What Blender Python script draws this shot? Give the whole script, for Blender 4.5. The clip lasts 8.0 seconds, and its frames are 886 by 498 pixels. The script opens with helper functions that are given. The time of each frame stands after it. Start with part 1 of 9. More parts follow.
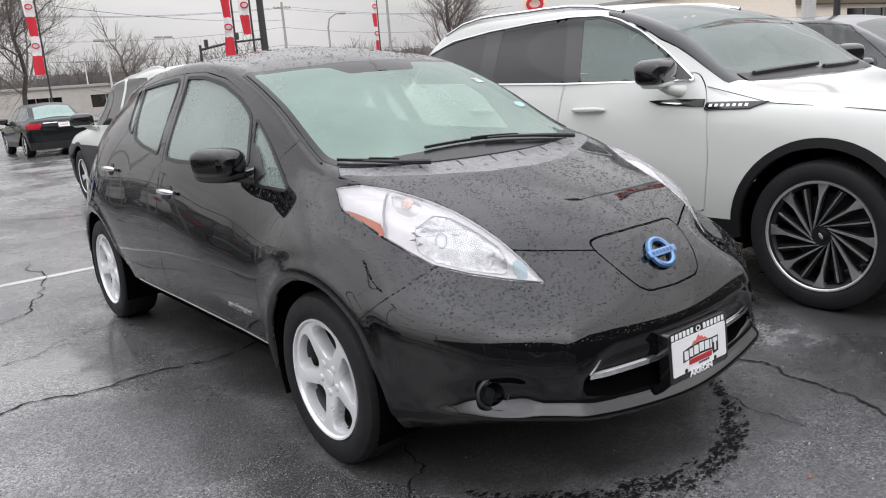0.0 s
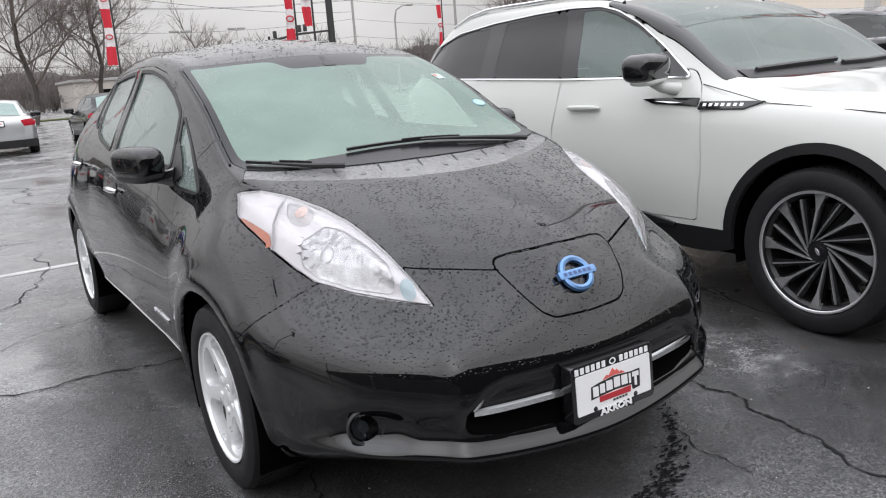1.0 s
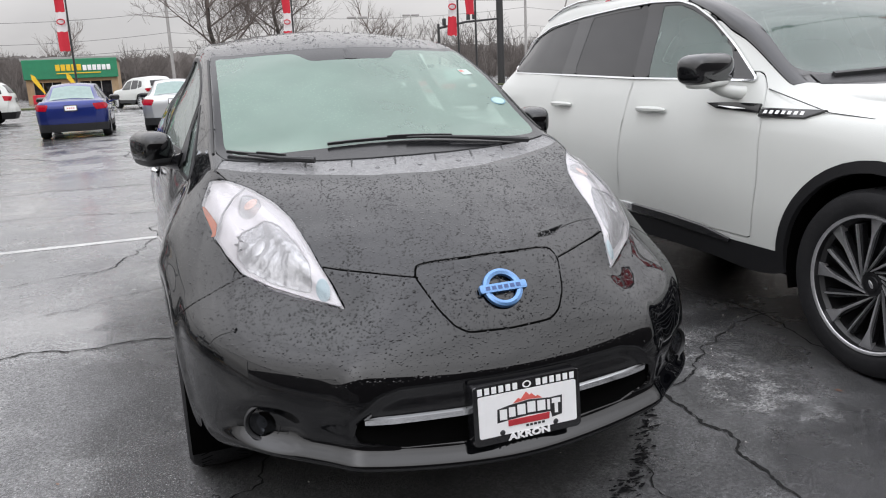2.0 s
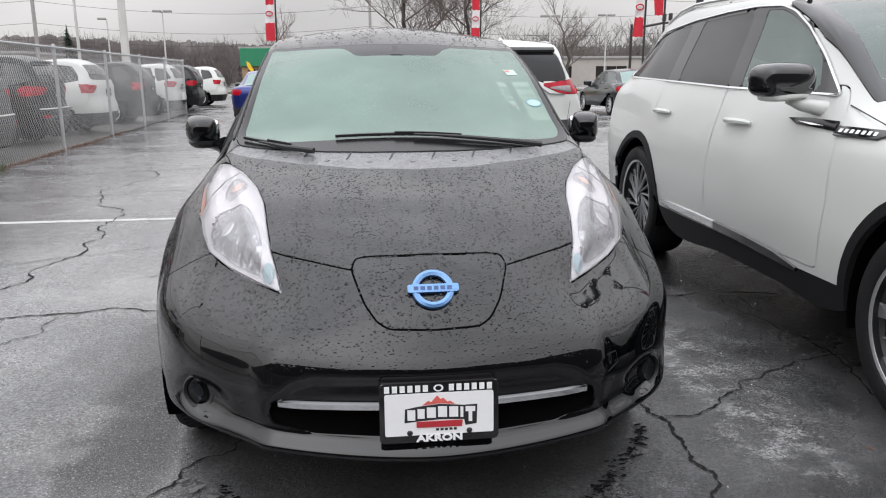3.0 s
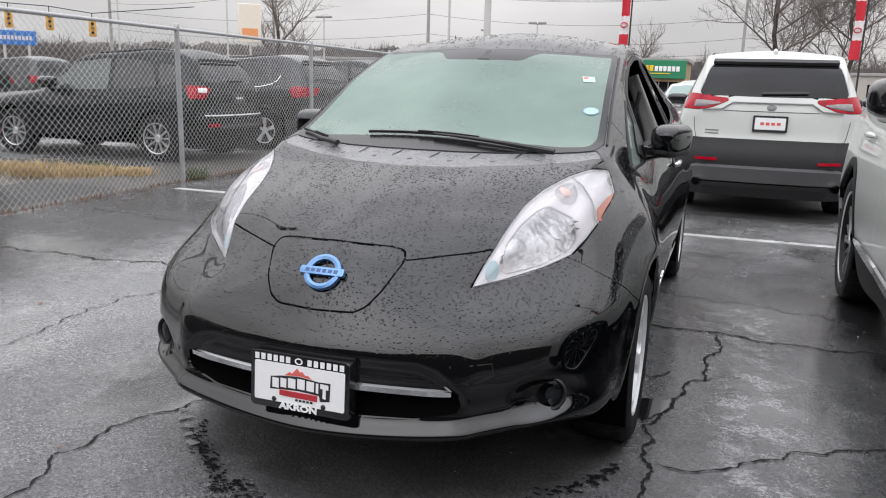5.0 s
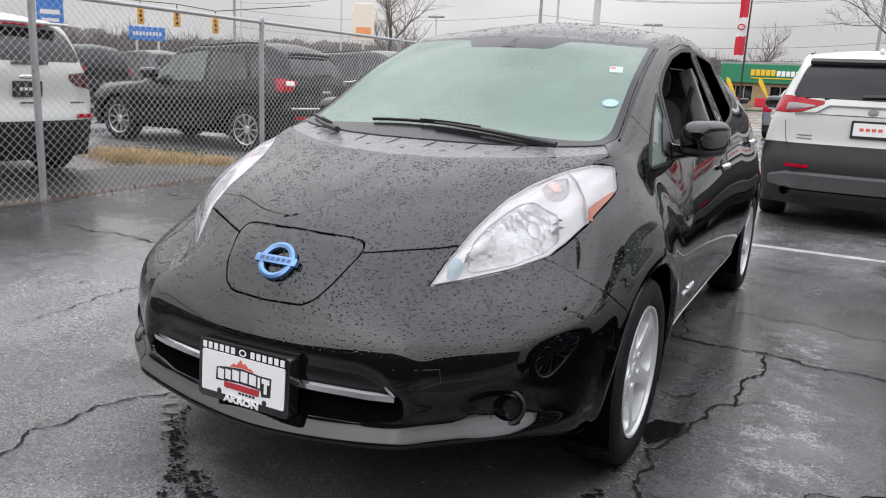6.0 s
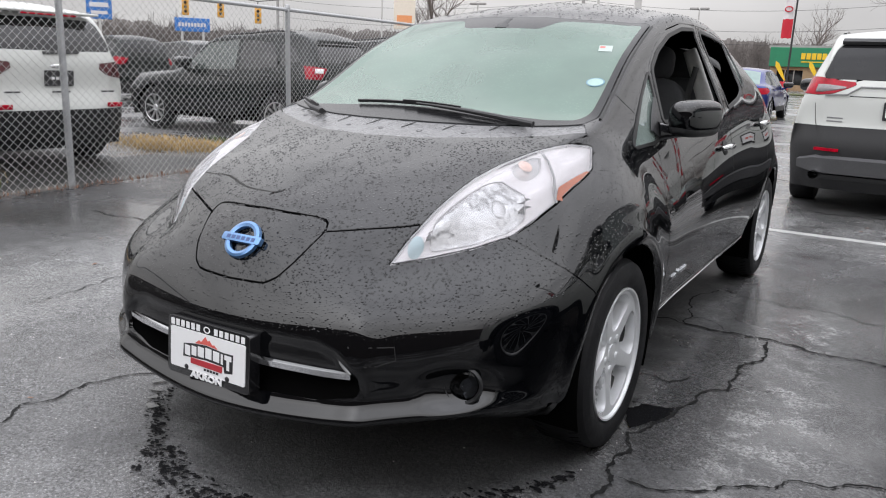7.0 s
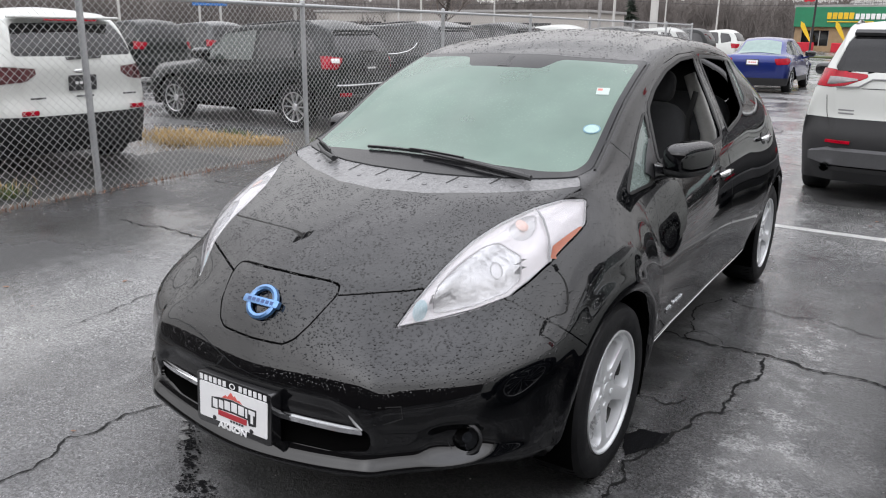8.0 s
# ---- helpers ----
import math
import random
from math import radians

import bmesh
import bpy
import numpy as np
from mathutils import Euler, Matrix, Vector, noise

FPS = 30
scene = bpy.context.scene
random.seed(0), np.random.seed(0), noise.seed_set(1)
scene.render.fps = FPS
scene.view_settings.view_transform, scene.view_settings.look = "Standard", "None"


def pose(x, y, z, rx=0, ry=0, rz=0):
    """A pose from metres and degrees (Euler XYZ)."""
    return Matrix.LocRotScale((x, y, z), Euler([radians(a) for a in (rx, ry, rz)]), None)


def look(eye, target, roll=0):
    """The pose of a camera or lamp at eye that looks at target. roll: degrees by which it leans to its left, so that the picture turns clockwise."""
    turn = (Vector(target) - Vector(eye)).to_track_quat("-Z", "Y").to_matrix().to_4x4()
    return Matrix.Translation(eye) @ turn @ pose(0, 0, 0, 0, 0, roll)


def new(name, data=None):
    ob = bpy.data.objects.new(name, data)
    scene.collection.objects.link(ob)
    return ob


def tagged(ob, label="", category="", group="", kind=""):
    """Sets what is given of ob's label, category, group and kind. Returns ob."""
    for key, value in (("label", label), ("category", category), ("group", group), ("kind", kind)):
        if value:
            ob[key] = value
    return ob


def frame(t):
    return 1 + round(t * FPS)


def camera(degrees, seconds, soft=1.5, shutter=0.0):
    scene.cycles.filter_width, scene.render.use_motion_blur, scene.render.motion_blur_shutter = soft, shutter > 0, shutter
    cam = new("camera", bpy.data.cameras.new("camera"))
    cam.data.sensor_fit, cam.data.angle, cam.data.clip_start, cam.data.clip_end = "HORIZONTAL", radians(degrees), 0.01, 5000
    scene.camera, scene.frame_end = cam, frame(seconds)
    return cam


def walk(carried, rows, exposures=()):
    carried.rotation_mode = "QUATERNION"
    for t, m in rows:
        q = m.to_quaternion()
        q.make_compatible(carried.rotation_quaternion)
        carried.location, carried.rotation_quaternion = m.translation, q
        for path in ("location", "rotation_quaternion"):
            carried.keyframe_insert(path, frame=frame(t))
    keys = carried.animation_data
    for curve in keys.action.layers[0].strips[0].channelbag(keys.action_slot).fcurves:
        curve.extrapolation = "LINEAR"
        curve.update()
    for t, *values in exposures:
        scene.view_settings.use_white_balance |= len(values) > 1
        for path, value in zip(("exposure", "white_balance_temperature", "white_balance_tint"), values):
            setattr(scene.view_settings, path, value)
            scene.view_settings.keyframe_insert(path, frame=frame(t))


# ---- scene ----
cam = camera(59.9, 8.0, 1.1)
PATH = [
    (0, (-2.067, -2.325, 1.34), (-0.878, -0.779, 0.9), -4.5),
    (0.5, (-1.828, -2.355, 1.324), (-0.683, -0.778, 0.876), -4.5),
    (1, (-1.491, -2.443, 1.318), (-0.446, -0.797, 0.871), -4.2),
    (1.5, (-1.166, -2.595, 1.33), (-0.287, -0.856, 0.879), -3.5),
    (1.7, (-1.048, -2.628, 1.322), (-0.243, -0.853, 0.872), -3.1),
    (2.8, (-0.338, -2.839, 1.3), (-0.038, -0.913, 0.852), -1.0),
    (3, (-0.209, -2.849, 1.296), (0.017, -0.911, 0.853), -0.3),
    (3.5, (0.159, -2.814, 1.283), (0.163, -0.862, 0.847), 0.5),
    (4, (0.49, -2.84, 1.243), (0.25, -0.903, 0.807), 0.8),
    (4.5, (0.806, -2.819, 1.257), (0.352, -0.92, 0.824), 1.2),
    (5, (1.073, -2.767, 1.276), (0.416, -0.927, 0.851), 1.6),
    (5.2, (1.18, -2.75, 1.273), (0.466, -0.931, 0.847), 1.9),
    (6.3, (1.413, -2.33, 1.215), (0.467, -0.623, 0.775), 2.7),
    (6.5, (1.446, -2.289, 1.204), (0.484, -0.593, 0.758), 2.6),
    (7, (1.574, -2.342, 1.219), (0.578, -0.672, 0.753), 2.1),
    (7.5, (1.653, -2.386, 1.388), (0.634, -0.743, 0.874), 1.2),
    (8, (1.673, -2.407, 1.537), (0.642, -0.783, 0.987), 0.8),
]
walk(cam, [(t, look(eye, target, roll)) for t, eye, target, roll in PATH])

# ---- sky and sun: a wet, overcast winter day ----
world = bpy.data.worlds.new("overcast_sky")
scene.world = world
world.use_nodes = True
wn, wl = world.node_tree.nodes, world.node_tree.links
wn.clear()
sky = wn.new("ShaderNodeTexSky")
sky.sky_type, sky.sun_disc = "NISHITA", False
sky.sun_elevation, sky.sun_rotation = radians(38), radians(200)
sky.dust_density, sky.air_density = 4.0, 1.0
grey = wn.new("ShaderNodeHueSaturation")
grey.inputs["Saturation"].default_value = 0.10
grey.inputs["Value"].default_value = 0.55
wl.new(sky.outputs[0], grey.inputs["Color"])
wcoord = wn.new("ShaderNodeTexCoord")
wmap = wn.new("ShaderNodeMapping")
wmap.inputs["Scale"].default_value = (1.2, 1.2, 3.5)
wl.new(wcoord.outputs["Generated"], wmap.inputs["Vector"])
clouds = wn.new("ShaderNodeTexNoise")
clouds.inputs["Scale"].default_value, clouds.inputs["Detail"].default_value = 2.2, 5.0
wl.new(wmap.outputs[0], clouds.inputs["Vector"])
cramp = wn.new("ShaderNodeValToRGB")
cramp.color_ramp.elements[0].position, cramp.color_ramp.elements[0].color = 0.35, (5.55, 5.5, 5.52, 1)
cramp.color_ramp.elements[1].position, cramp.color_ramp.elements[1].color = 0.68, (7.45, 7.35, 7.32, 1)
wl.new(clouds.outputs["Fac"], cramp.inputs["Fac"])
wmix = wn.new("ShaderNodeMixRGB")
wmix.inputs["Fac"].default_value = 0.85
wl.new(grey.outputs[0], wmix.inputs["Color1"])
wl.new(cramp.outputs[0], wmix.inputs["Color2"])
back = wn.new("ShaderNodeBackground")
back.inputs["Strength"].default_value = 0.147
# an overcast sky is about three times as bright overhead as at the horizon
wz = wn.new("ShaderNodeSeparateXYZ")
wl.new(wcoord.outputs["Generated"], wz.inputs[0])
rise = wn.new("ShaderNodeMapRange")
rise.inputs["From Min"].default_value, rise.inputs["From Max"].default_value = 0.02, 1.0
rise.inputs["To Min"].default_value, rise.inputs["To Max"].default_value = 0.71, 3.1
wl.new(wz.outputs["Z"], rise.inputs["Value"])
lift = wn.new("ShaderNodeVectorMath")
lift.operation = "SCALE"
wl.new(wmix.outputs[0], lift.inputs[0])
wl.new(rise.outputs[0], lift.inputs["Scale"])
tone = wn.new("ShaderNodeMixRGB")
tone.inputs["Color1"].default_value, tone.inputs["Color2"].default_value = (1.01, 1.0, 1.0, 1), (0.975, 1.0, 1.085, 1)
wl.new(wz.outputs["Z"], tone.inputs["Fac"])
cool = wn.new("ShaderNodeMixRGB")
cool.blend_type = "MULTIPLY"
cool.inputs["Fac"].default_value = 1.0
wl.new(lift.outputs[0], cool.inputs["Color1"])
wl.new(tone.outputs[0], cool.inputs["Color2"])
wl.new(cool.outputs[0], back.inputs["Color"])
wout = wn.new("ShaderNodeOutputWorld")
wl.new(back.outputs[0], wout.inputs["Surface"])
sun_data = bpy.data.lights.new("sun", "SUN")
sun_data.energy, sun_data.angle, sun_data.color = 0.7, radians(150), (1.0, 0.985, 0.96)
sun = new("sun", sun_data)
sun.matrix_world = look((0, 0, 40), (9, 18, 0))

# ---- materials ----


def surface(name, color, rough=0.5, metal=0.0, vary=0.12, scale=6.0, fine=60.0, bump=0.0, bump_scale=200.0, coat=0.0, rough_vary=0.0, spec=0.5, tint=None):
    """A painted, cast or woven surface: two scales of colour noise, uneven gloss and fine relief."""
    m = bpy.data.materials.new(name)
    m.use_nodes = True
    n, l = m.node_tree.nodes, m.node_tree.links
    b = n["Principled BSDF"]
    co = n.new("ShaderNodeTexCoord")
    big, small = n.new("ShaderNodeTexNoise"), n.new("ShaderNodeTexNoise")
    big.inputs["Scale"].default_value, big.inputs["Detail"].default_value = scale, 5
    small.inputs["Scale"].default_value, small.inputs["Detail"].default_value = fine, 3
    for t in (big, small):
        l.new(co.outputs["Object"], t.inputs["Vector"])
    add = n.new("ShaderNodeMath")
    add.operation = "ADD"
    l.new(big.outputs["Fac"], add.inputs[0])
    l.new(small.outputs["Fac"], add.inputs[1])
    ramp = n.new("ShaderNodeMapRange")
    ramp.inputs["From Min"].default_value, ramp.inputs["From Max"].default_value = 0.6, 1.4
    l.new(add.outputs[0], ramp.inputs["Value"])
    mix = n.new("ShaderNodeMixRGB")
    c = Vector(color)
    lo = c * (1 - vary)
    hi = Vector(tint) if tint else c * (1 + vary)
    mix.inputs["Color1"].default_value, mix.inputs["Color2"].default_value = (*lo, 1), (*hi, 1)
    l.new(ramp.outputs[0], mix.inputs["Fac"])
    l.new(mix.outputs[0], b.inputs["Base Color"])
    b.inputs["Roughness"].default_value, b.inputs["Metallic"].default_value = rough, metal
    b.inputs["Specular IOR Level"].default_value = spec
    b.inputs["Coat Weight"].default_value, b.inputs["Coat Roughness"].default_value = coat, 0.03
    if rough_vary:
        rr = n.new("ShaderNodeMapRange")
        rr.inputs["From Min"].default_value, rr.inputs["From Max"].default_value = 0.3, 0.7
        rr.inputs["To Min"].default_value, rr.inputs["To Max"].default_value = max(0.02, rough - rough_vary), rough + rough_vary
        l.new(big.outputs["Fac"], rr.inputs["Value"])
        l.new(rr.outputs[0], b.inputs["Roughness"])
    if bump:
        bn, bp = n.new("ShaderNodeTexNoise"), n.new("ShaderNodeBump")
        bn.inputs["Scale"].default_value = bump_scale
        l.new(co.outputs["Object"], bn.inputs["Vector"])
        bp.inputs["Strength"].default_value, bp.inputs["Distance"].default_value = bump, 0.01
        l.new(bn.outputs["Fac"], bp.inputs["Height"])
        l.new(bp.outputs[0], b.inputs["Normal"])
    return m


def wet_paint(name, color, metal=0.3, rough=0.3, drops=0.6, flake=0.04, spec=0.1, gloss=1.0, ior=1.5):
    """Car paint under clear coat, with rain beads standing on the faces that look up."""
    m = surface(name, color, rough, metal, flake, 3.0, 900.0, coat=gloss, spec=spec)
    n, l = m.node_tree.nodes, m.node_tree.links
    b = n["Principled BSDF"]
    b.inputs["Coat IOR"].default_value = ior
    co = n.new("ShaderNodeTexCoord")
    height = None
    for sc, cut, w in ((82.0, 0.27, 1.0), (150.0, 0.27, 0.55)):
        v = n.new("ShaderNodeTexVoronoi")
        v.inputs["Scale"].default_value = sc
        l.new(co.outputs["Object"], v.inputs["Vector"])
        r = n.new("ShaderNodeMapRange")
        r.inputs["From Min"].default_value, r.inputs["From Max"].default_value = cut, 0.0
        l.new(v.outputs["Distance"], r.inputs["Value"])
        two, dome = n.new("ShaderNodeMath"), n.new("ShaderNodeMath")
        two.operation, dome.operation = "SUBTRACT", "MULTIPLY"
        two.inputs[0].default_value = 2.0 * w
        part_w = n.new("ShaderNodeMath")
        part_w.operation = "MULTIPLY"
        part_w.inputs[1].default_value = w
        l.new(r.outputs[0], part_w.inputs[0])
        l.new(part_w.outputs[0], two.inputs[1])
        l.new(r.outputs[0], dome.inputs[0])
        l.new(two.outputs[0], dome.inputs[1])
        pick = n.new("ShaderNodeMath")
        pick.operation = "GREATER_THAN"
        pick.inputs[1].default_value = 0.33
        sep = n.new("ShaderNodeSeparateColor")
        l.new(v.outputs["Color"], sep.inputs[0])
        l.new(sep.outputs[0], pick.inputs[0])
        mul = n.new("ShaderNodeMath")
        mul.operation = "MULTIPLY"
        l.new(dome.outputs[0], mul.inputs[0])
        l.new(pick.outputs[0], mul.inputs[1])
        if height is None:
            height = mul.outputs[0]
        else:
            mx = n.new("ShaderNodeMath")
            mx.operation = "MAXIMUM"
            l.new(height, mx.inputs[0])
            l.new(mul.outputs[0], mx.inputs[1])
            height = mx.outputs[0]
    geo = n.new("ShaderNodeNewGeometry")
    sx = n.new("ShaderNodeSeparateXYZ")
    l.new(geo.outputs["Normal"], sx.inputs[0])
    up = n.new("ShaderNodeMapRange")
    up.inputs["From Min"].default_value, up.inputs["From Max"].default_value = 0.25, 0.60
    l.new(sx.outputs["Z"], up.inputs["Value"])
    patch = n.new("ShaderNodeTexNoise")
    patch.inputs["Scale"].default_value = 5.0
    l.new(co.outputs["Object"], patch.inputs["Vector"])
    pr = n.new("ShaderNodeMapRange")
    pr.inputs["From Min"].default_value, pr.inputs["From Max"].default_value = 0.35, 0.6
    pr.inputs["To Min"].default_value = 0.55
    l.new(patch.outputs["Fac"], pr.inputs["Value"])
    k1, k2 = n.new("ShaderNodeMath"), n.new("ShaderNodeMath")
    k1.operation = k2.operation = "MULTIPLY"
    l.new(up.outputs[0], k1.inputs[0])
    l.new(pr.outputs[0], k1.inputs[1])
    # beads run off the low, splashed panels
    lowz, runoff, k3 = n.new("ShaderNodeSeparateXYZ"), n.new("ShaderNodeMapRange"), n.new("ShaderNodeMath")
    l.new(co.outputs["Object"], lowz.inputs[0])
    runoff.inputs["From Min"].default_value, runoff.inputs["From Max"].default_value = 0.50, 0.60
    l.new(lowz.outputs["Z"], runoff.inputs["Value"])
    k3.operation = "MULTIPLY"
    l.new(k1.outputs[0], k3.inputs[0])
    l.new(runoff.outputs[0], k3.inputs[1])
    l.new(height, k2.inputs[0])
    l.new(k3.outputs[0], k2.inputs[1])
    bp = n.new("ShaderNodeBump")
    bp.inputs["Strength"].default_value, bp.inputs["Distance"].default_value = drops, 0.0036
    l.new(k2.outputs[0], bp.inputs["Height"])
    l.new(bp.outputs[0], b.inputs["Normal"])
    l.new(bp.outputs[0], b.inputs["Coat Normal"])
    return m


def glass(name, tint=(0.75, 0.85, 0.80), rough=0.0, mist=0.0, ior=1.75, mist_color=(0.5, 0.6, 0.56), drops=0.0):
    """Car glass: a thin tinted pane that mirrors the sky by its angle; mist: breath, dust or rain film that scatters light."""
    m = bpy.data.materials.new(name)
    m.use_nodes = True
    n, l = m.node_tree.nodes, m.node_tree.links
    n.remove(n["Principled BSDF"])
    tr, gl, mx = n.new("ShaderNodeBsdfTransparent"), n.new("ShaderNodeBsdfGlossy"), n.new("ShaderNodeMixShader")
    tr.inputs["Color"].default_value = (*tint, 1)
    gl.inputs["Roughness"].default_value = rough
    fr = n.new("ShaderNodeFresnel")
    fr.inputs["IOR"].default_value = ior
    body = tr.outputs[0]
    if mist:
        df, mm = n.new("ShaderNodeBsdfDiffuse"), n.new("ShaderNodeMixShader")
        df.inputs["Color"].default_value = (*mist_color, 1)
        co, nz, mr = n.new("ShaderNodeTexCoord"), n.new("ShaderNodeTexNoise"), n.new("ShaderNodeMapRange")
        nz.inputs["Scale"].default_value, nz.inputs["Detail"].default_value = 1.8, 6
        l.new(co.outputs["Object"], nz.inputs["Vector"])
        mr.inputs["From Min"].default_value, mr.inputs["From Max"].default_value = 0.3, 0.7
        mr.inputs["To Min"].default_value, mr.inputs["To Max"].default_value = mist * 0.74, min(1.0, mist * 1.12)
        l.new(nz.outputs["Fac"], mr.inputs["Value"])
        fac = mr.outputs[0]
        if drops:
            # rain standing on the pane: clustered beads that bend the mirror image and break the film
            v, cl, dm, cm, pk, wet, bp = [n.new("ShaderNode" + k) for k in ("TexVoronoi", "TexNoise", "MapRange", "MapRange", "Math", "Math", "Bump")]
            v.inputs["Scale"].default_value = 75.0
            cl.inputs["Scale"].default_value, cl.inputs["Detail"].default_value = 3.5, 4
            l.new(co.outputs["Object"], v.inputs["Vector"])
            l.new(co.outputs["Object"], cl.inputs["Vector"])
            dm.inputs["From Min"].default_value, dm.inputs["From Max"].default_value = 0.34, 0.10
            l.new(v.outputs["Distance"], dm.inputs["Value"])
            cm.inputs["From Min"].default_value, cm.inputs["From Max"].default_value = 0.42, 0.62
            l.new(cl.outputs["Fac"], cm.inputs["Value"])
            pk.operation = "MULTIPLY"
            l.new(dm.outputs[0], pk.inputs[0])
            l.new(cm.outputs[0], pk.inputs[1])
            wet.operation = "MULTIPLY_ADD"
            wet.inputs[1].default_value = drops * 0.22
            l.new(pk.outputs[0], wet.inputs[0])
            l.new(fac, wet.inputs[2])
            fac = wet.outputs[0]
            bp.inputs["Strength"].default_value, bp.inputs["Distance"].default_value = drops, 0.0012
            l.new(pk.outputs[0], bp.inputs["Height"])
            l.new(bp.outputs[0], gl.inputs["Normal"])
        l.new(fac, mm.inputs["Fac"])
        l.new(tr.outputs[0], mm.inputs[1])
        l.new(df.outputs[0], mm.inputs[2])
        body = mm.outputs[0]
    l.new(fr.outputs[0], mx.inputs["Fac"])
    l.new(body, mx.inputs[1])
    l.new(gl.outputs[0], mx.inputs[2])
    l.new(mx.outputs[0], n["Material Output"].inputs["Surface"])
    return m


BLACK_PAINT = wet_paint("black_car_paint", (0.0016, 0.0018, 0.0024), 0.0, 0.6, 1.0, spec=0.0, ior=1.60)
WHITE_PAINT = wet_paint("white_car_paint", (0.57, 0.582, 0.556), 0.0, 0.3, 0.25, 0.02, gloss=0.7)
DARK_PAINT = wet_paint("dark_green_grey_car_paint", (0.005, 0.007, 0.007), 0.0, 0.4, 0.4, gloss=0.50)
GREY_PAINT = wet_paint("dark_grey_car_paint", (0.030, 0.033, 0.034), 0.0, 0.35, 0.4, gloss=0.85)
SILVER_PAINT = wet_paint("silver_car_paint", (0.5, 0.51, 0.52), 0.7, 0.3, 0.3)
BLUE_PAINT = wet_paint("deep_blue_car_paint", (0.012, 0.025, 0.16), 0.5, 0.3, 0.3)
TRIM = surface("black_trim_plastic", (0.018, 0.018, 0.019), 0.45, bump=0.15, bump_scale=500)
GLOSS_BLACK = surface("gloss_black_plastic", (0.008, 0.008, 0.009), 0.12, coat=0.6)
DEEP_TRIM = surface("deep_black_plastic", (0.008, 0.008, 0.009), 0.6, bump=0.15, bump_scale=500, spec=0.25)
GREY_CLAD = surface("worn_grey_cladding", (0.050, 0.051, 0.052), 0.55, bump=0.15, bump_scale=400, spec=0.3)
FRIT = surface("black_screen_edge", (0.006, 0.006, 0.007), 0.22, spec=0.3)
COWL = surface("damp_grey_cowl_plastic", (0.16, 0.16, 0.163), 0.26, vary=0.35, scale=9, bump=0.3, bump_scale=120, rough_vary=0.14)
WATER_BEAD = surface("rain_bead_on_black", (0.004, 0.004, 0.005), 0.5, coat=1.0, spec=0.0)
RUBBER = surface("tyre_rubber", (0.014, 0.014, 0.015), 0.62, vary=0.3, scale=9, bump=0.2, bump_scale=300, rough_vary=0.15, spec=0.22)
SEAL = surface("black_rubber_seal", (0.01, 0.01, 0.01), 0.5)
ALLOY = surface("silver_alloy", (0.76, 0.77, 0.78), 0.32, 0.35, 0.05, rough_vary=0.08)
DARK_ALLOY = surface("machined_alloy", (0.62, 0.62, 0.63), 0.28, 0.8)
PILLAR = surface("gloss_black_pillar", (0.005, 0.005, 0.006), 0.10, spec=0.7)
SPOKE_BACK = surface("gloss_black_spoke", (0.010, 0.010, 0.011), 0.25)
DARK_BARREL = surface("black_painted_barrel", (0.015, 0.015, 0.016), 0.4)
DULL_BARREL = surface("dull_wheel_barrel", (0.03, 0.03, 0.03), 0.5, 0.3)
CHROME = surface("chrome", (0.78, 0.79, 0.80), 0.1, 1.0, 0.03)
STEEL = surface("galvanised_steel", (0.42, 0.43, 0.44), 0.42, 0.75, 0.18, 8, 90, bump=0.15, bump_scale=120, rough_vary=0.12)
ZINC = surface("bright_zinc_wire", (0.46, 0.46, 0.455), 0.4, 0.1, 0.15, 6, 40)
DISC = surface("rusty_brake_disc", (0.028, 0.022, 0.019), 0.6, 0.2, 0.3)
CABIN = surface("dark_cabin_fabric", (0.03, 0.031, 0.033), 0.85, bump=0.3, bump_scale=500)
CABIN_GREY = surface("pale_grey_cabin_lining", (0.42, 0.42, 0.40), 0.8)
# the milky green mist colour also carries the sky's reflection
WINDSCREEN = glass("pale_green_windscreen", (0.50, 0.64, 0.57), 0.02, 0.64, 1.55, (0.185, 0.290, 0.235), 0.5)
MISTED = glass("misted_side_glass", (0.72, 0.82, 0.78), 0.01, 0.40, 1.5, (0.47, 0.57, 0.53), 0.6)
PALE_SCREEN = glass("pale_screen_glass", (0.46, 0.54, 0.51), 0.01, 0.45, 1.47, (0.19, 0.25, 0.225), 0.4)
SIDE_GLASS = glass("side_glass", (0.72, 0.82, 0.78), 0.0, 0.12)
DIM_GLASS = glass("tinted_side_glass", (0.30, 0.36, 0.34), 0.0, 0.25, 1.75, (0.10, 0.12, 0.115))
GREEN_GLASS = glass("green_front_glass", (0.50, 0.62, 0.58), 0.0, 0.42, 1.7, (0.20, 0.275, 0.25))
REAR_GLASS = glass("dark_tailgate_glass", (0.03, 0.032, 0.033), 0.0, 0.8, 1.42, (0.012, 0.012, 0.013))
DARK_GLASS = glass("dark_privacy_glass", (0.02, 0.022, 0.023), 0.0, 0.9, 1.62, (0.012, 0.012, 0.013))
RED_LENS = surface("red_tail_lamp_lens", (0.34, 0.003, 0.016), 0.16, vary=0.4, scale=14, spec=0.25)
SMOKED_RED = surface("smoked_red_lens", (0.10, 0.035, 0.038), 0.12, vary=0.5, scale=10, spec=0.5)
AMBER = surface("amber_reflector", (0.27, 0.060, 0.018), 0.2, coat=0.6, vary=0.4, fine=300)
PALE_AMBER = surface("pale_amber_bulb", (0.76, 0.50, 0.41), 0.25, vary=0.4, scale=22, fine=120)
FACETS = surface("faceted_mirror", (0.50, 0.505, 0.505), 0.20, 0.7, 0.4, 22, 60, bump=0.7, bump_scale=24)
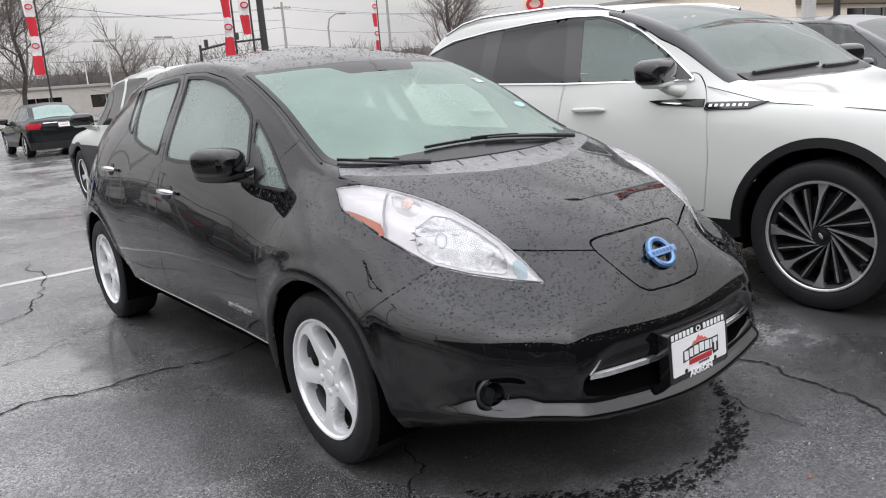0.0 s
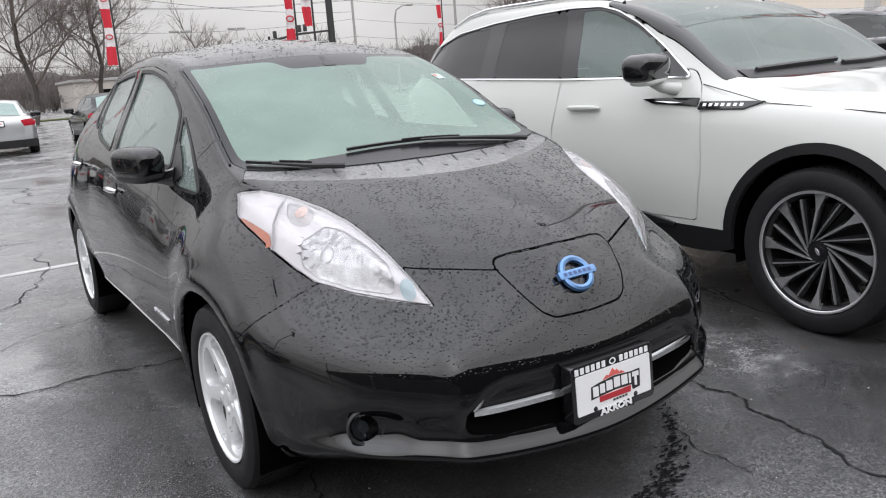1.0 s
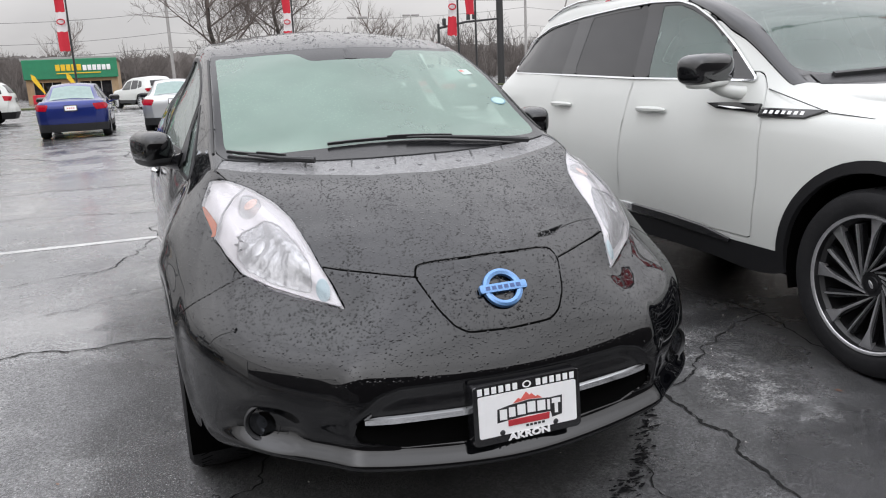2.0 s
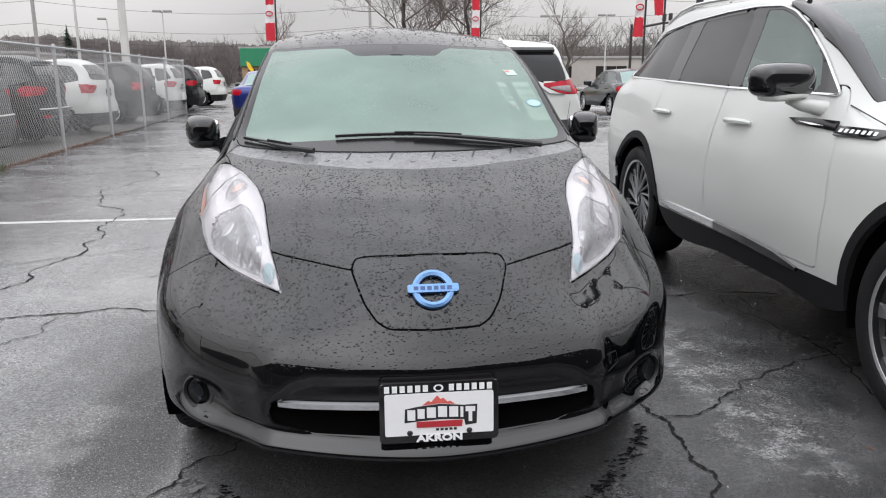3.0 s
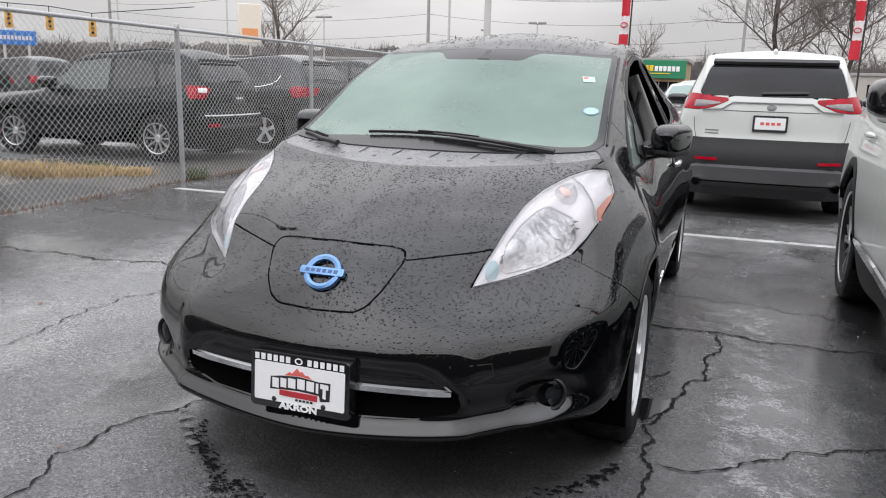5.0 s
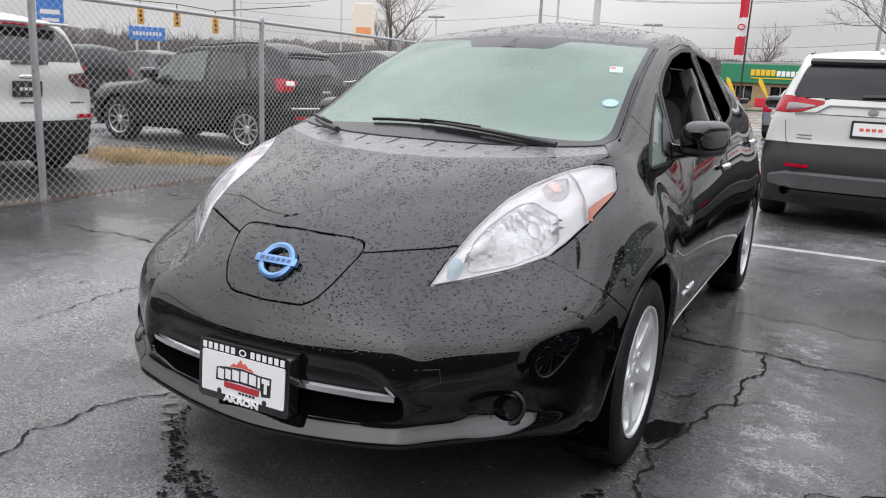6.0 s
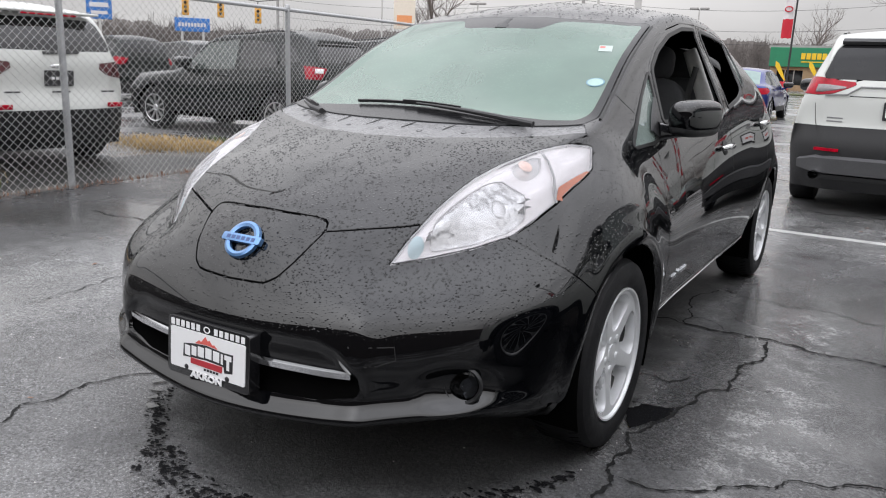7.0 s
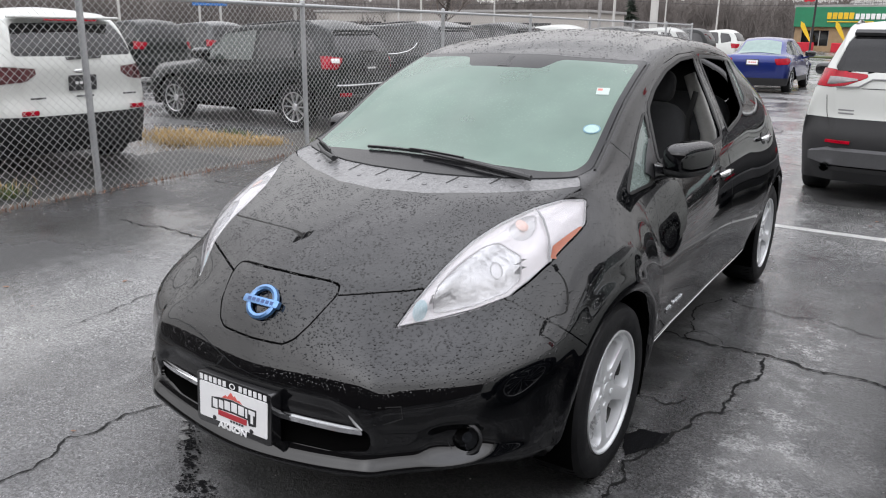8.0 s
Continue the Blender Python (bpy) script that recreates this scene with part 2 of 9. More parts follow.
CLEAR_LENS = glass("clear_lamp_lens", (0.96, 0.96, 0.97), 0.03, 0.25, 1.45, (0.78, 0.77, 0.79))
REFLECTOR = surface("lamp_reflector", (0.82, 0.79, 0.80), 0.25, 0.15, 0.12, 18, 60)
# flat black standing in for unlit depth in gaps, arches and the underbody
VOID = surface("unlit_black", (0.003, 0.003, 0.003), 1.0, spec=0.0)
DARK_MIRROR = surface("privacy_film", (0.006, 0.006, 0.007), 0.05)

# ---- lofted bodies: guide curves, panels cut along outlines ----
def hermite(P, counts):
    """Smooth curves through P (k, m, 3) along its first axis, counts[i] samples in each span."""
    P = np.asarray(P, float)
    d = np.linalg.norm(np.diff(P, axis=0), axis=2, keepdims=True).clip(1e-4) ** 0.75
    sl = np.diff(P, axis=0) / d
    T = np.empty_like(P)
    T[1:-1] = (sl[:-1] * d[1:] + sl[1:] * d[:-1]) / (d[1:] + d[:-1])
    T[0], T[-1] = 1.5 * sl[0] - 0.5 * T[1], 1.5 * sl[-1] - 0.5 * T[-2]
    out = []
    for i, n in enumerate(counts):
        for j in range(n + (i == len(counts) - 1)):
            t = j / n
            h = (2 * t**3 - 3 * t**2 + 1, t**3 - 2 * t**2 + t, -2 * t**3 + 3 * t**2, t**3 - t**2)
            out.append(h[0] * P[i] + h[1] * d[i] * T[i] + h[2] * P[i + 1] + h[3] * d[i] * T[i + 1])
    return np.array(out)


class Shell:
    """Quads on a surface: V, N (points and normals), F (quads by index)."""

    def __init__(self, V, N, F):
        self.V, self.N, self.F = V, N, F

    @staticmethod
    def loft(rows, step=0.025, across=(14, 8, 10, 8), shape=None):
        """rows: the guide curves of one half, from the middle line down to the sill; mirrored. shape: presses or raises parts of the surface."""
        G = np.array(rows, float)
        seg = np.linalg.norm(np.diff(G, axis=1), axis=2).max(0)
        counts = [max(2, int(math.ceil(s / step))) for s in seg]
        A = hermite(G.transpose(1, 0, 2), counts)
        M = A[:, ::-1].copy()
        M[:, :, 0] *= -1
        full = np.concatenate([M, A[:, 1:]], 1)
        cnt = list(across[: G.shape[0] - 1])
        S = hermite(full.transpose(1, 0, 2), cnt[::-1] + cnt)
        a, b = S.shape[:2]

        def normals(S):
            N = np.cross(np.gradient(S, axis=1), np.gradient(S, axis=0))
            N /= np.linalg.norm(N, axis=2, keepdims=True).clip(1e-9)
            mid = np.array([0, S[:, :, 1].mean(), 0.7])
            return -N if ((S - mid) * N).sum(2).mean() < 0 else N

        N = normals(S)
        if shape:
            S = S + N * shape(S.reshape(-1, 3)).reshape(a, b, 1)
            N = normals(S)
        i, j = np.meshgrid(np.arange(a - 1), np.arange(b - 1), indexing="ij")
        k = (i * b + j).ravel()
        F = np.stack([k, k + 1, k + b + 1, k + b], 1)
        V, N = S.reshape(-1, 3), N.reshape(-1, 3)
        n = np.cross(V[F[:, 1]] - V[F[:, 0]], V[F[:, 2]] - V[F[:, 0]])
        if (n * N[F[:, 0]]).sum(1).mean() < 0:
            F = F[:, ::-1]
        return Shell(V, N, F)

    def split(self, axes, outline, side=0, gap=0.003, where=None):
        """Cuts along an outline seen along one axis. axes: the two kept axes; side: 1 or -1 keeps to one sign of x.
        Returns (inside, outside), with a gap between them."""
        a, b = axes
        k = 3 - a - b
        Q = np.asarray(outline, float)
        P2 = self.V[:, [a, b]]
        lo, hi = Q.min(0) - 0.06, Q.max(0) + 0.06
        near = ((P2 > lo) & (P2 < hi)).all(1)
        C = self.V[self.F].mean(1)
        NF = self.N[self.F].mean(1)
        ok = ((C[:, [a, b]] > lo) & (C[:, [a, b]] < hi)).all(1)
        if side:
            ok &= C[:, 0] * side > 0
        if where is not None:
            ok &= where(C, NF)
        ins = np.zeros(len(self.F), bool)
        ins[ok] = inside_poly(C[ok][:, [a, b]], Q)
        if not ins.any():
            return Shell(self.V, self.N, self.F[:0]), self
        used_in, used_out = np.zeros(len(self.V), bool), np.zeros(len(self.V), bool)
        used_in[self.F[ins].ravel()] = True
        used_out[self.F[~ins].ravel()] = True
        edge = np.nonzero(used_in & used_out)[0]
        p = P2[edge]
        c = closest_on(p, Q)
        Vi, Vo = self.V.copy(), self.V.copy()
        n = self.N[edge]
        cen = inside_poly(p, Q)
        dirv = c - p
        ln = np.linalg.norm(dirv, axis=1, keepdims=True)
        inward = np.where(cen[:, None], -dirv, dirv) / ln.clip(1e-6)
        for V, s in ((Vi, gap / 2), (Vo, -gap / 2)):
            d = dirv + inward * s
            t = np.zeros((len(edge), 3))
            t[:, a], t[:, b] = d[:, 0], d[:, 1]
            nk = np.where(np.abs(n[:, k]) < 0.12, np.sign(n[:, k] + 1e-9) * 0.12, n[:, k])
            t[:, k] = (-(n[:, a] * d[:, 0] + n[:, b] * d[:, 1]) / nk).clip(-0.03, 0.03)
            V[edge] += t
        return Shell(Vi, self.N, self.F[ins]), Shell(Vo, self.N, self.F[~ins])

    def pick(self, keep):
        C = self.V[self.F].mean(1)
        m = keep(C, self.N[self.F].mean(1))
        return Shell(self.V, self.N, self.F[m]), Shell(self.V, self.N, self.F[~m])

    def islands(self):
        """The separate pieces of the shell."""
        mark = np.arange(len(self.V))
        while True:
            low = mark[self.F].min(1)
            nxt = mark.copy()
            np.minimum.at(nxt, self.F.ravel(), np.repeat(low, 4))
            if (nxt == mark).all():
                break
            mark = nxt
        root = mark[self.F[:, 0]]
        return [Shell(self.V, self.N, self.F[root == r]) for r in np.unique(root)]

    def mesh(self, name, lift=0.0, rim=0.012):
        """A mesh of the shell, its open edges turned inwards by rim."""
        if not len(self.F):
            return bpy.data.meshes.new(name)
        used, inv = np.unique(self.F.ravel(), return_inverse=True)
        V = self.V[used] + self.N[used] * lift
        N = self.N[used]
        F = inv.reshape(self.F.shape)
        faces = F.tolist()
        norm = N
        if rim:
            e = np.concatenate([F[:, [i, (i + 1) % 4]] for i in range(4)])
            key = np.sort(e, 1)
            _, idx, cnt = np.unique(key, axis=0, return_index=True, return_counts=True)
            e = e[idx[cnt == 1]]
            bv, binv = np.unique(e.ravel(), return_inverse=True)
            base = len(V)
            V = np.concatenate([V, V[bv] - N[bv] * rim])
            norm = np.concatenate([N, N[bv]])
            be = binv.reshape(-1, 2) + base
            faces += [[e[i, 1], e[i, 0], be[i, 0], be[i, 1]] for i in range(len(e))]
        me = bpy.data.meshes.new(name)
        me.from_pydata(V.tolist(), [], faces)
        me.polygons.foreach_set("use_smooth", [True] * len(faces))
        me.normals_split_custom_set_from_vertices(norm.tolist())
        me.update()
        return me


def inside_poly(P, Q):
    x, y = P[:, 0], P[:, 1]
    r = np.zeros(len(P), bool)
    for (x0, y0), (x1, y1) in zip(Q, np.roll(Q, -1, 0)):
        if y0 != y1:
            r ^= ((y0 > y) != (y1 > y)) & (x < (x1 - x0) * (y - y0) / (y1 - y0) + x0)
    return r


def closest_on(P, Q):
    best, bd = P.copy(), np.full(len(P), 1e9)
    for q0, q1 in zip(Q, np.roll(Q, -1, 0)):
        d = q1 - q0
        t = (((P - q0) @ d) / max(d @ d, 1e-12)).clip(0, 1)
        c = q0 + t[:, None] * d
        dist = ((P - c) ** 2).sum(1)
        m = dist < bd
        best[m], bd[m] = c[m], dist[m]
    return best


def rounded(points, r=0.03, n=4):
    """An outline with its corners rounded."""
    P = [np.array(p, float) for p in points]
    out = []
    for i, p in enumerate(P):
        a, b = P[i - 1] - p, P[(i + 1) % len(P)] - p
        la, lb = np.linalg.norm(a), np.linalg.norm(b)
        k = min(r, la * 0.45, lb * 0.45)
        s, e = p + a / la * k, p + b / lb * k
        for j in range(n + 1):
            t = j / n
            out.append((1 - t) ** 2 * s + 2 * t * (1 - t) * p + t * t * e)
    return np.array(out)


def ring(y, z, r, n=48):
    return np.array([(y + r * math.cos(2 * math.pi * i / n), z + r * math.sin(2 * math.pi * i / n)) for i in range(n)])



# guide curves of the hatchback, front lip to rear lip: middle line, top edge, belt, side, lower edge
HATCH_MID = [(0, -0.80, 0.235), (0, -0.925, 0.258), (0, -0.952, 0.275), (0, -0.922, 0.324), (0, -0.935, 0.47), (0, -0.875, 0.605), (0, -0.755, 0.765), (0, -0.55, 0.88), (0, -0.25, 0.98), (0, -0.05, 1.03),
             (0, 0.16, 1.11), (0, 0.50, 1.275), (0, 0.83, 1.435), (0, 1.30, 1.53), (0, 2.0, 1.545), (0, 2.7, 1.51), (0, 3.12, 1.44), (0, 3.32, 1.08), (0, 3.47, 0.72), (0, 3.40, 0.28)]
HATCH_TOP = [(0.43, -0.74, 0.25), (0.462, -0.868, 0.294), (0.471, -0.893, 0.311), (0.463, -0.866, 0.360), (0.475, -0.868, 0.46), (0.461, -0.838, 0.57), (0.43, -0.695, 0.69), (0.49, -0.56, 0.80), (0.59, -0.22, 0.935), (0.665, 0.06, 1.015),
             (0.665, 0.22, 1.06), (0.61, 0.63, 1.285), (0.58, 1.0, 1.42), (0.57, 1.40, 1.475), (0.55, 2.0, 1.475), (0.51, 2.65, 1.41), (0.46, 3.05, 1.33), (0.45, 3.28, 1.05), (0.45, 3.42, 0.70), (0.43, 3.36, 0.28)]
HATCH_BELT = [(0.64, -0.58, 0.255), (0.685, -0.705, 0.321), (0.694, -0.723, 0.337), (0.687, -0.702, 0.384), (0.70, -0.695, 0.46), (0.700, -0.668, 0.58), (0.69, -0.46, 0.73), (0.715, -0.26, 0.84), (0.755, -0.03, 0.90), (0.765, 0.16, 0.93),
              (0.76, 0.36, 0.95), (0.79, 0.70, 0.96), (0.80, 1.0, 0.98), (0.815, 1.40, 1.0), (0.81, 2.0, 1.04), (0.775, 2.62, 1.11), (0.69, 3.03, 1.08), (0.65, 3.24, 0.93), (0.65, 3.36, 0.62), (0.62, 3.30, 0.28)]
HATCH_SIDE = [(0.75, -0.45, 0.24), (0.797, -0.523, 0.31), (0.803, -0.527, 0.338), (0.806, -0.520, 0.366), (0.82, -0.48, 0.46), (0.827, -0.455, 0.58), (0.827, -0.288, 0.69), (0.84, -0.12, 0.76), (0.86, 0.03, 0.79), (0.87, 0.22, 0.76),
              (0.875, 0.42, 0.66), (0.88, 0.70, 0.62), (0.885, 1.0, 0.62), (0.885, 1.40, 0.62), (0.885, 2.0, 0.66), (0.885, 2.66, 0.76), (0.84, 3.06, 0.66), (0.80, 3.20, 0.58), (0.77, 3.28, 0.46), (0.74, 3.24, 0.28)]
HATCH_SILL = [(0.79, -0.335, 0.24), (0.828, -0.352, 0.30), (0.836, -0.352, 0.33), (0.842, -0.348, 0.366), (0.855, -0.33, 0.46), (0.86, -0.28, 0.56), (0.87, -0.17, 0.64), (0.88, -0.05, 0.675), (0.885, 0.06, 0.675), (0.88, 0.24, 0.60),
              (0.845, 0.40, 0.25), (0.838, 0.70, 0.24), (0.836, 1.0, 0.24), (0.836, 1.40, 0.24), (0.845, 2.0, 0.25), (0.885, 2.68, 0.68), (0.85, 3.07, 0.40), (0.81, 3.20, 0.30), (0.78, 3.24, 0.26), (0.76, 3.20, 0.26)]
HATCH = [HATCH_MID, HATCH_TOP, HATCH_BELT, HATCH_SIDE, HATCH_SILL]



def with_edges(rows):
    """Adds a row on each side of the top edge, so that screens stay flat and the rail turns tightly."""
    mid, top, belt, side, sill = [np.array(r, float) for r in rows]
    u = 0.84
    inner = np.stack([top[:, 0] * u, mid[:, 1] + (top[:, 1] - mid[:, 1]) * u * u, mid[:, 2] + (top[:, 2] - mid[:, 2]) * u * u], 1)
    outer = top + (belt - top) * 0.22
    return [mid, inner, top, outer, belt, side, sill]




def car_guides(W, H, L, WB, fo, lip=0.22, grille_z=0.72, hood_z=(0.95, 1.08), cowl_y=0.55, roof=((1.35, 0.97), (2.1, 1.0), (3.0, 0.985)), glass_z=1.10, tail=0.10, belt=(1.0, 1.12),
               rail=0.66, sill=0.30, arch=0.40, ends=0.16, glass_y=0.0, tail_z=0.82, bulge=0.03):
    """Guide curves of a car of given size: front axle at y = 0, front towards -y. roof: (y, part of the height) of its front, middle and back."""
    h, yf, yr = W / 2, -fo, L - fo
    (ra, za), (rm, zm), (rb, zb) = [(y, z * H) for y, z in roof]
    gy = glass_y or yr - tail
    mid = [(yf + 0.10, lip), (yf + 0.01, 0.36), (yf, 0.56), (yf + 0.03, grille_z), (yf + 0.14, hood_z[0] - 0.04), (yf + 0.5, hood_z[0] + 0.03), (cowl_y, hood_z[1]), ((cowl_y + ra) / 2, (hood_z[1] + za) / 2 + bulge),
           (ra, za), (rm, zm), (rb, zb), (gy, glass_z), (yr - 0.05, tail_z), (yr, 0.62), (yr - 0.01, 0.45), (yr - 0.10, lip)]
    k = len(mid)
    sx = [0.55, 0.58, 0.60, 0.60, 0.62, 0.70, 0.80, 0.76, rail + 0.02, rail, rail - 0.04, rail - 0.02, 0.66, 0.66, 0.64, 0.60]
    dy = [ends * v for v in (0.5, 0.5, 0.5, 0.5, 0.45, 0.3, 0.2, 0.35, 0.3, 0, -0.15, -0.35, -0.35, -0.35, -0.35, -0.35)]
    dz = [0, 0, 0, -0.01, -0.02, -0.03, -0.03, -0.03, -0.035, -0.05, -0.055, -0.02, 0, 0, 0, 0]
    top = [(h * sx[i], mid[i][0] + dy[i], mid[i][1] + dz[i]) for i in range(k)]
    bz = [lip, 0.36, 0.55, grille_z - 0.02, hood_z[0] - 0.12, hood_z[0] - 0.07, belt[0] - 0.03, belt[0], belt[0] + 0.02, (belt[0] + belt[1]) / 2, belt[1], min(belt[1], glass_z) - 0.02, tail_z - 0.03, 0.62, 0.45, lip]
    bx = [0.78, 0.82, 0.84, 0.84, 0.86, 0.90, 0.92, 0.925, 0.93, 0.93, 0.90, 0.86, 0.86, 0.86, 0.85, 0.80]
    by = [mid[i][0] + ends * v for i, v in enumerate((1.6, 1.6, 1.6, 1.6, 1.6, 1.0, 0.5, 0.3, 0.2, 0, -0.3, -1.2, -1.2, -1.2, -1.2, -1.2))]
    belt_row = [(h * bx[i], by[i], bz[i]) for i in range(k)]
    zs = [lip, 0.36, 0.54, 0.62, 0.68, 0.70, 0.70, 0.70, 0.70, 0.72, 0.74, 0.70, 0.64, 0.56, 0.44, lip]
    xs = [0.90, 0.94, 0.955, 0.96, 0.97, 0.985, 0.99, 1.0, 1.0, 1.0, 0.99, 0.965, 0.96, 0.955, 0.94, 0.90]
    ys = [yf + ends * 2.4] * 4 + [yf + ends * 2.6, yf + 0.62, cowl_y, (cowl_y + ra) / 2, ra, rm, rb - 0.1] + [yr - ends * 2.2] * 5
    ys[10] = min(ys[10], yr - ends * 2.2 - 0.25)
    side = [(h * xs[i], ys[i], zs[i]) for i in range(k)]
    yl = [-arch - 0.02] * 3 + [-arch * 0.9, -arch * 0.6, -arch * 0.1, cowl_y, (cowl_y + ra) / 2, ra, rm, WB - arch * 0.6, WB + arch * 0.6] + [WB + arch + 0.03] * 4
    zl = [lip + 0.02, 0.36, 0.50, 0.56, 0.60, 0.62, sill, sill, sill, sill, 0.6, 0.6, 0.56, 0.50, 0.42, lip + 0.02]
    xl = [0.92, 0.95, 0.97, 0.98, 0.985, 0.99, 0.97, 0.97, 0.97, 0.97, 0.99, 0.985, 0.98, 0.97, 0.96, 0.92]
    if cowl_y < arch + 0.02:
        yl[6] = arch + 0.03
    sill_row = [(h * xl[i], yl[i], zl[i]) for i in range(k)]
    return [[(0, y, z) for y, z in mid], top, belt_row, side, sill_row]

# ---- things and parts ----


def put(name, me, material, parent=None, label="", at=None):
    ob = new(name, me)
    if material:
        if isinstance(material, (list, tuple)):
            for m in material:
                me.materials.append(m)
        elif not me.materials:
            me.materials.append(material)
    if parent:
        ob.parent = parent
    if at is not None:
        ob.matrix_basis = at
    if label:
        ob["label"] = label
    return ob


def part(name, bm, material, parent, label="", smooth=True):
    me = bpy.data.meshes.new(name)
    bm.normal_update()
    bm.to_mesh(me)
    bm.free()
    if smooth:
        me.polygons.foreach_set("use_smooth", [True] * len(me.polygons))
        me.set_sharp_from_angle(angle=radians(38))
    return put(name, me, material, parent, label)


def thing(name, label, category, group="", kind="", at=None):
    ob = new(name)
    ob.empty_display_size = 0.1
    if at is not None:
        ob.matrix_basis = at
    return tagged(ob, label, category, group, kind)


def box(bm, lo, hi, bevel=0.0, seg=1):
    lo, hi = Vector(lo), Vector(hi)
    r = bmesh.ops.create_cube(bm, size=1.0, matrix=Matrix.Translation((lo + hi) / 2) @ Matrix.Diagonal((*(hi - lo), 1)))
    if bevel:
        e = list({e for v in r["verts"] for e in v.link_edges})
        bmesh.ops.bevel(bm, geom=e, offset=bevel, segments=seg, affect="EDGES", profile=0.5)
    return bm


def lathe(bm, profile, m=None, n=40):
    """Turns a profile of (radius, height) about z."""
    m = m or Matrix()
    rings = []
    for r, h in profile:
        rings.append([bm.verts.new(m @ Vector((r * math.cos(2 * math.pi * i / n), r * math.sin(2 * math.pi * i / n), h))) for i in range(n)])
    for a, b in zip(rings, rings[1:]):
        for i in range(n):
            bm.faces.new((a[i], a[(i + 1) % n], b[(i + 1) % n], b[i]))
    return rings


def tube(bm, pts, radius, n=8, cap=True):
    """A round bar along points; radius: one number, or one for each point."""
    pts = [Vector(p) for p in pts]
    rad = radius if isinstance(radius, (list, tuple)) else [radius] * len(pts)
    rings, ref = [], Vector((0.31, 0.22, 0.92))
    for i, p in enumerate(pts):
        d = (pts[min(i + 1, len(pts) - 1)] - pts[max(i - 1, 0)]).normalized()
        u = d.cross(ref)
        if u.length < 0.05:
            u = d.cross(Vector((1, 0, 0)))
        u.normalize()
        v = d.cross(u)
        rings.append([bm.verts.new(p + (u * math.cos(2 * math.pi * k / n) + v * math.sin(2 * math.pi * k / n)) * rad[i]) for k in range(n)])
    for a, b in zip(rings, rings[1:]):
        for k in range(n):
            bm.faces.new((a[k], a[(k + 1) % n], b[(k + 1) % n], b[k]))
    if cap:
        bm.faces.new(rings[0][::-1])
        bm.faces.new(rings[-1])
    return rings


def slab(bm, outline, depth, m=None, bevel=0.0):
    """A plate of a flat outline (x, y), its back at z = 0 and its face at z = depth."""
    m = m or Matrix()
    top = [bm.verts.new(m @ Vector((x, y, depth))) for x, y in outline]
    bot = [bm.verts.new(m @ Vector((x, y, 0))) for x, y in outline]
    f = bm.faces.new(top)
    bm.faces.new(bot[::-1])
    for i in range(len(top)):
        j = (i + 1) % len(top)
        bm.faces.new((bot[i], bot[j], top[j], top[i]))
    if bevel:
        bmesh.ops.bevel(bm, geom=list(f.edges), offset=bevel, segments=2, affect="EDGES", profile=0.5)
    return bm



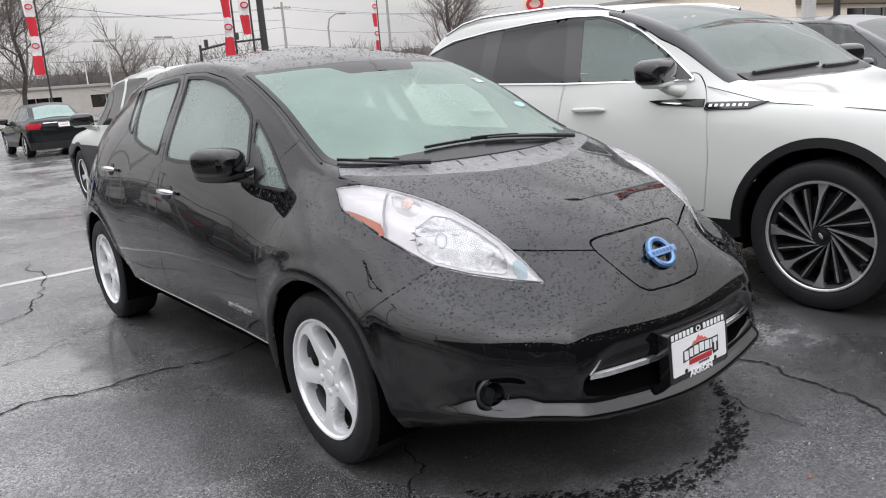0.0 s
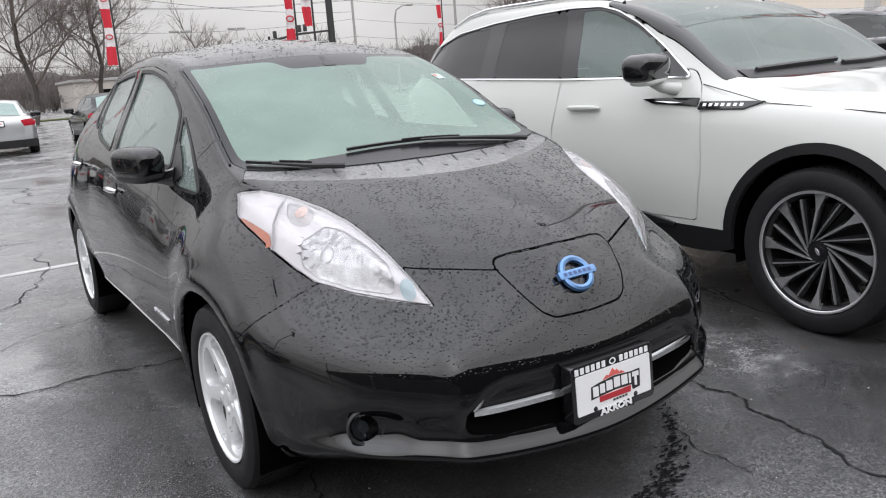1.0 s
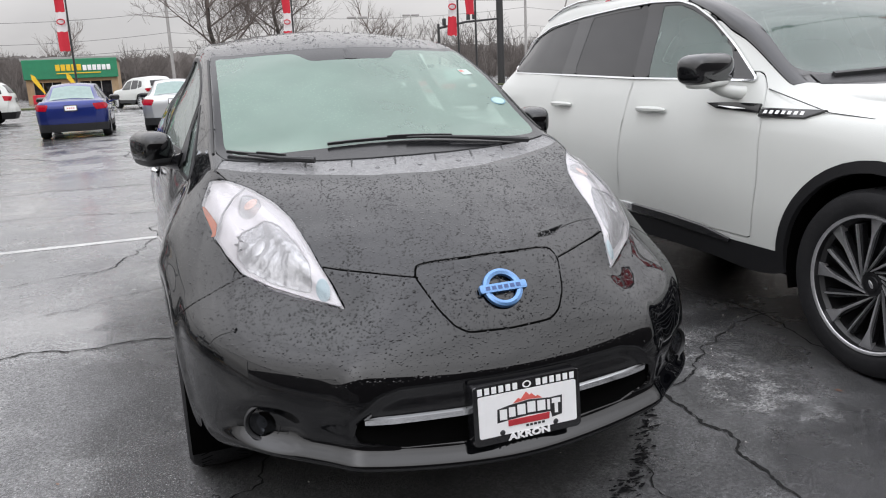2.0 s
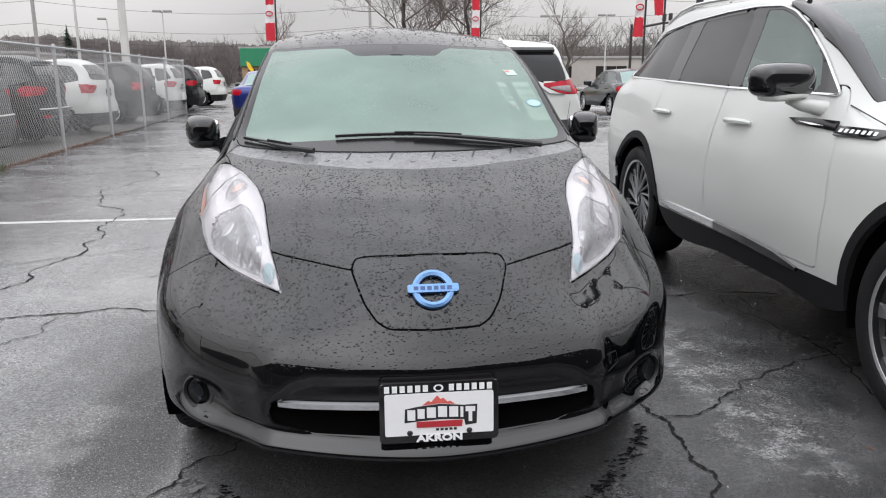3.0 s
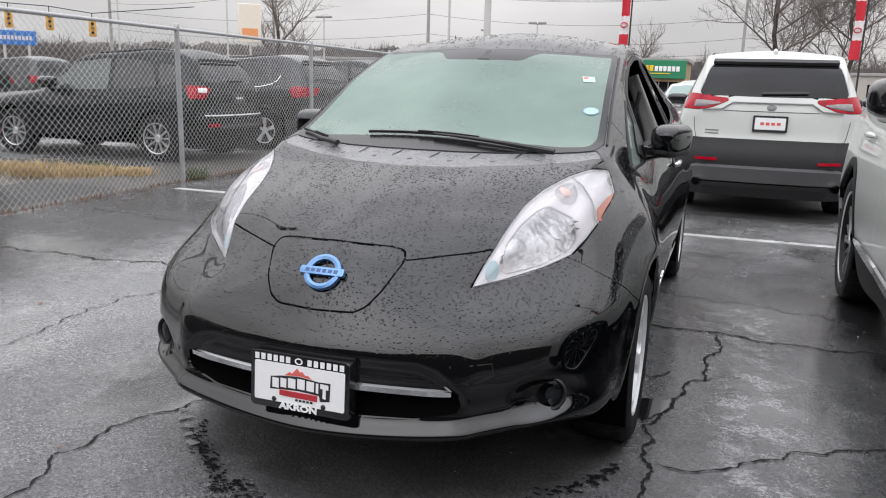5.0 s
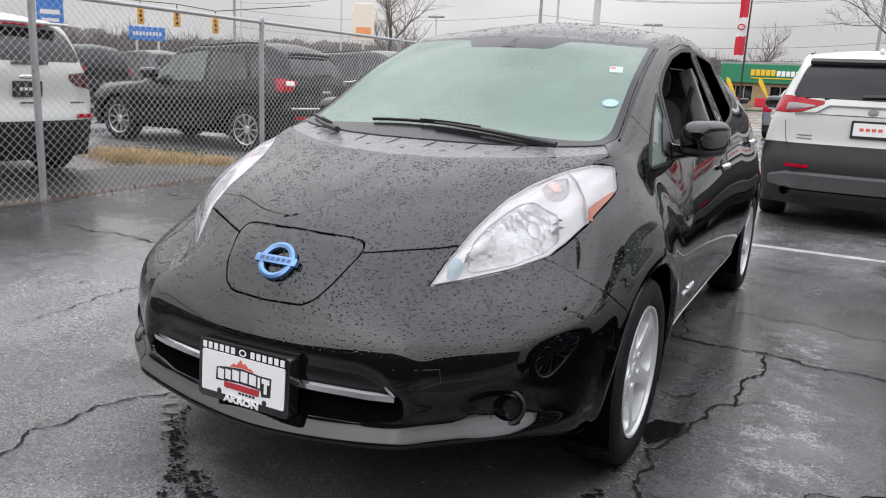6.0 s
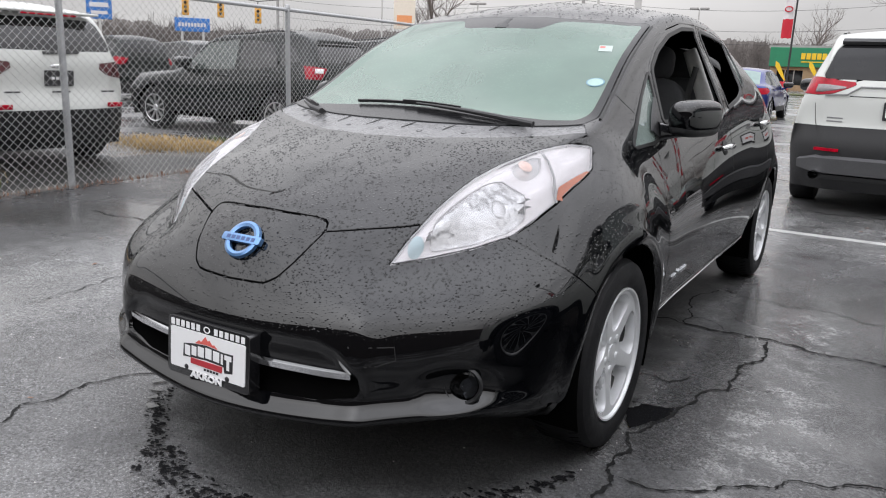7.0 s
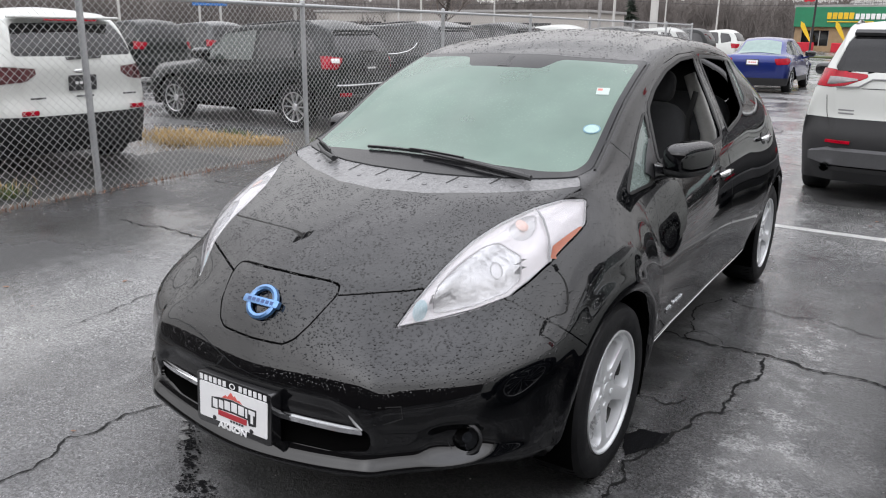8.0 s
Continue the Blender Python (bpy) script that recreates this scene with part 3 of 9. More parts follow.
def wheel_meshes(r, rim, width, style):
    """Meshes of one road wheel about its own axis (z outwards, 0 at its middle plane)."""
    out = {}
    h = width / 2
    bm = bmesh.new()
    lathe(bm, [(rim, -h + 0.012), (rim + 0.012, -h), (rim + 0.03, -h - 0.004), (r - 0.035, -h - 0.008), (r - 0.012, -h + 0.004), (r, -h + 0.028), (r + 0.002, 0), (r, h - 0.028),
               (r - 0.012, h - 0.004), (r - 0.035, h + 0.008), (rim + 0.03, h + 0.004), (rim + 0.012, h), (rim, h - 0.012)], n=56)
    out["tyre"] = bm
    bm = bmesh.new()
    treaded = style == "five" or len(style) > 3
    for k, zz in enumerate((-0.28, 0.28, 0.0)):
        lathe(bm, [(r + 0.0005, zz * h * 1.7 - 0.006), (r - 0.006, zz * h * 1.7 - 0.004), (r - 0.006, zz * h * 1.7 + 0.004), (r + 0.0005, zz * h * 1.7 + 0.006)], n=56)
    for i in range(64 if treaded else 0):
        a = 2 * math.pi * i / 64
        for s in (-1, 1):
            box_m = Matrix.Rotation(a, 4, "Z") @ Matrix.Translation((r - 0.0036, 0, s * h * 0.55)) @ Matrix.Rotation(s * 0.5, 4, "X")
            bmesh.ops.create_cube(bm, size=1, matrix=box_m @ Matrix.Diagonal((0.008, 0.004, h * 0.40, 1)))
    out["tread"] = bm
    bm = bmesh.new()
    lathe(bm, ([] if style == "five" else [(rim - 0.0095, h - 0.006)]) + [(rim - 0.010, h - 0.034), (rim - 0.024, h - 0.05), (rim - 0.03, 0.0), (rim - 0.03, -h * 0.9)], n=56)
    out["barrel"] = bm
    bm = bmesh.new()
    lathe(bm, [(rim + 0.004, h - 0.008), (rim + 0.003, h + 0.001), (rim - 0.003, h), (rim - 0.010, h - (0.012 if style == "five" else 0.006))], n=56)
    out["rim_lip"] = bm
    bm = bmesh.new()
    lathe(bm, [(0.001, -0.005), (rim * 0.72, -0.005), (rim * 0.72, -0.03), (0.001, -0.03)], n=32)
    out["brake_disc"] = bm
    bm = bmesh.new()
    face = h - (0.010 if style == "five" else 0.028)
    backs = bmesh.new()
    if style == "five":
        R = rim - 0.008
        for i in range(5):
            m = Matrix.Rotation(2 * math.pi * i / 5 + 0.3, 4, "Z")
            rc, hr, ha = R * 0.655, R * 0.290, 0.55
            loops = []
            for k, (mix, dz) in enumerate(((1.07, -0.050), (1.03, -0.028), (1.0, -0.010), (0.93, -0.002), (0.5, 0.0), (0.0, 0.0))):
                loop = []
                for j in range(40):
                    f = 2 * math.pi * j / 40
                    c, q = math.cos(f), math.sin(f)
                    sq = (abs(c) ** 3 + abs(q) ** 3) ** (-1 / 3)
                    hole = (rc + hr * c * sq, ha * (0.80 + 0.25 * c) * q * sq)
                    edge = 1 / max(abs(c), abs(q))
                    ex, ey = c * edge, q * edge
                    outer = (rc + (R - rc) * ex if ex > 0 else rc + (rc - 0.03) * ex, math.pi / 5 * ey)
                    rr, aa = hole[0] * mix + outer[0] * (1 - mix), hole[1] * mix + outer[1] * (1 - mix)
                    dish = -0.020 * (1 - min(1.0, rr / (R * 0.9)))
                    loop.append(bm.verts.new(m @ Vector((rr * math.cos(aa), rr * math.sin(aa), face + dz + dish))))
                loops.append(loop)
            for p, q in zip(loops, loops[1:]):
                for j in range(40):
                    bm.faces.new((p[j], p[(j + 1) % 40], q[(j + 1) % 40], q[j]))
            lathe(bm, [(0.0140, face - 0.016), (0.0130, face - 0.0105), (0.0110, face - 0.0095), (0.001, face - 0.0095)], m @ Matrix.Rotation(0.63, 4, "Z") @ Matrix.Translation((0.056, 0, 0)), 12)
        lathe(bm, [(0.031, face - 0.03), (0.029, face - 0.013), (0.001, face - 0.010)], n=24)
    else:
        count, twist, wid = style[:3]
        R = rim - 0.010
        turbine = len(style) > 3
        for i in range(count):
            m = Matrix.Rotation(2 * math.pi * i / count, 4, "Z")
            slim = turbine and i % 2
            left, right, back_l, back_r = [], [], [], []
            for j in range(9):
                t = j / 8
                rr = 0.052 + (R - 0.052) * t * (0.90 if slim else 1)
                a = math.asin(min(1.0, 0.047 / rr)) if turbine else twist * t**1.3
                ww = wid * (0.55 + 0.75 * t)
                if turbine:
                    ww = wid * (0.30 + 0.10 * t) if slim else wid * (0.55 + 0.35 * t + 3.2 * max(0.0, t - 0.70) / 0.30)
                c, s = math.cos(a), math.sin(a)
                left.append((rr * c + ww * s, rr * s - ww * c))
                right.append((rr * c - ww * s, rr * s + ww * c))
                if len(style) > 3:
                    ww = style[3] * (0.5 + 0.9 * t)
                    back_l.append((rr * c + ww * s, rr * s - ww * c))
                    back_r.append((rr * c - ww * s, rr * s + ww * c))
            slab(bm, left + right[::-1], 0.03, m @ Matrix.Translation((0, 0, face - 0.03)), 0.002)
            if back_l:
                slab(backs, back_l + back_r[::-1], 0.03, m @ Matrix.Translation((0, 0, face - 0.042)), 0.004)
        if turbine:
            lathe(backs, [(0.066, face - 0.045), (0.062, face - 0.012), (0.046, face - 0.004), (0.032, face - 0.006), (0.030, face - 0.002), (0.001, face + 0.001)], n=32)
            egg(bm, Matrix.Translation((0, 0, face + 0.001)) @ Matrix.Diagonal((0.008, 0.019, 0.002, 1)), 1, 1, 16, 6)
        else:
            lathe(bm, [(0.056, face - 0.04), (0.056, face - 0.002), (0.046, face + 0.004), (0.032, face), (0.030, face + 0.004), (0.001, face + 0.008)], n=32)
    out["spokes"] = bm
    if backs.verts:
        out["spoke_back"] = backs
    return out


def add_wheels(car, axles, half, r, rim, width, style, alloy, sides=(-1, 1), inset=0.0, spin=None):
    """Four wheels, the meshes shared, each under its car: wheel > tyre parts, rim, spokes, disc."""
    shared = {}
    for name, bm in wheel_meshes(r, rim, width, style).items():
        me = bpy.data.meshes.new(name)
        bmesh.ops.recalc_face_normals(bm, faces=bm.faces)
        bm.to_mesh(me)
        bm.free()
        me.polygons.foreach_set("use_smooth", [True] * len(me.polygons))
        me.set_sharp_from_angle(angle=radians(35))
        me.materials.append({"spoke_back": SPOKE_BACK, "tyre": RUBBER, "tread": VOID, "brake_disc": DARK_BARREL if alloy is DARK_ALLOY else DISC, "barrel": DARK_BARREL if alloy is DARK_ALLOY else DULL_BARREL}.get(name, alloy))
        shared[name] = me
    for s in sides:
        for y in axles:
            m = pose(s * (half - width / 2 - inset), y, r, 0, 90 * s, 0) @ pose(0, 0, 0, 0, 0, random.uniform(0, 360) if spin is None else spin[s])
            w = put("wheel", shared["tyre"], None, car, "", m)
            for name in [k for k in shared if k != "tyre"]:
                put(name, shared[name], None, w)


def drape(tree, pts, axis, start, lift=0.0):
    """Points laid onto a surface along an axis. pts: the other two coordinates, in order."""
    out = []
    keep = [i for i in range(3) if i != axis]
    for a, b in pts:
        o, d = Vector((0, 0, 0)), Vector((0, 0, 0))
        o[keep[0]], o[keep[1]], o[axis] = a, b, start
        d[axis] = -1 if start > 0 else 1
        if axis == 1:
            d[axis] = 1 if start < 0 else -1
        hit, nor, _, _ = tree.ray_cast(o, d)
        if hit is None:
            hit, nor, _, _ = tree.find_nearest(o)
        if nor.dot(d) > 0:
            nor = -nor
        out.append((hit + nor * lift, nor))
    return out


def ribbon(bm, laid, width, thick):
    """A strip along laid points, standing thick above them."""
    rows = []
    for i, (p, n) in enumerate(laid):
        a, b = laid[max(i - 1, 0)][0], laid[min(i + 1, len(laid) - 1)][0]
        s = (b - a).normalized().cross(n).normalized()
        w = width[i] if isinstance(width, (list, tuple)) else width
        rows.append([bm.verts.new(p - s * w / 2), bm.verts.new(p - s * w * 0.4 + n * thick), bm.verts.new(p + s * w * 0.4 + n * thick), bm.verts.new(p + s * w / 2)])
    for a, b in zip(rows, rows[1:]):
        for k in range(3):
            bm.faces.new((a[k], a[k + 1], b[k + 1], b[k]))
    bm.faces.new(rows[0])
    bm.faces.new(rows[-1][::-1])
    bmesh.ops.recalc_face_normals(bm, faces=bm.faces)
    return bm


def egg(bm, m, e1=0.6, e2=0.6, n=24, k=14):
    """A rounded block (superellipsoid) of half-size one, placed by m."""
    def f(v, e):
        return math.copysign(abs(v) ** e, v)
    rings = []
    for j in range(1, k):
        p = -math.pi / 2 + math.pi * j / k
        rings.append([bm.verts.new(m @ Vector((f(math.cos(p), e1) * f(math.cos(2 * math.pi * i / n), e2), f(math.cos(p), e1) * f(math.sin(2 * math.pi * i / n), e2), f(math.sin(p), e1)))) for i in range(n)])
    for a, b in zip(rings, rings[1:]):
        for i in range(n):
            bm.faces.new((a[i], a[(i + 1) % n], b[(i + 1) % n], b[i]))
    for r, z in ((rings[0], -1), (rings[-1], 1)):
        c = bm.verts.new(m @ Vector((0, 0, z)))
        for i in range(n):
            bm.faces.new((r[i], r[(i + 1) % n], c))
    bmesh.ops.recalc_face_normals(bm, faces=bm.faces)
    return bm


def letters(text, size, depth, m, align="CENTER", bold=0.0):
    cu = bpy.data.curves.new("letters", "FONT")
    cu.body, cu.size, cu.extrude, cu.align_x, cu.align_y = text, size, depth, align, "CENTER"
    cu.resolution_u, cu.offset = 3, bold
    ob = bpy.data.objects.new("letters", cu)
    me = bpy.data.meshes.new_from_object(ob)
    bpy.data.objects.remove(ob)
    me.transform(m)
    me.materials.clear()
    return me


def basis(p, n, up=(0, 0, 1)):
    """A pose at p whose z looks along n and whose y leans to up."""
    z = Vector(n).normalized()
    x = Vector(up).cross(z).normalized()
    y = z.cross(x)
    return Matrix.Translation(p) @ Matrix((x, y, z)).transposed().to_4x4()

# ---- ground ----


def asphalt_material():
    m = bpy.data.materials.new("wet_asphalt")
    m.use_nodes = True
    n, l = m.node_tree.nodes, m.node_tree.links
    b = n["Principled BSDF"]
    co = n.new("ShaderNodeTexCoord")

    def noise_tex(scale, detail=4, rough=0.5, stretch=None):
        t = n.new("ShaderNodeTexNoise")
        t.inputs["Scale"].default_value, t.inputs["Detail"].default_value, t.inputs["Roughness"].default_value = scale, detail, rough
        if stretch:
            mp = n.new("ShaderNodeMapping")
            mp.inputs["Scale"].default_value = stretch
            l.new(co.outputs["Object"], mp.inputs["Vector"])
            l.new(mp.outputs[0], t.inputs["Vector"])
        else:
            l.new(co.outputs["Object"], t.inputs["Vector"])
        return t

    def span(src, a, b_, c=0.0, d=1.0):
        r = n.new("ShaderNodeMapRange")
        for key, val in (("From Min", a), ("From Max", b_), ("To Min", c), ("To Max", d)):
            r.inputs[key].default_value = val
        l.new(src, r.inputs["Value"])
        return r.outputs[0]

    def mixc(fac, c1, c2):
        x = n.new("ShaderNodeMixRGB")
        for key, v in (("Color1", c1), ("Color2", c2)):
            if isinstance(v, tuple):
                x.inputs[key].default_value = (*v, 1)
            else:
                l.new(v, x.inputs[key])
        l.new(fac, x.inputs["Fac"])
        return x.outputs[0]

    stain, mid, grit = noise_tex(0.35, 6, 0.6), noise_tex(3.0, 9, 0.72), noise_tex(140, 3, 0.65)
    streak = noise_tex(1.3, 7, 0.62, (1.5, 0.9, 1.0))
    c = mixc(span(stain.outputs["Fac"], 0.42, 0.58), (0.045, 0.045, 0.046), (0.100, 0.100, 0.103))
    c = mixc(span(streak.outputs["Fac"], 0.51, 0.64, 0, 0.5), c, (0.165, 0.165, 0.164))
    c = mixc(span(mid.outputs["Fac"], 0.50, 0.66, 0, 0.42), c, (0.175, 0.175, 0.174))
    c = mixc(span(grit.outputs["Fac"], 0.58, 0.68, 0, 0.9), c, (0.32, 0.32, 0.315))
    # the bays away from the cars are older and paler
    sx = n.new("ShaderNodeSeparateXYZ")
    l.new(co.outputs["Object"], sx.inputs[0])
    bay = n.new("ShaderNodeMath")
    bay.operation = "MULTIPLY_ADD"
    bay.inputs[1].default_value = 2.6
    l.new(stain.outputs["Fac"], bay.inputs[0])
    far = n.new("ShaderNodeMath")
    far.operation = "SUBTRACT"
    far.inputs[0].default_value = 2.4
    l.new(sx.outputs["Y"], far.inputs[1])
    near = n.new("ShaderNodeMath")
    near.operation = "MINIMUM"
    front = n.new("ShaderNodeMath")
    front.operation = "MULTIPLY_ADD"
    front.inputs[1].default_value = 0.9
    l.new(span(sx.outputs["Y"], 0.3, -3.7, 0.0, 4.0), front.inputs[0])
    l.new(sx.outputs["X"], front.inputs[2])
    l.new(front.outputs[0], near.inputs[0])
    l.new(far.outputs[0], near.inputs[1])
    l.new(near.outputs[0], bay.inputs[2])
    worn = n.new("ShaderNodeMixRGB")
    worn.blend_type = "ADD"
    worn.inputs["Color2"].default_value = (0.10, 0.10, 0.098, 1)
    l.new(span(bay.outputs[0], 0.45, -0.25), worn.inputs["Fac"])
    l.new(c, worn.inputs["Color1"])
    c = worn.outputs[0]
    # the strip between the two cars is smoother and dusty
    strip = n.new("ShaderNodeMath")
    strip.operation = "MULTIPLY"
    l.new(span(sx.outputs["X"], 0.80, 1.0), strip.inputs[0])
    l.new(span(sx.outputs["X"], 1.95, 1.60), strip.inputs[1])
    inner = n.new("ShaderNodeMath")
    inner.operation = "MULTIPLY"
    l.new(span(sx.outputs["Y"], 3.8, 2.6), inner.inputs[0])
    l.new(strip.outputs[0], inner.inputs[1])
    c = mixc(inner.outputs[0], c, mixc(span(mid.outputs["Fac"], 0.40, 0.62), (0.052, 0.052, 0.053), (0.100, 0.100, 0.102)))
    # a crusted pale track beside the hatchback
    off = n.new("ShaderNodeMath")
    off.operation = "SUBTRACT"
    off.inputs[1].default_value = 1.28
    l.new(sx.outputs["X"], off.inputs[0])
    dist = n.new("ShaderNodeMath")
    dist.operation = "ABSOLUTE"
    l.new(off.outputs[0], dist.inputs[0])
    blotch = noise_tex(7.0, 9, 0.75)
    track = n.new("ShaderNodeMath")
    track.operation = "MULTIPLY"
    along = n.new("ShaderNodeMath")
    along.operation = "MULTIPLY_ADD"
    along.inputs[1].default_value = 1.3
    l.new(blotch.outputs["Fac"], along.inputs[0])
    l.new(sx.outputs["Y"], along.inputs[2])
    ends = n.new("ShaderNodeMath")
    ends.operation = "MULTIPLY"
    l.new(span(along.outputs[0], -0.10, 0.20), ends.inputs[0])
    l.new(span(dist.outputs[0], 0.27, 0.09), ends.inputs[1])
    stop = n.new("ShaderNodeMath")
    stop.operation = "MULTIPLY"
    l.new(ends.outputs[0], stop.inputs[0])
    l.new(span(sx.outputs["Y"], 2.3, 1.8, 0.15, 1.0), stop.inputs[1])
    l.new(stop.outputs[0], track.inputs[0])
    l.new(span(blotch.outputs["Fac"], 0.49, 0.58, 0.0, 0.9), track.inputs[1])
    c = mixc(track.outputs[0], c, (0.26, 0.26, 0.258))
    # x with a ragged edge, for the dark areas below
    ragged_x = n.new("ShaderNodeMath")
    ragged_x.operation = "MULTIPLY_ADD"
    ragged_x.inputs[1].default_value = 1.6
    l.new(blotch.outputs["Fac"], ragged_x.inputs[0])
    l.new(sx.outputs["X"], ragged_x.inputs[2])
    # darker asphalt in front of the space between the two cars
    darkened = n.new("ShaderNodeMath")
    darkened.operation = "MULTIPLY"
    l.new(span(along.outputs[0], 0.05, -0.22), darkened.inputs[0])
    l.new(span(ragged_x.outputs[0], 0.85, 1.75, 0.0, 0.8), darkened.inputs[1])
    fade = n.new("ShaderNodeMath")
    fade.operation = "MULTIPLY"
    l.new(darkened.outputs[0], fade.inputs[0])
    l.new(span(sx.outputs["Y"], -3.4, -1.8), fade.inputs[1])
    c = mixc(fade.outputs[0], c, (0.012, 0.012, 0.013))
    # dark reflection of the fenced cars, painted into the asphalt along the fence
    fence_reflection = n.new("ShaderNodeMath")
    fence_reflection.operation = "MULTIPLY"
    l.new(span(ragged_x.outputs[0], -1.7, -2.5), fence_reflection.inputs[0])
    l.new(span(sx.outputs["Y"], 5.0, 3.4, 0.45, 1.0), fence_reflection.inputs[1])
    c = mixc(fence_reflection.outputs[0], c, (0.022, 0.022, 0.023))
    # a rough, darker band on both sides of the hatchback
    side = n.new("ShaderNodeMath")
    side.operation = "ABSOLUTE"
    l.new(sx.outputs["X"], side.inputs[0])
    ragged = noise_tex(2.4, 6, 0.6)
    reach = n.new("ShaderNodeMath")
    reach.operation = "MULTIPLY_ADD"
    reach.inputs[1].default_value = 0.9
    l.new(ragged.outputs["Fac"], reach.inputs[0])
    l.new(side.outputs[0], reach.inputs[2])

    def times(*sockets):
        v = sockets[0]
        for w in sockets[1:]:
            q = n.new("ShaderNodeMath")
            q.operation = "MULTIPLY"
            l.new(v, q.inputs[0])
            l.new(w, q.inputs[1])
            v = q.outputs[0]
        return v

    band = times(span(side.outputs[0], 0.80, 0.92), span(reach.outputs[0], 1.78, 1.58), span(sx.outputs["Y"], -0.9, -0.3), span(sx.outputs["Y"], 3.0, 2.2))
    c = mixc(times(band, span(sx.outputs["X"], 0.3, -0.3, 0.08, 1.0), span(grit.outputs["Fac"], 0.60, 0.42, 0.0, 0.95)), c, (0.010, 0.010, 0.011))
    # the asphalt under the hatchback is drier and dull, its shade darkened into the colour
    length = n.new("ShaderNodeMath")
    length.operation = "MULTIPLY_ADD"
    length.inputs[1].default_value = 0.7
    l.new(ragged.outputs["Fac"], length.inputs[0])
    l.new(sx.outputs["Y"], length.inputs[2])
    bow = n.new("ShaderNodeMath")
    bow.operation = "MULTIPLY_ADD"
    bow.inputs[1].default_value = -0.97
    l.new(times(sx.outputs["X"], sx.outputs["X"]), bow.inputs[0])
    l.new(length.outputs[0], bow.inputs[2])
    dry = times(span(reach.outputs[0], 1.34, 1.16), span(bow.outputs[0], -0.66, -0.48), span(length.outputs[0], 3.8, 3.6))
    # darker asphalt from the white SUV's near side outwards
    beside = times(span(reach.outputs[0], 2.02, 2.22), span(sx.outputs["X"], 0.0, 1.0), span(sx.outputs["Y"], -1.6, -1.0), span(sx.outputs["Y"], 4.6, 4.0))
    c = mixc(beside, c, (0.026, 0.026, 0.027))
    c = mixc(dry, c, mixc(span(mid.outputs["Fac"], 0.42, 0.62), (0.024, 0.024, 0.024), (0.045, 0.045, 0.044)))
    # single stones of the aggregate
    stones = n.new("ShaderNodeTexVoronoi")
    stones.inputs["Scale"].default_value = 120.0
    l.new(co.outputs["Object"], stones.inputs["Vector"])
    shade = n.new("ShaderNodeSeparateColor")
    l.new(stones.outputs["Color"], shade.inputs[0])
    worked = n.new("ShaderNodeMixRGB")
    worked.blend_type = "MULTIPLY"
    worked.inputs["Fac"].default_value = 0.82
    l.new(c, worked.inputs["Color1"])
    l.new(span(shade.outputs[0], 0.0, 1.0, 0.30, 1.75), worked.inputs["Color2"])
    c = worked.outputs[0]
    pits = noise_tex(95, 5, 0.75)
    c = mixc(span(pits.outputs["Fac"], 0.47, 0.40, 0, 0.9), c, (0.006, 0.006, 0.007))
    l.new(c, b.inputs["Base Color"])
    wet = noise_tex(0.7, 5, 0.6)
    add = n.new("ShaderNodeMath")
    add.operation = "MULTIPLY_ADD"
    add.inputs[1].default_value = 0.25
    l.new(mid.outputs["Fac"], add.inputs[0])
    l.new(wet.outputs["Fac"], add.inputs[2])
    dull = n.new("ShaderNodeMath")
    dull.operation = "MULTIPLY_ADD"
    dull.inputs[1].default_value = 0.4
    l.new(dry, dull.inputs[0])
    l.new(span(add.outputs[0], 0.52, 0.74, 0.09, 0.36), dull.inputs[2])
    l.new(dull.outputs[0], b.inputs["Roughness"])
    b.inputs["Specular IOR Level"].default_value = 0.8
    # a film of water lies over the low parts
    film = n.new("ShaderNodeMath")
    film.operation = "SUBTRACT"
    film.use_clamp = True
    l.new(span(add.outputs[0], 0.52, 0.70, 0.60, 0.05), film.inputs[0])
    l.new(dry, film.inputs[1])
    sheen = n.new("ShaderNodeMath")
    sheen.operation = "MAXIMUM"
    l.new(film.outputs[0], sheen.inputs[0])
    l.new(span(inner.outputs[0], 0.0, 1.0, 0.0, 0.70), sheen.inputs[1])
    l.new(sheen.outputs[0], b.inputs["Coat Weight"])
    b.inputs["Coat IOR"].default_value, b.inputs["Coat Roughness"].default_value = 1.42, 0.16
    swell = n.new("ShaderNodeBump")
    swell.inputs["Strength"].default_value, swell.inputs["Distance"].default_value = 0.22, 0.004
    l.new(noise_tex(30, 3, 0.5).outputs["Fac"], swell.inputs["Height"])
    l.new(swell.outputs[0], b.inputs["Coat Normal"])
    relief = noise_tex(60, 7, 0.74)
    bp = n.new("ShaderNodeBump")
    bp.inputs["Distance"].default_value = 0.016
    rough_band = n.new("ShaderNodeMath")
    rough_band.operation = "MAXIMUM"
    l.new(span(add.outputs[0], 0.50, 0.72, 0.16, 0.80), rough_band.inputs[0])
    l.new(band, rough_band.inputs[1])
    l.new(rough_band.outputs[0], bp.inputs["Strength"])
    l.new(relief.outputs["Fac"], bp.inputs["Height"])
    l.new(bp.outputs[0], b.inputs["Normal"])
    return m


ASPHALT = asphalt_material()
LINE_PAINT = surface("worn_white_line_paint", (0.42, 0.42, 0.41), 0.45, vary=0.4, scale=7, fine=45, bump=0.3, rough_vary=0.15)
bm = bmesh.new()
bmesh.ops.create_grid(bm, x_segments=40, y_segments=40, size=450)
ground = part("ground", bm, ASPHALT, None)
tagged(ground, "wet dark grey asphalt car park with damp patches", "ground", kind="structure")

# ---- the black hatchback ----
from mathutils.bvhtree import BVHTree

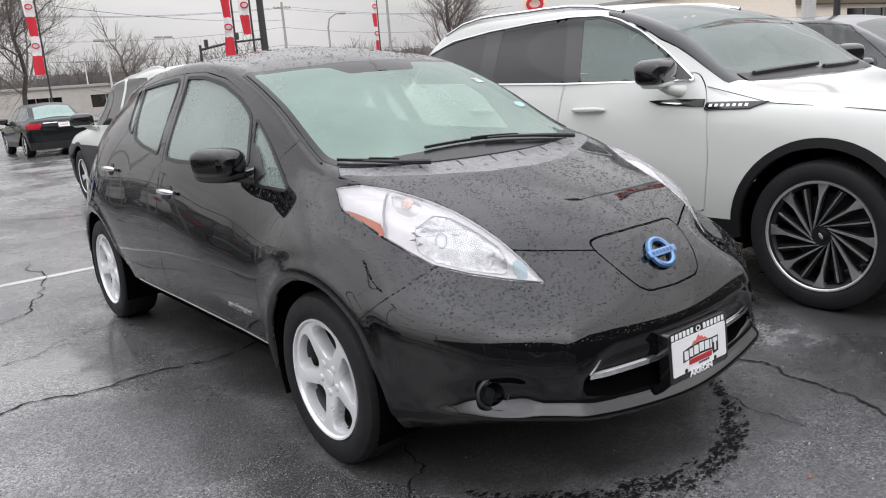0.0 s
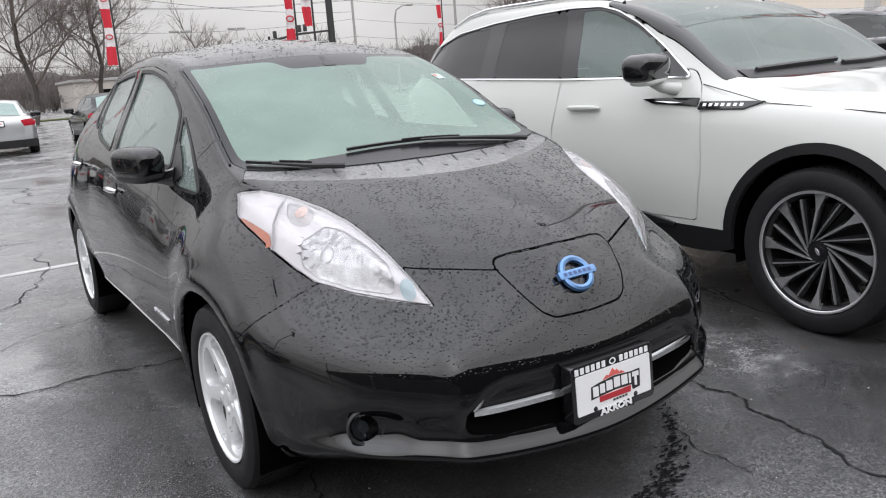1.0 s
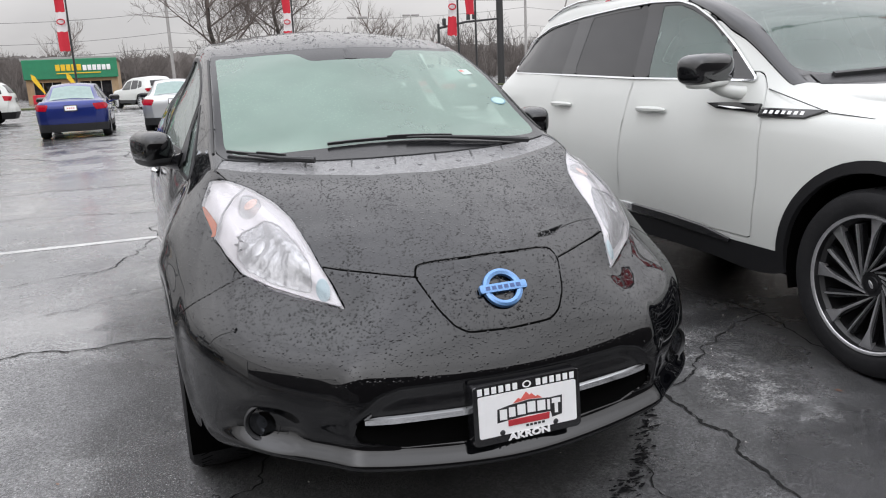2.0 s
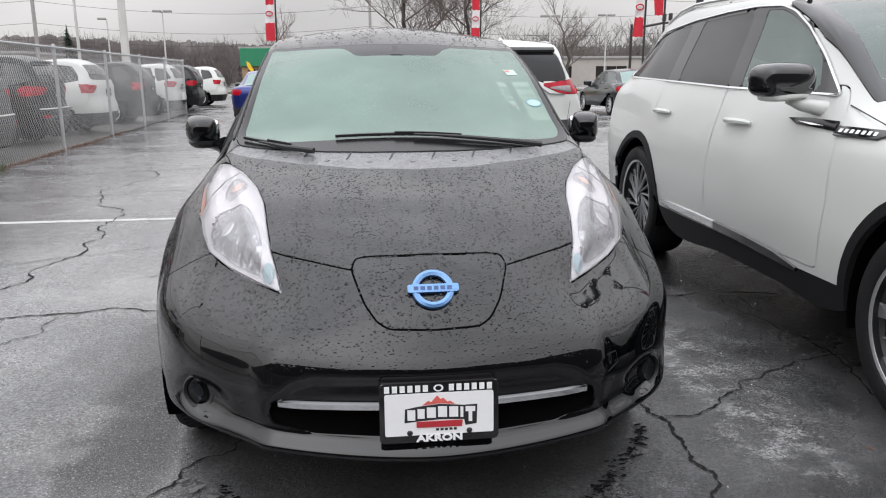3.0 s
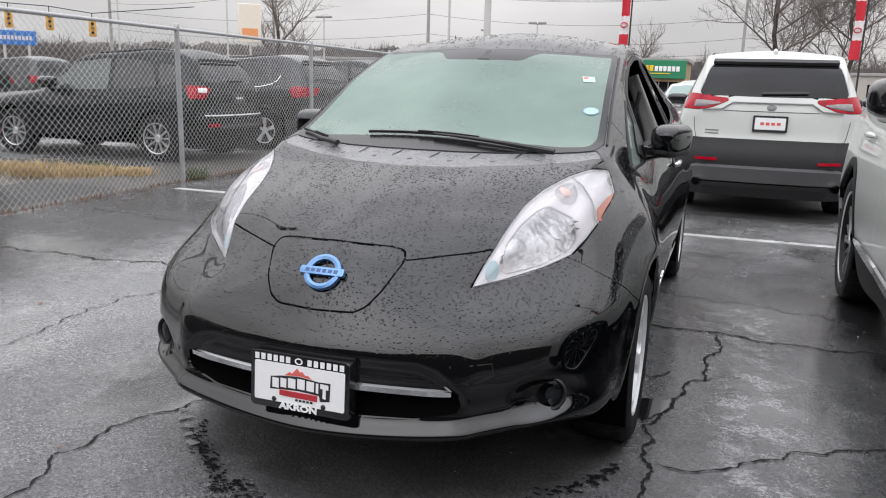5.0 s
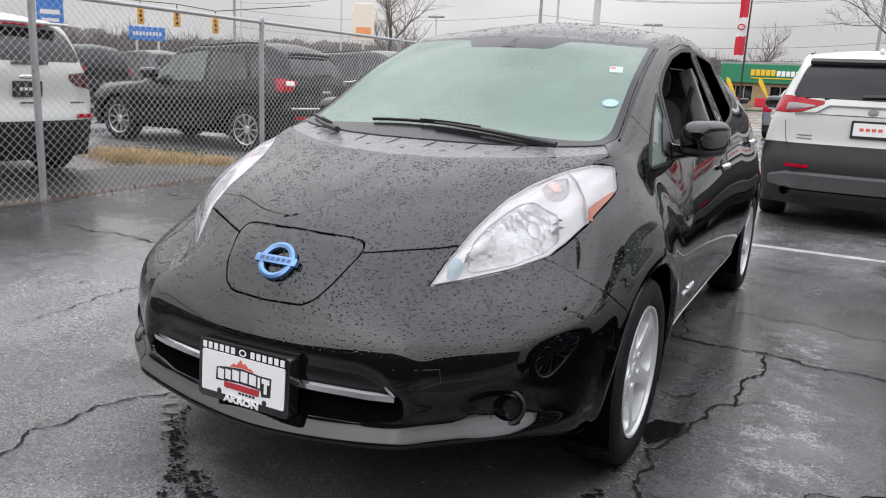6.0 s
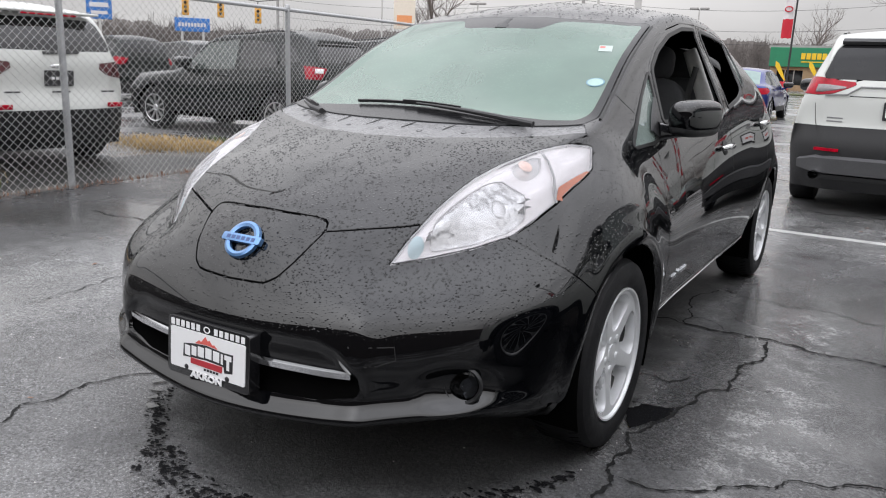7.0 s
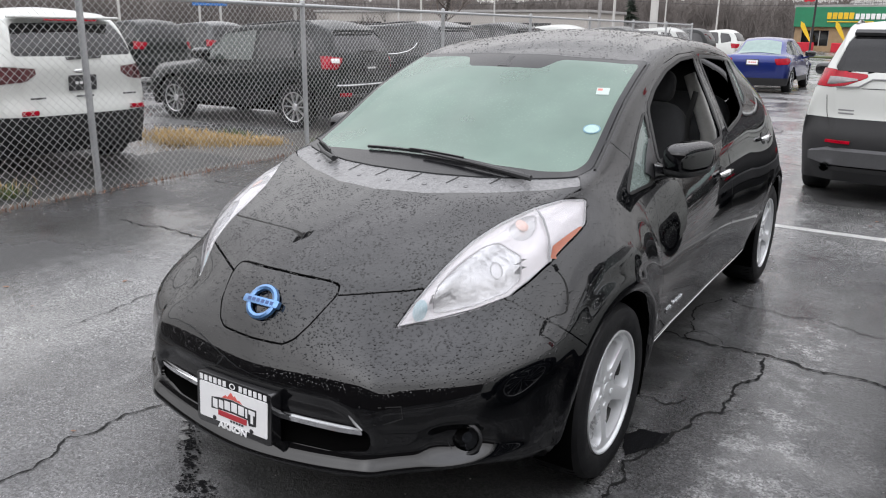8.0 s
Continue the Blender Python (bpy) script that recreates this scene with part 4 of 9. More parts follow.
mirror2 = lambda pts: [(x, y) for x, y in pts] + [(-x, y) for x, y in reversed(pts) if x > 1e-6]
LAMP_LINE = [(0.422, -0.702), (0.505, -0.622), (0.595, -0.536), (0.664, -0.447), (0.697, -0.352), (0.718, -0.262), (0.733, -0.11), (0.735, -0.035), (0.695, 0.06), (0.642, -0.045), (0.582, -0.139), (0.526, -0.256), (0.494, -0.366),
             (0.476, -0.49), (0.458, -0.59), (0.438, -0.645)]
lamp_outline = rounded(LAMP_LINE, 0.012, 2)


def depth_in(P, Q, fade):
    """0 outside an outline, rising to 1 at fade inside it."""
    d = np.linalg.norm(P - closest_on(P, Q), axis=1) * np.where(inside_poly(P, Q), 1, -1)
    t = (d / fade).clip(0, 1)
    return t * t * (3 - 2 * t)


def hatch_shape(V):
    X = np.abs(V[:, 0])
    out = np.zeros(len(V))
    top = np.stack([X, V[:, 1]], 1)
    up = (V[:, 2] > 0.6) & (V[:, 1] < 0.3)
    out[up] += 0.020 * depth_in(top[up], np.asarray(lamp_outline), 0.06)
    front = (V[:, 1] < -0.4) & (V[:, 2] < 0.62)
    f = np.stack([X, V[:, 2]], 1)[front]
    mouth = np.array([(-0.1, 0.517), (0.34, 0.514), (0.40, 0.495), (0.47, 0.43), (0.475, 0.385), (0.34, 0.345), (0.15, 0.330), (-0.1, 0.325)])
    out[front] -= 0.015 * depth_in(f, mouth, 0.034)
    fog = np.hypot((f[:, 0] - 0.66) * 0.75, f[:, 1] - 0.405)
    out[front] -= 0.022 * np.exp(-((fog / 0.052) ** 4))
    for y in (0.0, 2.70):
        d = np.hypot(V[:, 1] - y, V[:, 2] - 0.33)
        out += 0.012 * np.exp(-(((d - 0.385) / 0.035) ** 2)) * (X > 0.7)
    # belt crease and the hollow of the lower doors
    out += np.where((V[:, 1] > 0.4) & (V[:, 1] < 2.9) & (X > 0.8), -0.006 * np.exp(-(((V[:, 2] - 0.37) / 0.09) ** 2)), 0)
    return out


hatch = thing("hatchback_car", "black electric hatchback beaded with rain, its driver side windows open", "car")
shell = Shell.loft(with_edges(HATCH), 0.012, (26, 9, 7, 10, 18, 14), hatch_shape)
hull = BVHTree.FromPolygons(shell.V.tolist(), shell.F.tolist())
for y in (0.0, 2.70):
    for s in (1, -1):
        _, shell = shell.split((1, 2), ring(y, 0.325, 0.362), s, 0.0, lambda c, n: np.abs(c[:, 0]) > 0.5)

# screen with its black border, side windows with their seals
screen_line = rounded(mirror2([(0, -0.065), (0.15, -0.055), (0.3, -0.025), (0.5, 0.045), (0.63, 0.12), (0.652, 0.20), (0.617, 0.52), (0.578, 0.95), (0.3, 0.862), (0, 0.822)]), 0.02)
glass_line = rounded(mirror2([(0, 0.055), (0.3, 0.07), (0.5, 0.10), (0.60, 0.15), (0.620, 0.22), (0.592, 0.52), (0.560, 0.90), (0.32, 0.838), (0.235, 0.815), (0.18, 0.715), (0, 0.70)]), 0.03)
border, shell = shell.split((0, 1), screen_line, 0, 0.004, lambda c, n: n[:, 2] > 0.2)
screen, border = border.split((0, 1), glass_line, 0, 0.0005)
put("windscreen", screen.mesh("windscreen", rim=0.004), WINDSCREEN, hatch, "pale green windscreen with a milky tone")
put("screen_border", border.mesh("screen_border", rim=0.004), FRIT, hatch)
PANES = {"front_door_window": ([(0.645, 1.03), (0.76, 1.235), (0.905, 1.31), (1.105, 1.378), (1.33, 1.418), (1.575, 1.428), (1.50, 1.045), (1.35, 1.035)], 0.018),
         "quarter_window": ([(0.31, 0.955), (0.58, 1.142), (0.725, 1.228), (0.63, 1.03), (0.535, 0.965)], 0.012),
         "rear_door_window": ([(1.60, 1.06), (1.675, 1.425), (1.95, 1.415), (2.33, 1.395), (2.05, 1.135), (1.9, 1.10)], 0.018),
         "rear_quarter_window": ([(2.10, 1.15), (2.365, 1.395), (2.44, 1.375), (2.205, 1.175)], 0.01)}
for s in (-1, 1):
    for name, (pts, edge) in PANES.items():
        big = rounded(pts, 0.035)
        c = big.mean(0)
        pane, shell = shell.split((1, 2), big, s, 0.001)
        loop = np.concatenate([big, big[:2]])
        bm = bmesh.new()
        ribbon(bm, drape(hull, [tuple(q) for q in c + (loop - c) * 0.985], 0, 2.0 * s, -0.003), edge * 1.15, 0.006)
        part("window_seal", bm, SEAL, hatch)
        if s < 0 or "quarter" in name:
            put(name, pane.mesh(name, -0.006, 0.004), MISTED, hatch)

tail, shell = shell.split((0, 2), rounded(mirror2([(0, 1.41), (0.36, 1.37), (0.42, 1.30), (0.43, 1.10), (0.36, 1.06), (0, 1.06)]), 0.04), 0, 0.004, lambda c, n: (n[:, 1] > 0.15) & (c[:, 1] > 2.9))
put("rear_window", tail.mesh("rear_window", rim=0.004), DARK_GLASS, hatch)

# lamps, charging lid, bonnet, cowl, bumper, wings, doors
BOWL_LINE = rounded([(0.500, -0.612), (0.590, -0.527), (0.655, -0.440), (0.678, -0.375), (0.650, -0.335), (0.590, -0.342), (0.535, -0.400), (0.502, -0.48), (0.484, -0.57)], 0.012, 2)
SILL_GREY = surface("grey_lamp_rib", (0.22, 0.22, 0.225), 0.35)
BULB_CAP = surface("lamp_bulb_cap", (0.58, 0.58, 0.58), 0.2, 0.5)
for s in (-1, 1):
    lens, shell = shell.split((0, 1), [(s * x, y) for x, y in lamp_outline], s, 0.005, lambda c, n: n[:, 2] > 0.0)
    bowl, housing = Shell(lens.V, lens.N, lens.F).split((0, 1), [(s * x, y) for x, y in BOWL_LINE], s, 0.002)
    turn_bowl, housing = housing.split((0, 1), [(s * (0.600 + 0.040 * math.cos(a)), -0.235 + 0.066 * math.sin(a)) for a in np.linspace(0, 6.28, 25)[:-1]], s, 0.002)
    lamp = put("headlight", housing.mesh("headlight", -0.012, 0), REFLECTOR, hatch, "headlight with milky clear lens and amber side reflector")
    put("reflector_bowl", bowl.mesh("reflector_bowl", -0.015, 0), FACETS, lamp)
    put("lamp_backing", lens.mesh("lamp_backing", -0.023, 0), REFLECTOR, lamp)
    put("turn_reflector", turn_bowl.mesh("turn_reflector", -0.015, 0), BULB_CAP, lamp)
    div = lambda t: [(s * x, y) for x, y in t]
    amber_line = div([(0.702, -0.225), (0.727, -0.06), (0.741, -0.06), (0.741, -0.14), (0.722, -0.255), (0.712, -0.26)])
    put("lamp_lens", lens.mesh("lamp_lens", 0.0, 0.03), CLEAR_LENS, lamp)
    amb, rest = Shell(lens.V, lens.N, lens.F).split((0, 1), amber_line, s, 0)
    put("amber_reflector", amb.mesh("amber_reflector", 0.0012, 0), AMBER, lamp)
    loop = np.concatenate([lamp_outline, lamp_outline[:2]])
    bm = bmesh.new()
    ribbon(bm, drape(hull, [(s * (x + (0.60 - x) * 0.03), y + (-0.3 - y) * 0.02) for x, y in loop], 2, 3.0, -0.006), 0.003, 0.005)
    part("lamp_bezel", bm, SILL_GREY, lamp)
    for px, py, r, long, thick, mt, nm in ((0.612, -0.425, 0.020, 1.5, 0.003, BULB_CAP, "projector"), (0.601, -0.240, 0.021, 1.25, 0.004, PALE_AMBER, "turn_bulb"), (0.470, -0.634, 0.021, 1.6, 0.002, None, "side_light")):
        bm = bmesh.new()
        spot = drape(hull, [(s * px, py), (s * (px + 0.01), py + 0.01)], 2, 3.0, -0.008 if mt is None else -0.014)[0]
        egg(bm, Matrix.Translation(spot[0]) @ basis((0, 0, 0), spot[1]) @ Matrix.Rotation(0 if mt else s * -0.35, 4, "Z") @ Matrix.Diagonal((r, r * long, thick, 1)), 1, 1, 20, 8)
        part(nm, bm, mt or surface("blue_tinted_cap", (0.42, 0.62, 0.67), 0.3), lamp)
    laid = drape(hull, [(s * x, y) for x, y in ((0.600, -0.138), (0.642, -0.172), (0.682, -0.214), (0.716, -0.264))], 2, 3.0, -0.002)
    bm = bmesh.new()
    ribbon(bm, laid, 0.008, 0.003)
    part("lamp_divider", bm, SILL_GREY, lamp)

# black sheet added just under the panels, as the shade seen through gaps
put("gap_shade_shell", shell.pick(lambda c, n: (c[:, 2] > 0.36) | (c[:, 1] < 0.3) | (c[:, 1] > 2.4))[0].mesh("gap_shade_shell", -0.016, 0), VOID, hatch)
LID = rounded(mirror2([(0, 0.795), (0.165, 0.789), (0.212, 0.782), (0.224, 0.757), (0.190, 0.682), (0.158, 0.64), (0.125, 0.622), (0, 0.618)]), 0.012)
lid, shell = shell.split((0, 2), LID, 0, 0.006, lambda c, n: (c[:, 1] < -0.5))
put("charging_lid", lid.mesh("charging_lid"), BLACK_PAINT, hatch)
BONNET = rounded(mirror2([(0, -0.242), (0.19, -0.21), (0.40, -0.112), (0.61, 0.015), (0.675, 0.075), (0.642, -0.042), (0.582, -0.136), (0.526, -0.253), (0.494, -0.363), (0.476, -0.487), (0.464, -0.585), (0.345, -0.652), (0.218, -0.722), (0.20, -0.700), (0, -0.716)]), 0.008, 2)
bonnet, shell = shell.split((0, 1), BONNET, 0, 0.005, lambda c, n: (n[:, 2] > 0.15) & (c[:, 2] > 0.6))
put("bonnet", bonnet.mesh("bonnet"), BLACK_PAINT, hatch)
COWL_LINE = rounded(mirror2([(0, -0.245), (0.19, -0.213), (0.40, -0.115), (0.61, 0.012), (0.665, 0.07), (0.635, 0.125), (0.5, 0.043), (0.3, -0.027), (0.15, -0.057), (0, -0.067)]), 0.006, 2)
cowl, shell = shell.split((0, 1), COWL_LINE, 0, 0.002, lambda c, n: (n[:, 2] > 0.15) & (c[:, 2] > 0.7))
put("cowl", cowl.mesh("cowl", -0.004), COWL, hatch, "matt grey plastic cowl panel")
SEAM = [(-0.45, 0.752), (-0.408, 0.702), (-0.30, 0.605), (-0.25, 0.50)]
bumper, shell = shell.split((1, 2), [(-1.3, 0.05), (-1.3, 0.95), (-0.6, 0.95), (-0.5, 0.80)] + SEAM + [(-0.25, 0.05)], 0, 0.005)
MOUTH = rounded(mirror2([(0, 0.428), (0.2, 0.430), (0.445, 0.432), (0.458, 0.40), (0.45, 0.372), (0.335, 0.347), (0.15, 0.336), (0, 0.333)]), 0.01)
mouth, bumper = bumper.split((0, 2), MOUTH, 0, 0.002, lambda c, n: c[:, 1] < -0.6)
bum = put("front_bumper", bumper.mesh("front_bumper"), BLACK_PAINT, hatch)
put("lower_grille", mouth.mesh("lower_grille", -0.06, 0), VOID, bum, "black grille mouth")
FENDER = SEAM[::-1] + [(-0.47, 0.80), (-0.4, 1.2), (0.37, 1.135), (0.445, 1.08), (0.50, 0.965), (0.52, 0.91), (0.47, 0.80), (0.432, 0.69), (0.416, 0.40), (0.41, 0.05), (-0.25, 0.05)]
F_DOOR = rounded([(0.416, 0.375), (0.432, 0.69), (0.47, 0.80), (0.52, 0.91), (0.50, 0.965), (0.56, 0.972), (0.65, 1.03), (0.74, 1.24), (0.90, 1.333), (1.10, 1.402), (1.33, 1.440), (1.62, 1.447), (1.525, 1.04), (1.535, 0.86), (1.522, 0.68), (1.54, 0.375)], 0.02)
R_DOOR = rounded([(1.545, 0.375), (1.527, 0.68), (1.54, 0.86), (1.53, 1.04), (1.625, 1.447), (2.0, 1.435), (2.44, 1.398), (2.205, 1.165), (2.36, 1.02), (2.42, 0.85), (2.38, 0.74), (2.27, 0.60), (2.10, 0.45), (2.04, 0.375)], 0.02)
for s in (-1, 1):
    door, shell = shell.split((1, 2), F_DOOR, s, 0.005)
    d1 = put("front_door", door.mesh("front_door"), BLACK_PAINT, hatch)
    door, shell = shell.split((1, 2), R_DOOR, s, 0.005)
    d2 = put("rear_door", door.mesh("rear_door"), BLACK_PAINT, hatch)
    wing, shell = shell.split((1, 2), FENDER, s, 0.004, lambda c, n: np.abs(c[:, 0]) > 0.35)
    put("front_wing", wing.mesh("front_wing"), BLACK_PAINT, hatch)
    for d, y, z in ((d1, 1.385, 0.893), (d2, 2.30, 0.962)):
        laid = drape(hull, [(y + dy, z) for dy in (-0.095, -0.06, 0.0, 0.06, 0.095)], 0, 2.0 * s, 0.002)
        bm = bmesh.new()
        rr = [0.008, 0.014, 0.015, 0.014, 0.008]
        tube(bm, [p + n * 0.022 if 0 < i < 4 else p + n * 0.010 for i, (p, n) in enumerate(laid)], rr, 10)
        part("door_handle", bm, CHROME, d, "chrome pull handle")
        bm = bmesh.new()
        egg(bm, basis(laid[2][0], laid[2][1]) @ Matrix.Diagonal((0.045, 0.034, 0.004, 1)), 1, 0.9, 20, 6)
        part("handle_recess", bm, SEAL, d)
    # the motto on the door
    p, n = drape(hull, [(0.63, 0.467)], 0, 2.0 * s, 0.003)[0]
    put("badge", letters("zero Emission", 0.042, 0.0015, basis(p, n)), CHROME, d1, "small chrome lettering")
    # mirror
    bm = bmesh.new()
    egg(bm, pose(s * 0.868, 0.672, 1.062, 0, 0, s * -16) @ Matrix.Diagonal((0.062, 0.132, 0.064, 1)), 0.62, 0.55, 32, 18)
    mir = part("door_mirror", bm, BLACK_PAINT, hatch, "black folding door mirror")
    bm = bmesh.new()
    egg(bm, pose(s * 0.866, 0.674, 1.026, 0, 0, s * -16) @ Matrix.Diagonal((0.058, 0.125, 0.040, 1)), 0.6, 0.6, 28, 10)
    part("mirror_base", bm, TRIM, mir)
    bm = bmesh.new()
    tube(bm, [(s * 0.84, 0.65, 1.005), (s * 0.80, 0.61, 1.0), (s * 0.755, 0.58, 1.0)], [0.020, 0.022, 0.040], 12)
    part("mirror_arm", bm, GLOSS_BLACK, mir)
    bm = bmesh.new()
    egg(bm, pose(s * 0.822, 0.702, 1.062, 0, 0, s * -16) @ Matrix.Diagonal((0.024, 0.085, 0.046, 1)), 0.5, 0.5, 24, 8)
    part("mirror_glass", bm, surface("mirror_silver", (0.7, 0.72, 0.74), 0.03, 1.0, 0.02), mir)
    bm = bmesh.new()
    pts = drape(hull, [(0.55, 0.985), (0.60, 1.05), (0.66, 1.12)], 0, 2.0 * s, 0.004)
    ribbon(bm, pts, [0.10, 0.07, 0.02], 0.004)
    part("mirror_sail", bm, TRIM, mir)
    # side sill with its bright edge
    laid = drape(hull, [(y, 0.355) for y in (0.42, 0.7, 1.0, 1.4, 1.8, 2.06)], 0, 2.0 * s, 0.0)
    bm = bmesh.new()
    ribbon(bm, laid, 0.005, 0.003)
    part("sill_strip", bm, CHROME, hatch)
    # fog lamp
    p, n = drape(hull, [(s * 0.665, 0.405)], 1, -3.0, 0.002)[0]
    m = basis(p + n * 0.003, (s * 0.35, -0.93, 0.05))
    bm = bmesh.new()
    lathe(bm, [(0.05, -0.01), (0.054, 0.006), (0.048, 0.012), (0.043, 0.006), (0.042, -0.01)], m, 32)
    fog = part("fog_lamp", bm, TRIM, bum)
    bm = bmesh.new()
    lathe(bm, [(0.042, 0.003), (0.03, 0.009), (0.001, 0.012)], m, 24)
    part("fog_lens", bm, glass("dark_lens", (0.25, 0.26, 0.28), 0.02, ior=1.35), fog)
    bm = bmesh.new()
    lathe(bm, [(0.040, 0.001), (0.022, -0.006), (0.012, -0.003), (0.001, -0.002)], m, 20)
    part("fog_reflector", bm, FACETS, fog)
    # bright strip in the mouth
    laid = drape(hull, [(s * x, 0.4225 + 0.01 * x) for x in np.linspace(0.10, 0.36, 7)], 1, -3.0, 0.001)
    run = laid[-1][0] - laid[-2][0]
    laid += [(laid[-1][0] + run * k + Vector((0, 0.004 * k, 0)), laid[-1][1]) for k in (0.8, 1.6)]
    bm = bmesh.new()
    ribbon(bm, laid, [0.021] * 8 + [0.017], 0.010)
    part("chrome_strip", bm, CHROME, bum)
    # tow cover outline
    if s < 0:
        continue
    laid = drape(hull, [(s * x, z) for x, z in ((0.425, 0.508), (0.48, 0.513), (0.53, 0.514), (0.537, 0.48), (0.50, 0.466), (0.475, 0.463), (0.425, 0.508))], 1, -3.0, -0.0015)
    bm = bmesh.new()
    ribbon(bm, laid, 0.004, 0.002)
    part("cover_seam", bm, SEAL, bum)
for s in (-1, 1):
    _, shell = shell.split((1, 2), [(0.30, 0.0), (2.40, 0.0), (2.40, 0.352), (0.30, 0.352)], s, 0.0)
put("body", shell.mesh("body"), BLACK_PAINT, hatch)
bm = bmesh.new()
for x in np.linspace(-0.42, 0.42, 15):
    p = drape(hull, [(x, 0.40), (x, 0.345)], 1, -3.0, -0.03)
    tube(bm, [p[0][0], p[1][0]], 0.003, 4, False)
for z in (0.36, 0.375, 0.39, 0.405):
    tube(bm, [q[0] for q in drape(hull, [(x, z) for x in np.linspace(-0.43, 0.43, 16)], 1, -3.0, -0.028)], 0.003, 4, False)
part("grille_mesh", bm, SEAL, bum)

# dark shut lines round the charging lid and along the bonnet's front edge
bm = bmesh.new()
ribbon(bm, drape(hull, [tuple(q) for q in np.concatenate([LID, LID[:2]])], 1, -3.0, 0.0), 0.0048, 0.0010)
part("lid_seal", bm, VOID, hatch)
for s in (-1, 1):
    bm = bmesh.new()
    ribbon(bm, drape(hull, [(s * x, y) for x, y in ((0.216, -0.724), (0.28, -0.690), (0.345, -0.653), (0.41, -0.618), (0.455, -0.592))], 2, 3.0, 0.0), 0.0050, 0.0010)
    part("bonnet_gap", bm, VOID, hatch)

# badge on the lid: a ring with a bar across it
LOGO_BLUE = surface("pale_blue_metal", (0.105, 0.225, 0.44), 0.28, 0.7, 0.25, fine=300, coat=0.6)
p, n = drape(hull, [(0.0, 0.712)], 1, -3.0, 0.004)[0]
m = basis(p, n)
bm = bmesh.new()
lathe(bm, [(0.040, 0.0), (0.041, 0.010), (0.050, 0.013), (0.058, 0.010), (0.060, 0.0)], m @ Matrix.Diagonal((1.0, 0.98, 1, 1)), 40)
slab(bm, rounded([(-0.071, -0.012), (0.071, -0.012), (0.071, 0.012), (-0.071, 0.012)], 0.004), 0.014, m, 0.002)
part("badge_ring", bm, LOGO_BLUE, hatch, "pale blue metal ring badge with a bar")
bm = bmesh.new()
for i in range(6):
    slab(bm, [(-0.054 + i * 0.0185, -0.0058), (-0.041 + i * 0.0185, -0.0058), (-0.041 + i * 0.0185, 0.0058), (-0.054 + i * 0.0185, 0.0058)], 0.0146, m)
part("badge_marks", bm, surface("dark_blue_enamel", (0.03, 0.07, 0.2), 0.3), hatch)

# dealer plate in its black frame
plate_m = basis((0, -0.955, 0.418), (0, -1, 0.06))
bm = bmesh.new()
slab(bm, rounded([(-0.160, -0.083), (0.160, -0.083), (0.160, 0.083), (-0.160, 0.083)], 0.012), 0.040, plate_m @ Matrix.Translation((0, 0, -0.040)), 0.003)
frame_ob = part("plate_frame", bm, GLOSS_BLACK, hatch, "black plate frame with white marks")
bm = bmesh.new()
slab(bm, rounded([(-0.146, -0.062), (0.146, -0.062), (0.146, 0.054), (-0.146, 0.054)], 0.006), 0.0025, plate_m)
part("plate_insert", bm, surface("white_plate", (0.80, 0.80, 0.80), 0.35, vary=0.03), frame_ob)
WHITE_MARK = surface("white_print", (0.80, 0.80, 0.80), 0.4, vary=0.03)
DARK_MARK = surface("black_print", (0.02, 0.02, 0.022), 0.4)
RED_MARK = surface("dark_red_print", (0.42, 0.03, 0.04), 0.4)
LIGHT_RED = surface("light_red_print", (0.65, 0.12, 0.10), 0.4)
put("plate_words", letters("AKRON", 0.025, 0.0012, plate_m @ Matrix.Translation((0, -0.0715, 0.0035)) @ Matrix.Diagonal((1.4, 1, 1, 1)), bold=0.0011), WHITE_MARK, frame_ob)


def marks(bm, spans, y, h, depth=0.0038):
    for a, b in spans:
        slab(bm, [(a, y - h / 2), (b, y - h / 2), (b, y + h / 2), (a, y + h / 2)], depth, plate_m)


bm = bmesh.new()
marks(bm, [(-0.146 + i * 0.0205, -0.146 + i * 0.0205 + 0.0135) for i in range(6)] + [(0.026 + i * 0.0205, 0.026 + i * 0.0205 + 0.0135) for i in range(6)], 0.067, 0.018, 0.0012)
lathe(bm, [(0.007, 0.0012), (0.011, 0.0012)], plate_m @ Matrix.Translation((-0.002, 0.067, 0)) @ Matrix.Diagonal((1.2, 0.9, 1, 1)), 20)
part("frame_print", bm, WHITE_MARK, frame_ob)
bm = bmesh.new()
slab(bm, [(-0.094, -0.026), (-0.060, -0.023), (0.0, -0.020), (0.066, -0.023), (0.070, -0.040), (0.100, -0.036), (0.102, 0.018), (0.064, 0.017), (0.0, 0.023), (-0.058, 0.018), (-0.092, 0.012)], 0.0032, plate_m)
part("plate_shape", bm, DARK_MARK, frame_ob)
bm = bmesh.new()
for x, w, lo, hi in ((-0.086, 0.021, -0.019, 0.009), (-0.059, 0.019, -0.015, 0.011), (-0.034, 0.024, -0.014, 0.014), (-0.004, 0.024, -0.013, 0.016), (0.026, 0.024, -0.014, 0.014), (0.056, 0.008, -0.016, 0.012), (0.070, 0.026, -0.001, 0.012), (0.078, 0.010, -0.029, -0.001)):
    slab(bm, [(x, lo), (x + w, lo - 0.001), (x + w, hi), (x, hi + 0.001)], 0.0040, plate_m)
part("plate_print", bm, WHITE_MARK, frame_ob)
bm = bmesh.new()
slab(bm, [(-0.046, 0.021), (-0.030, 0.033), (-0.022, 0.029), (-0.006, 0.047), (0.004, 0.036), (0.010, 0.040), (0.022, 0.028), (0.028, 0.031), (0.042, 0.021), (0, 0.025)], 0.0036, plate_m)
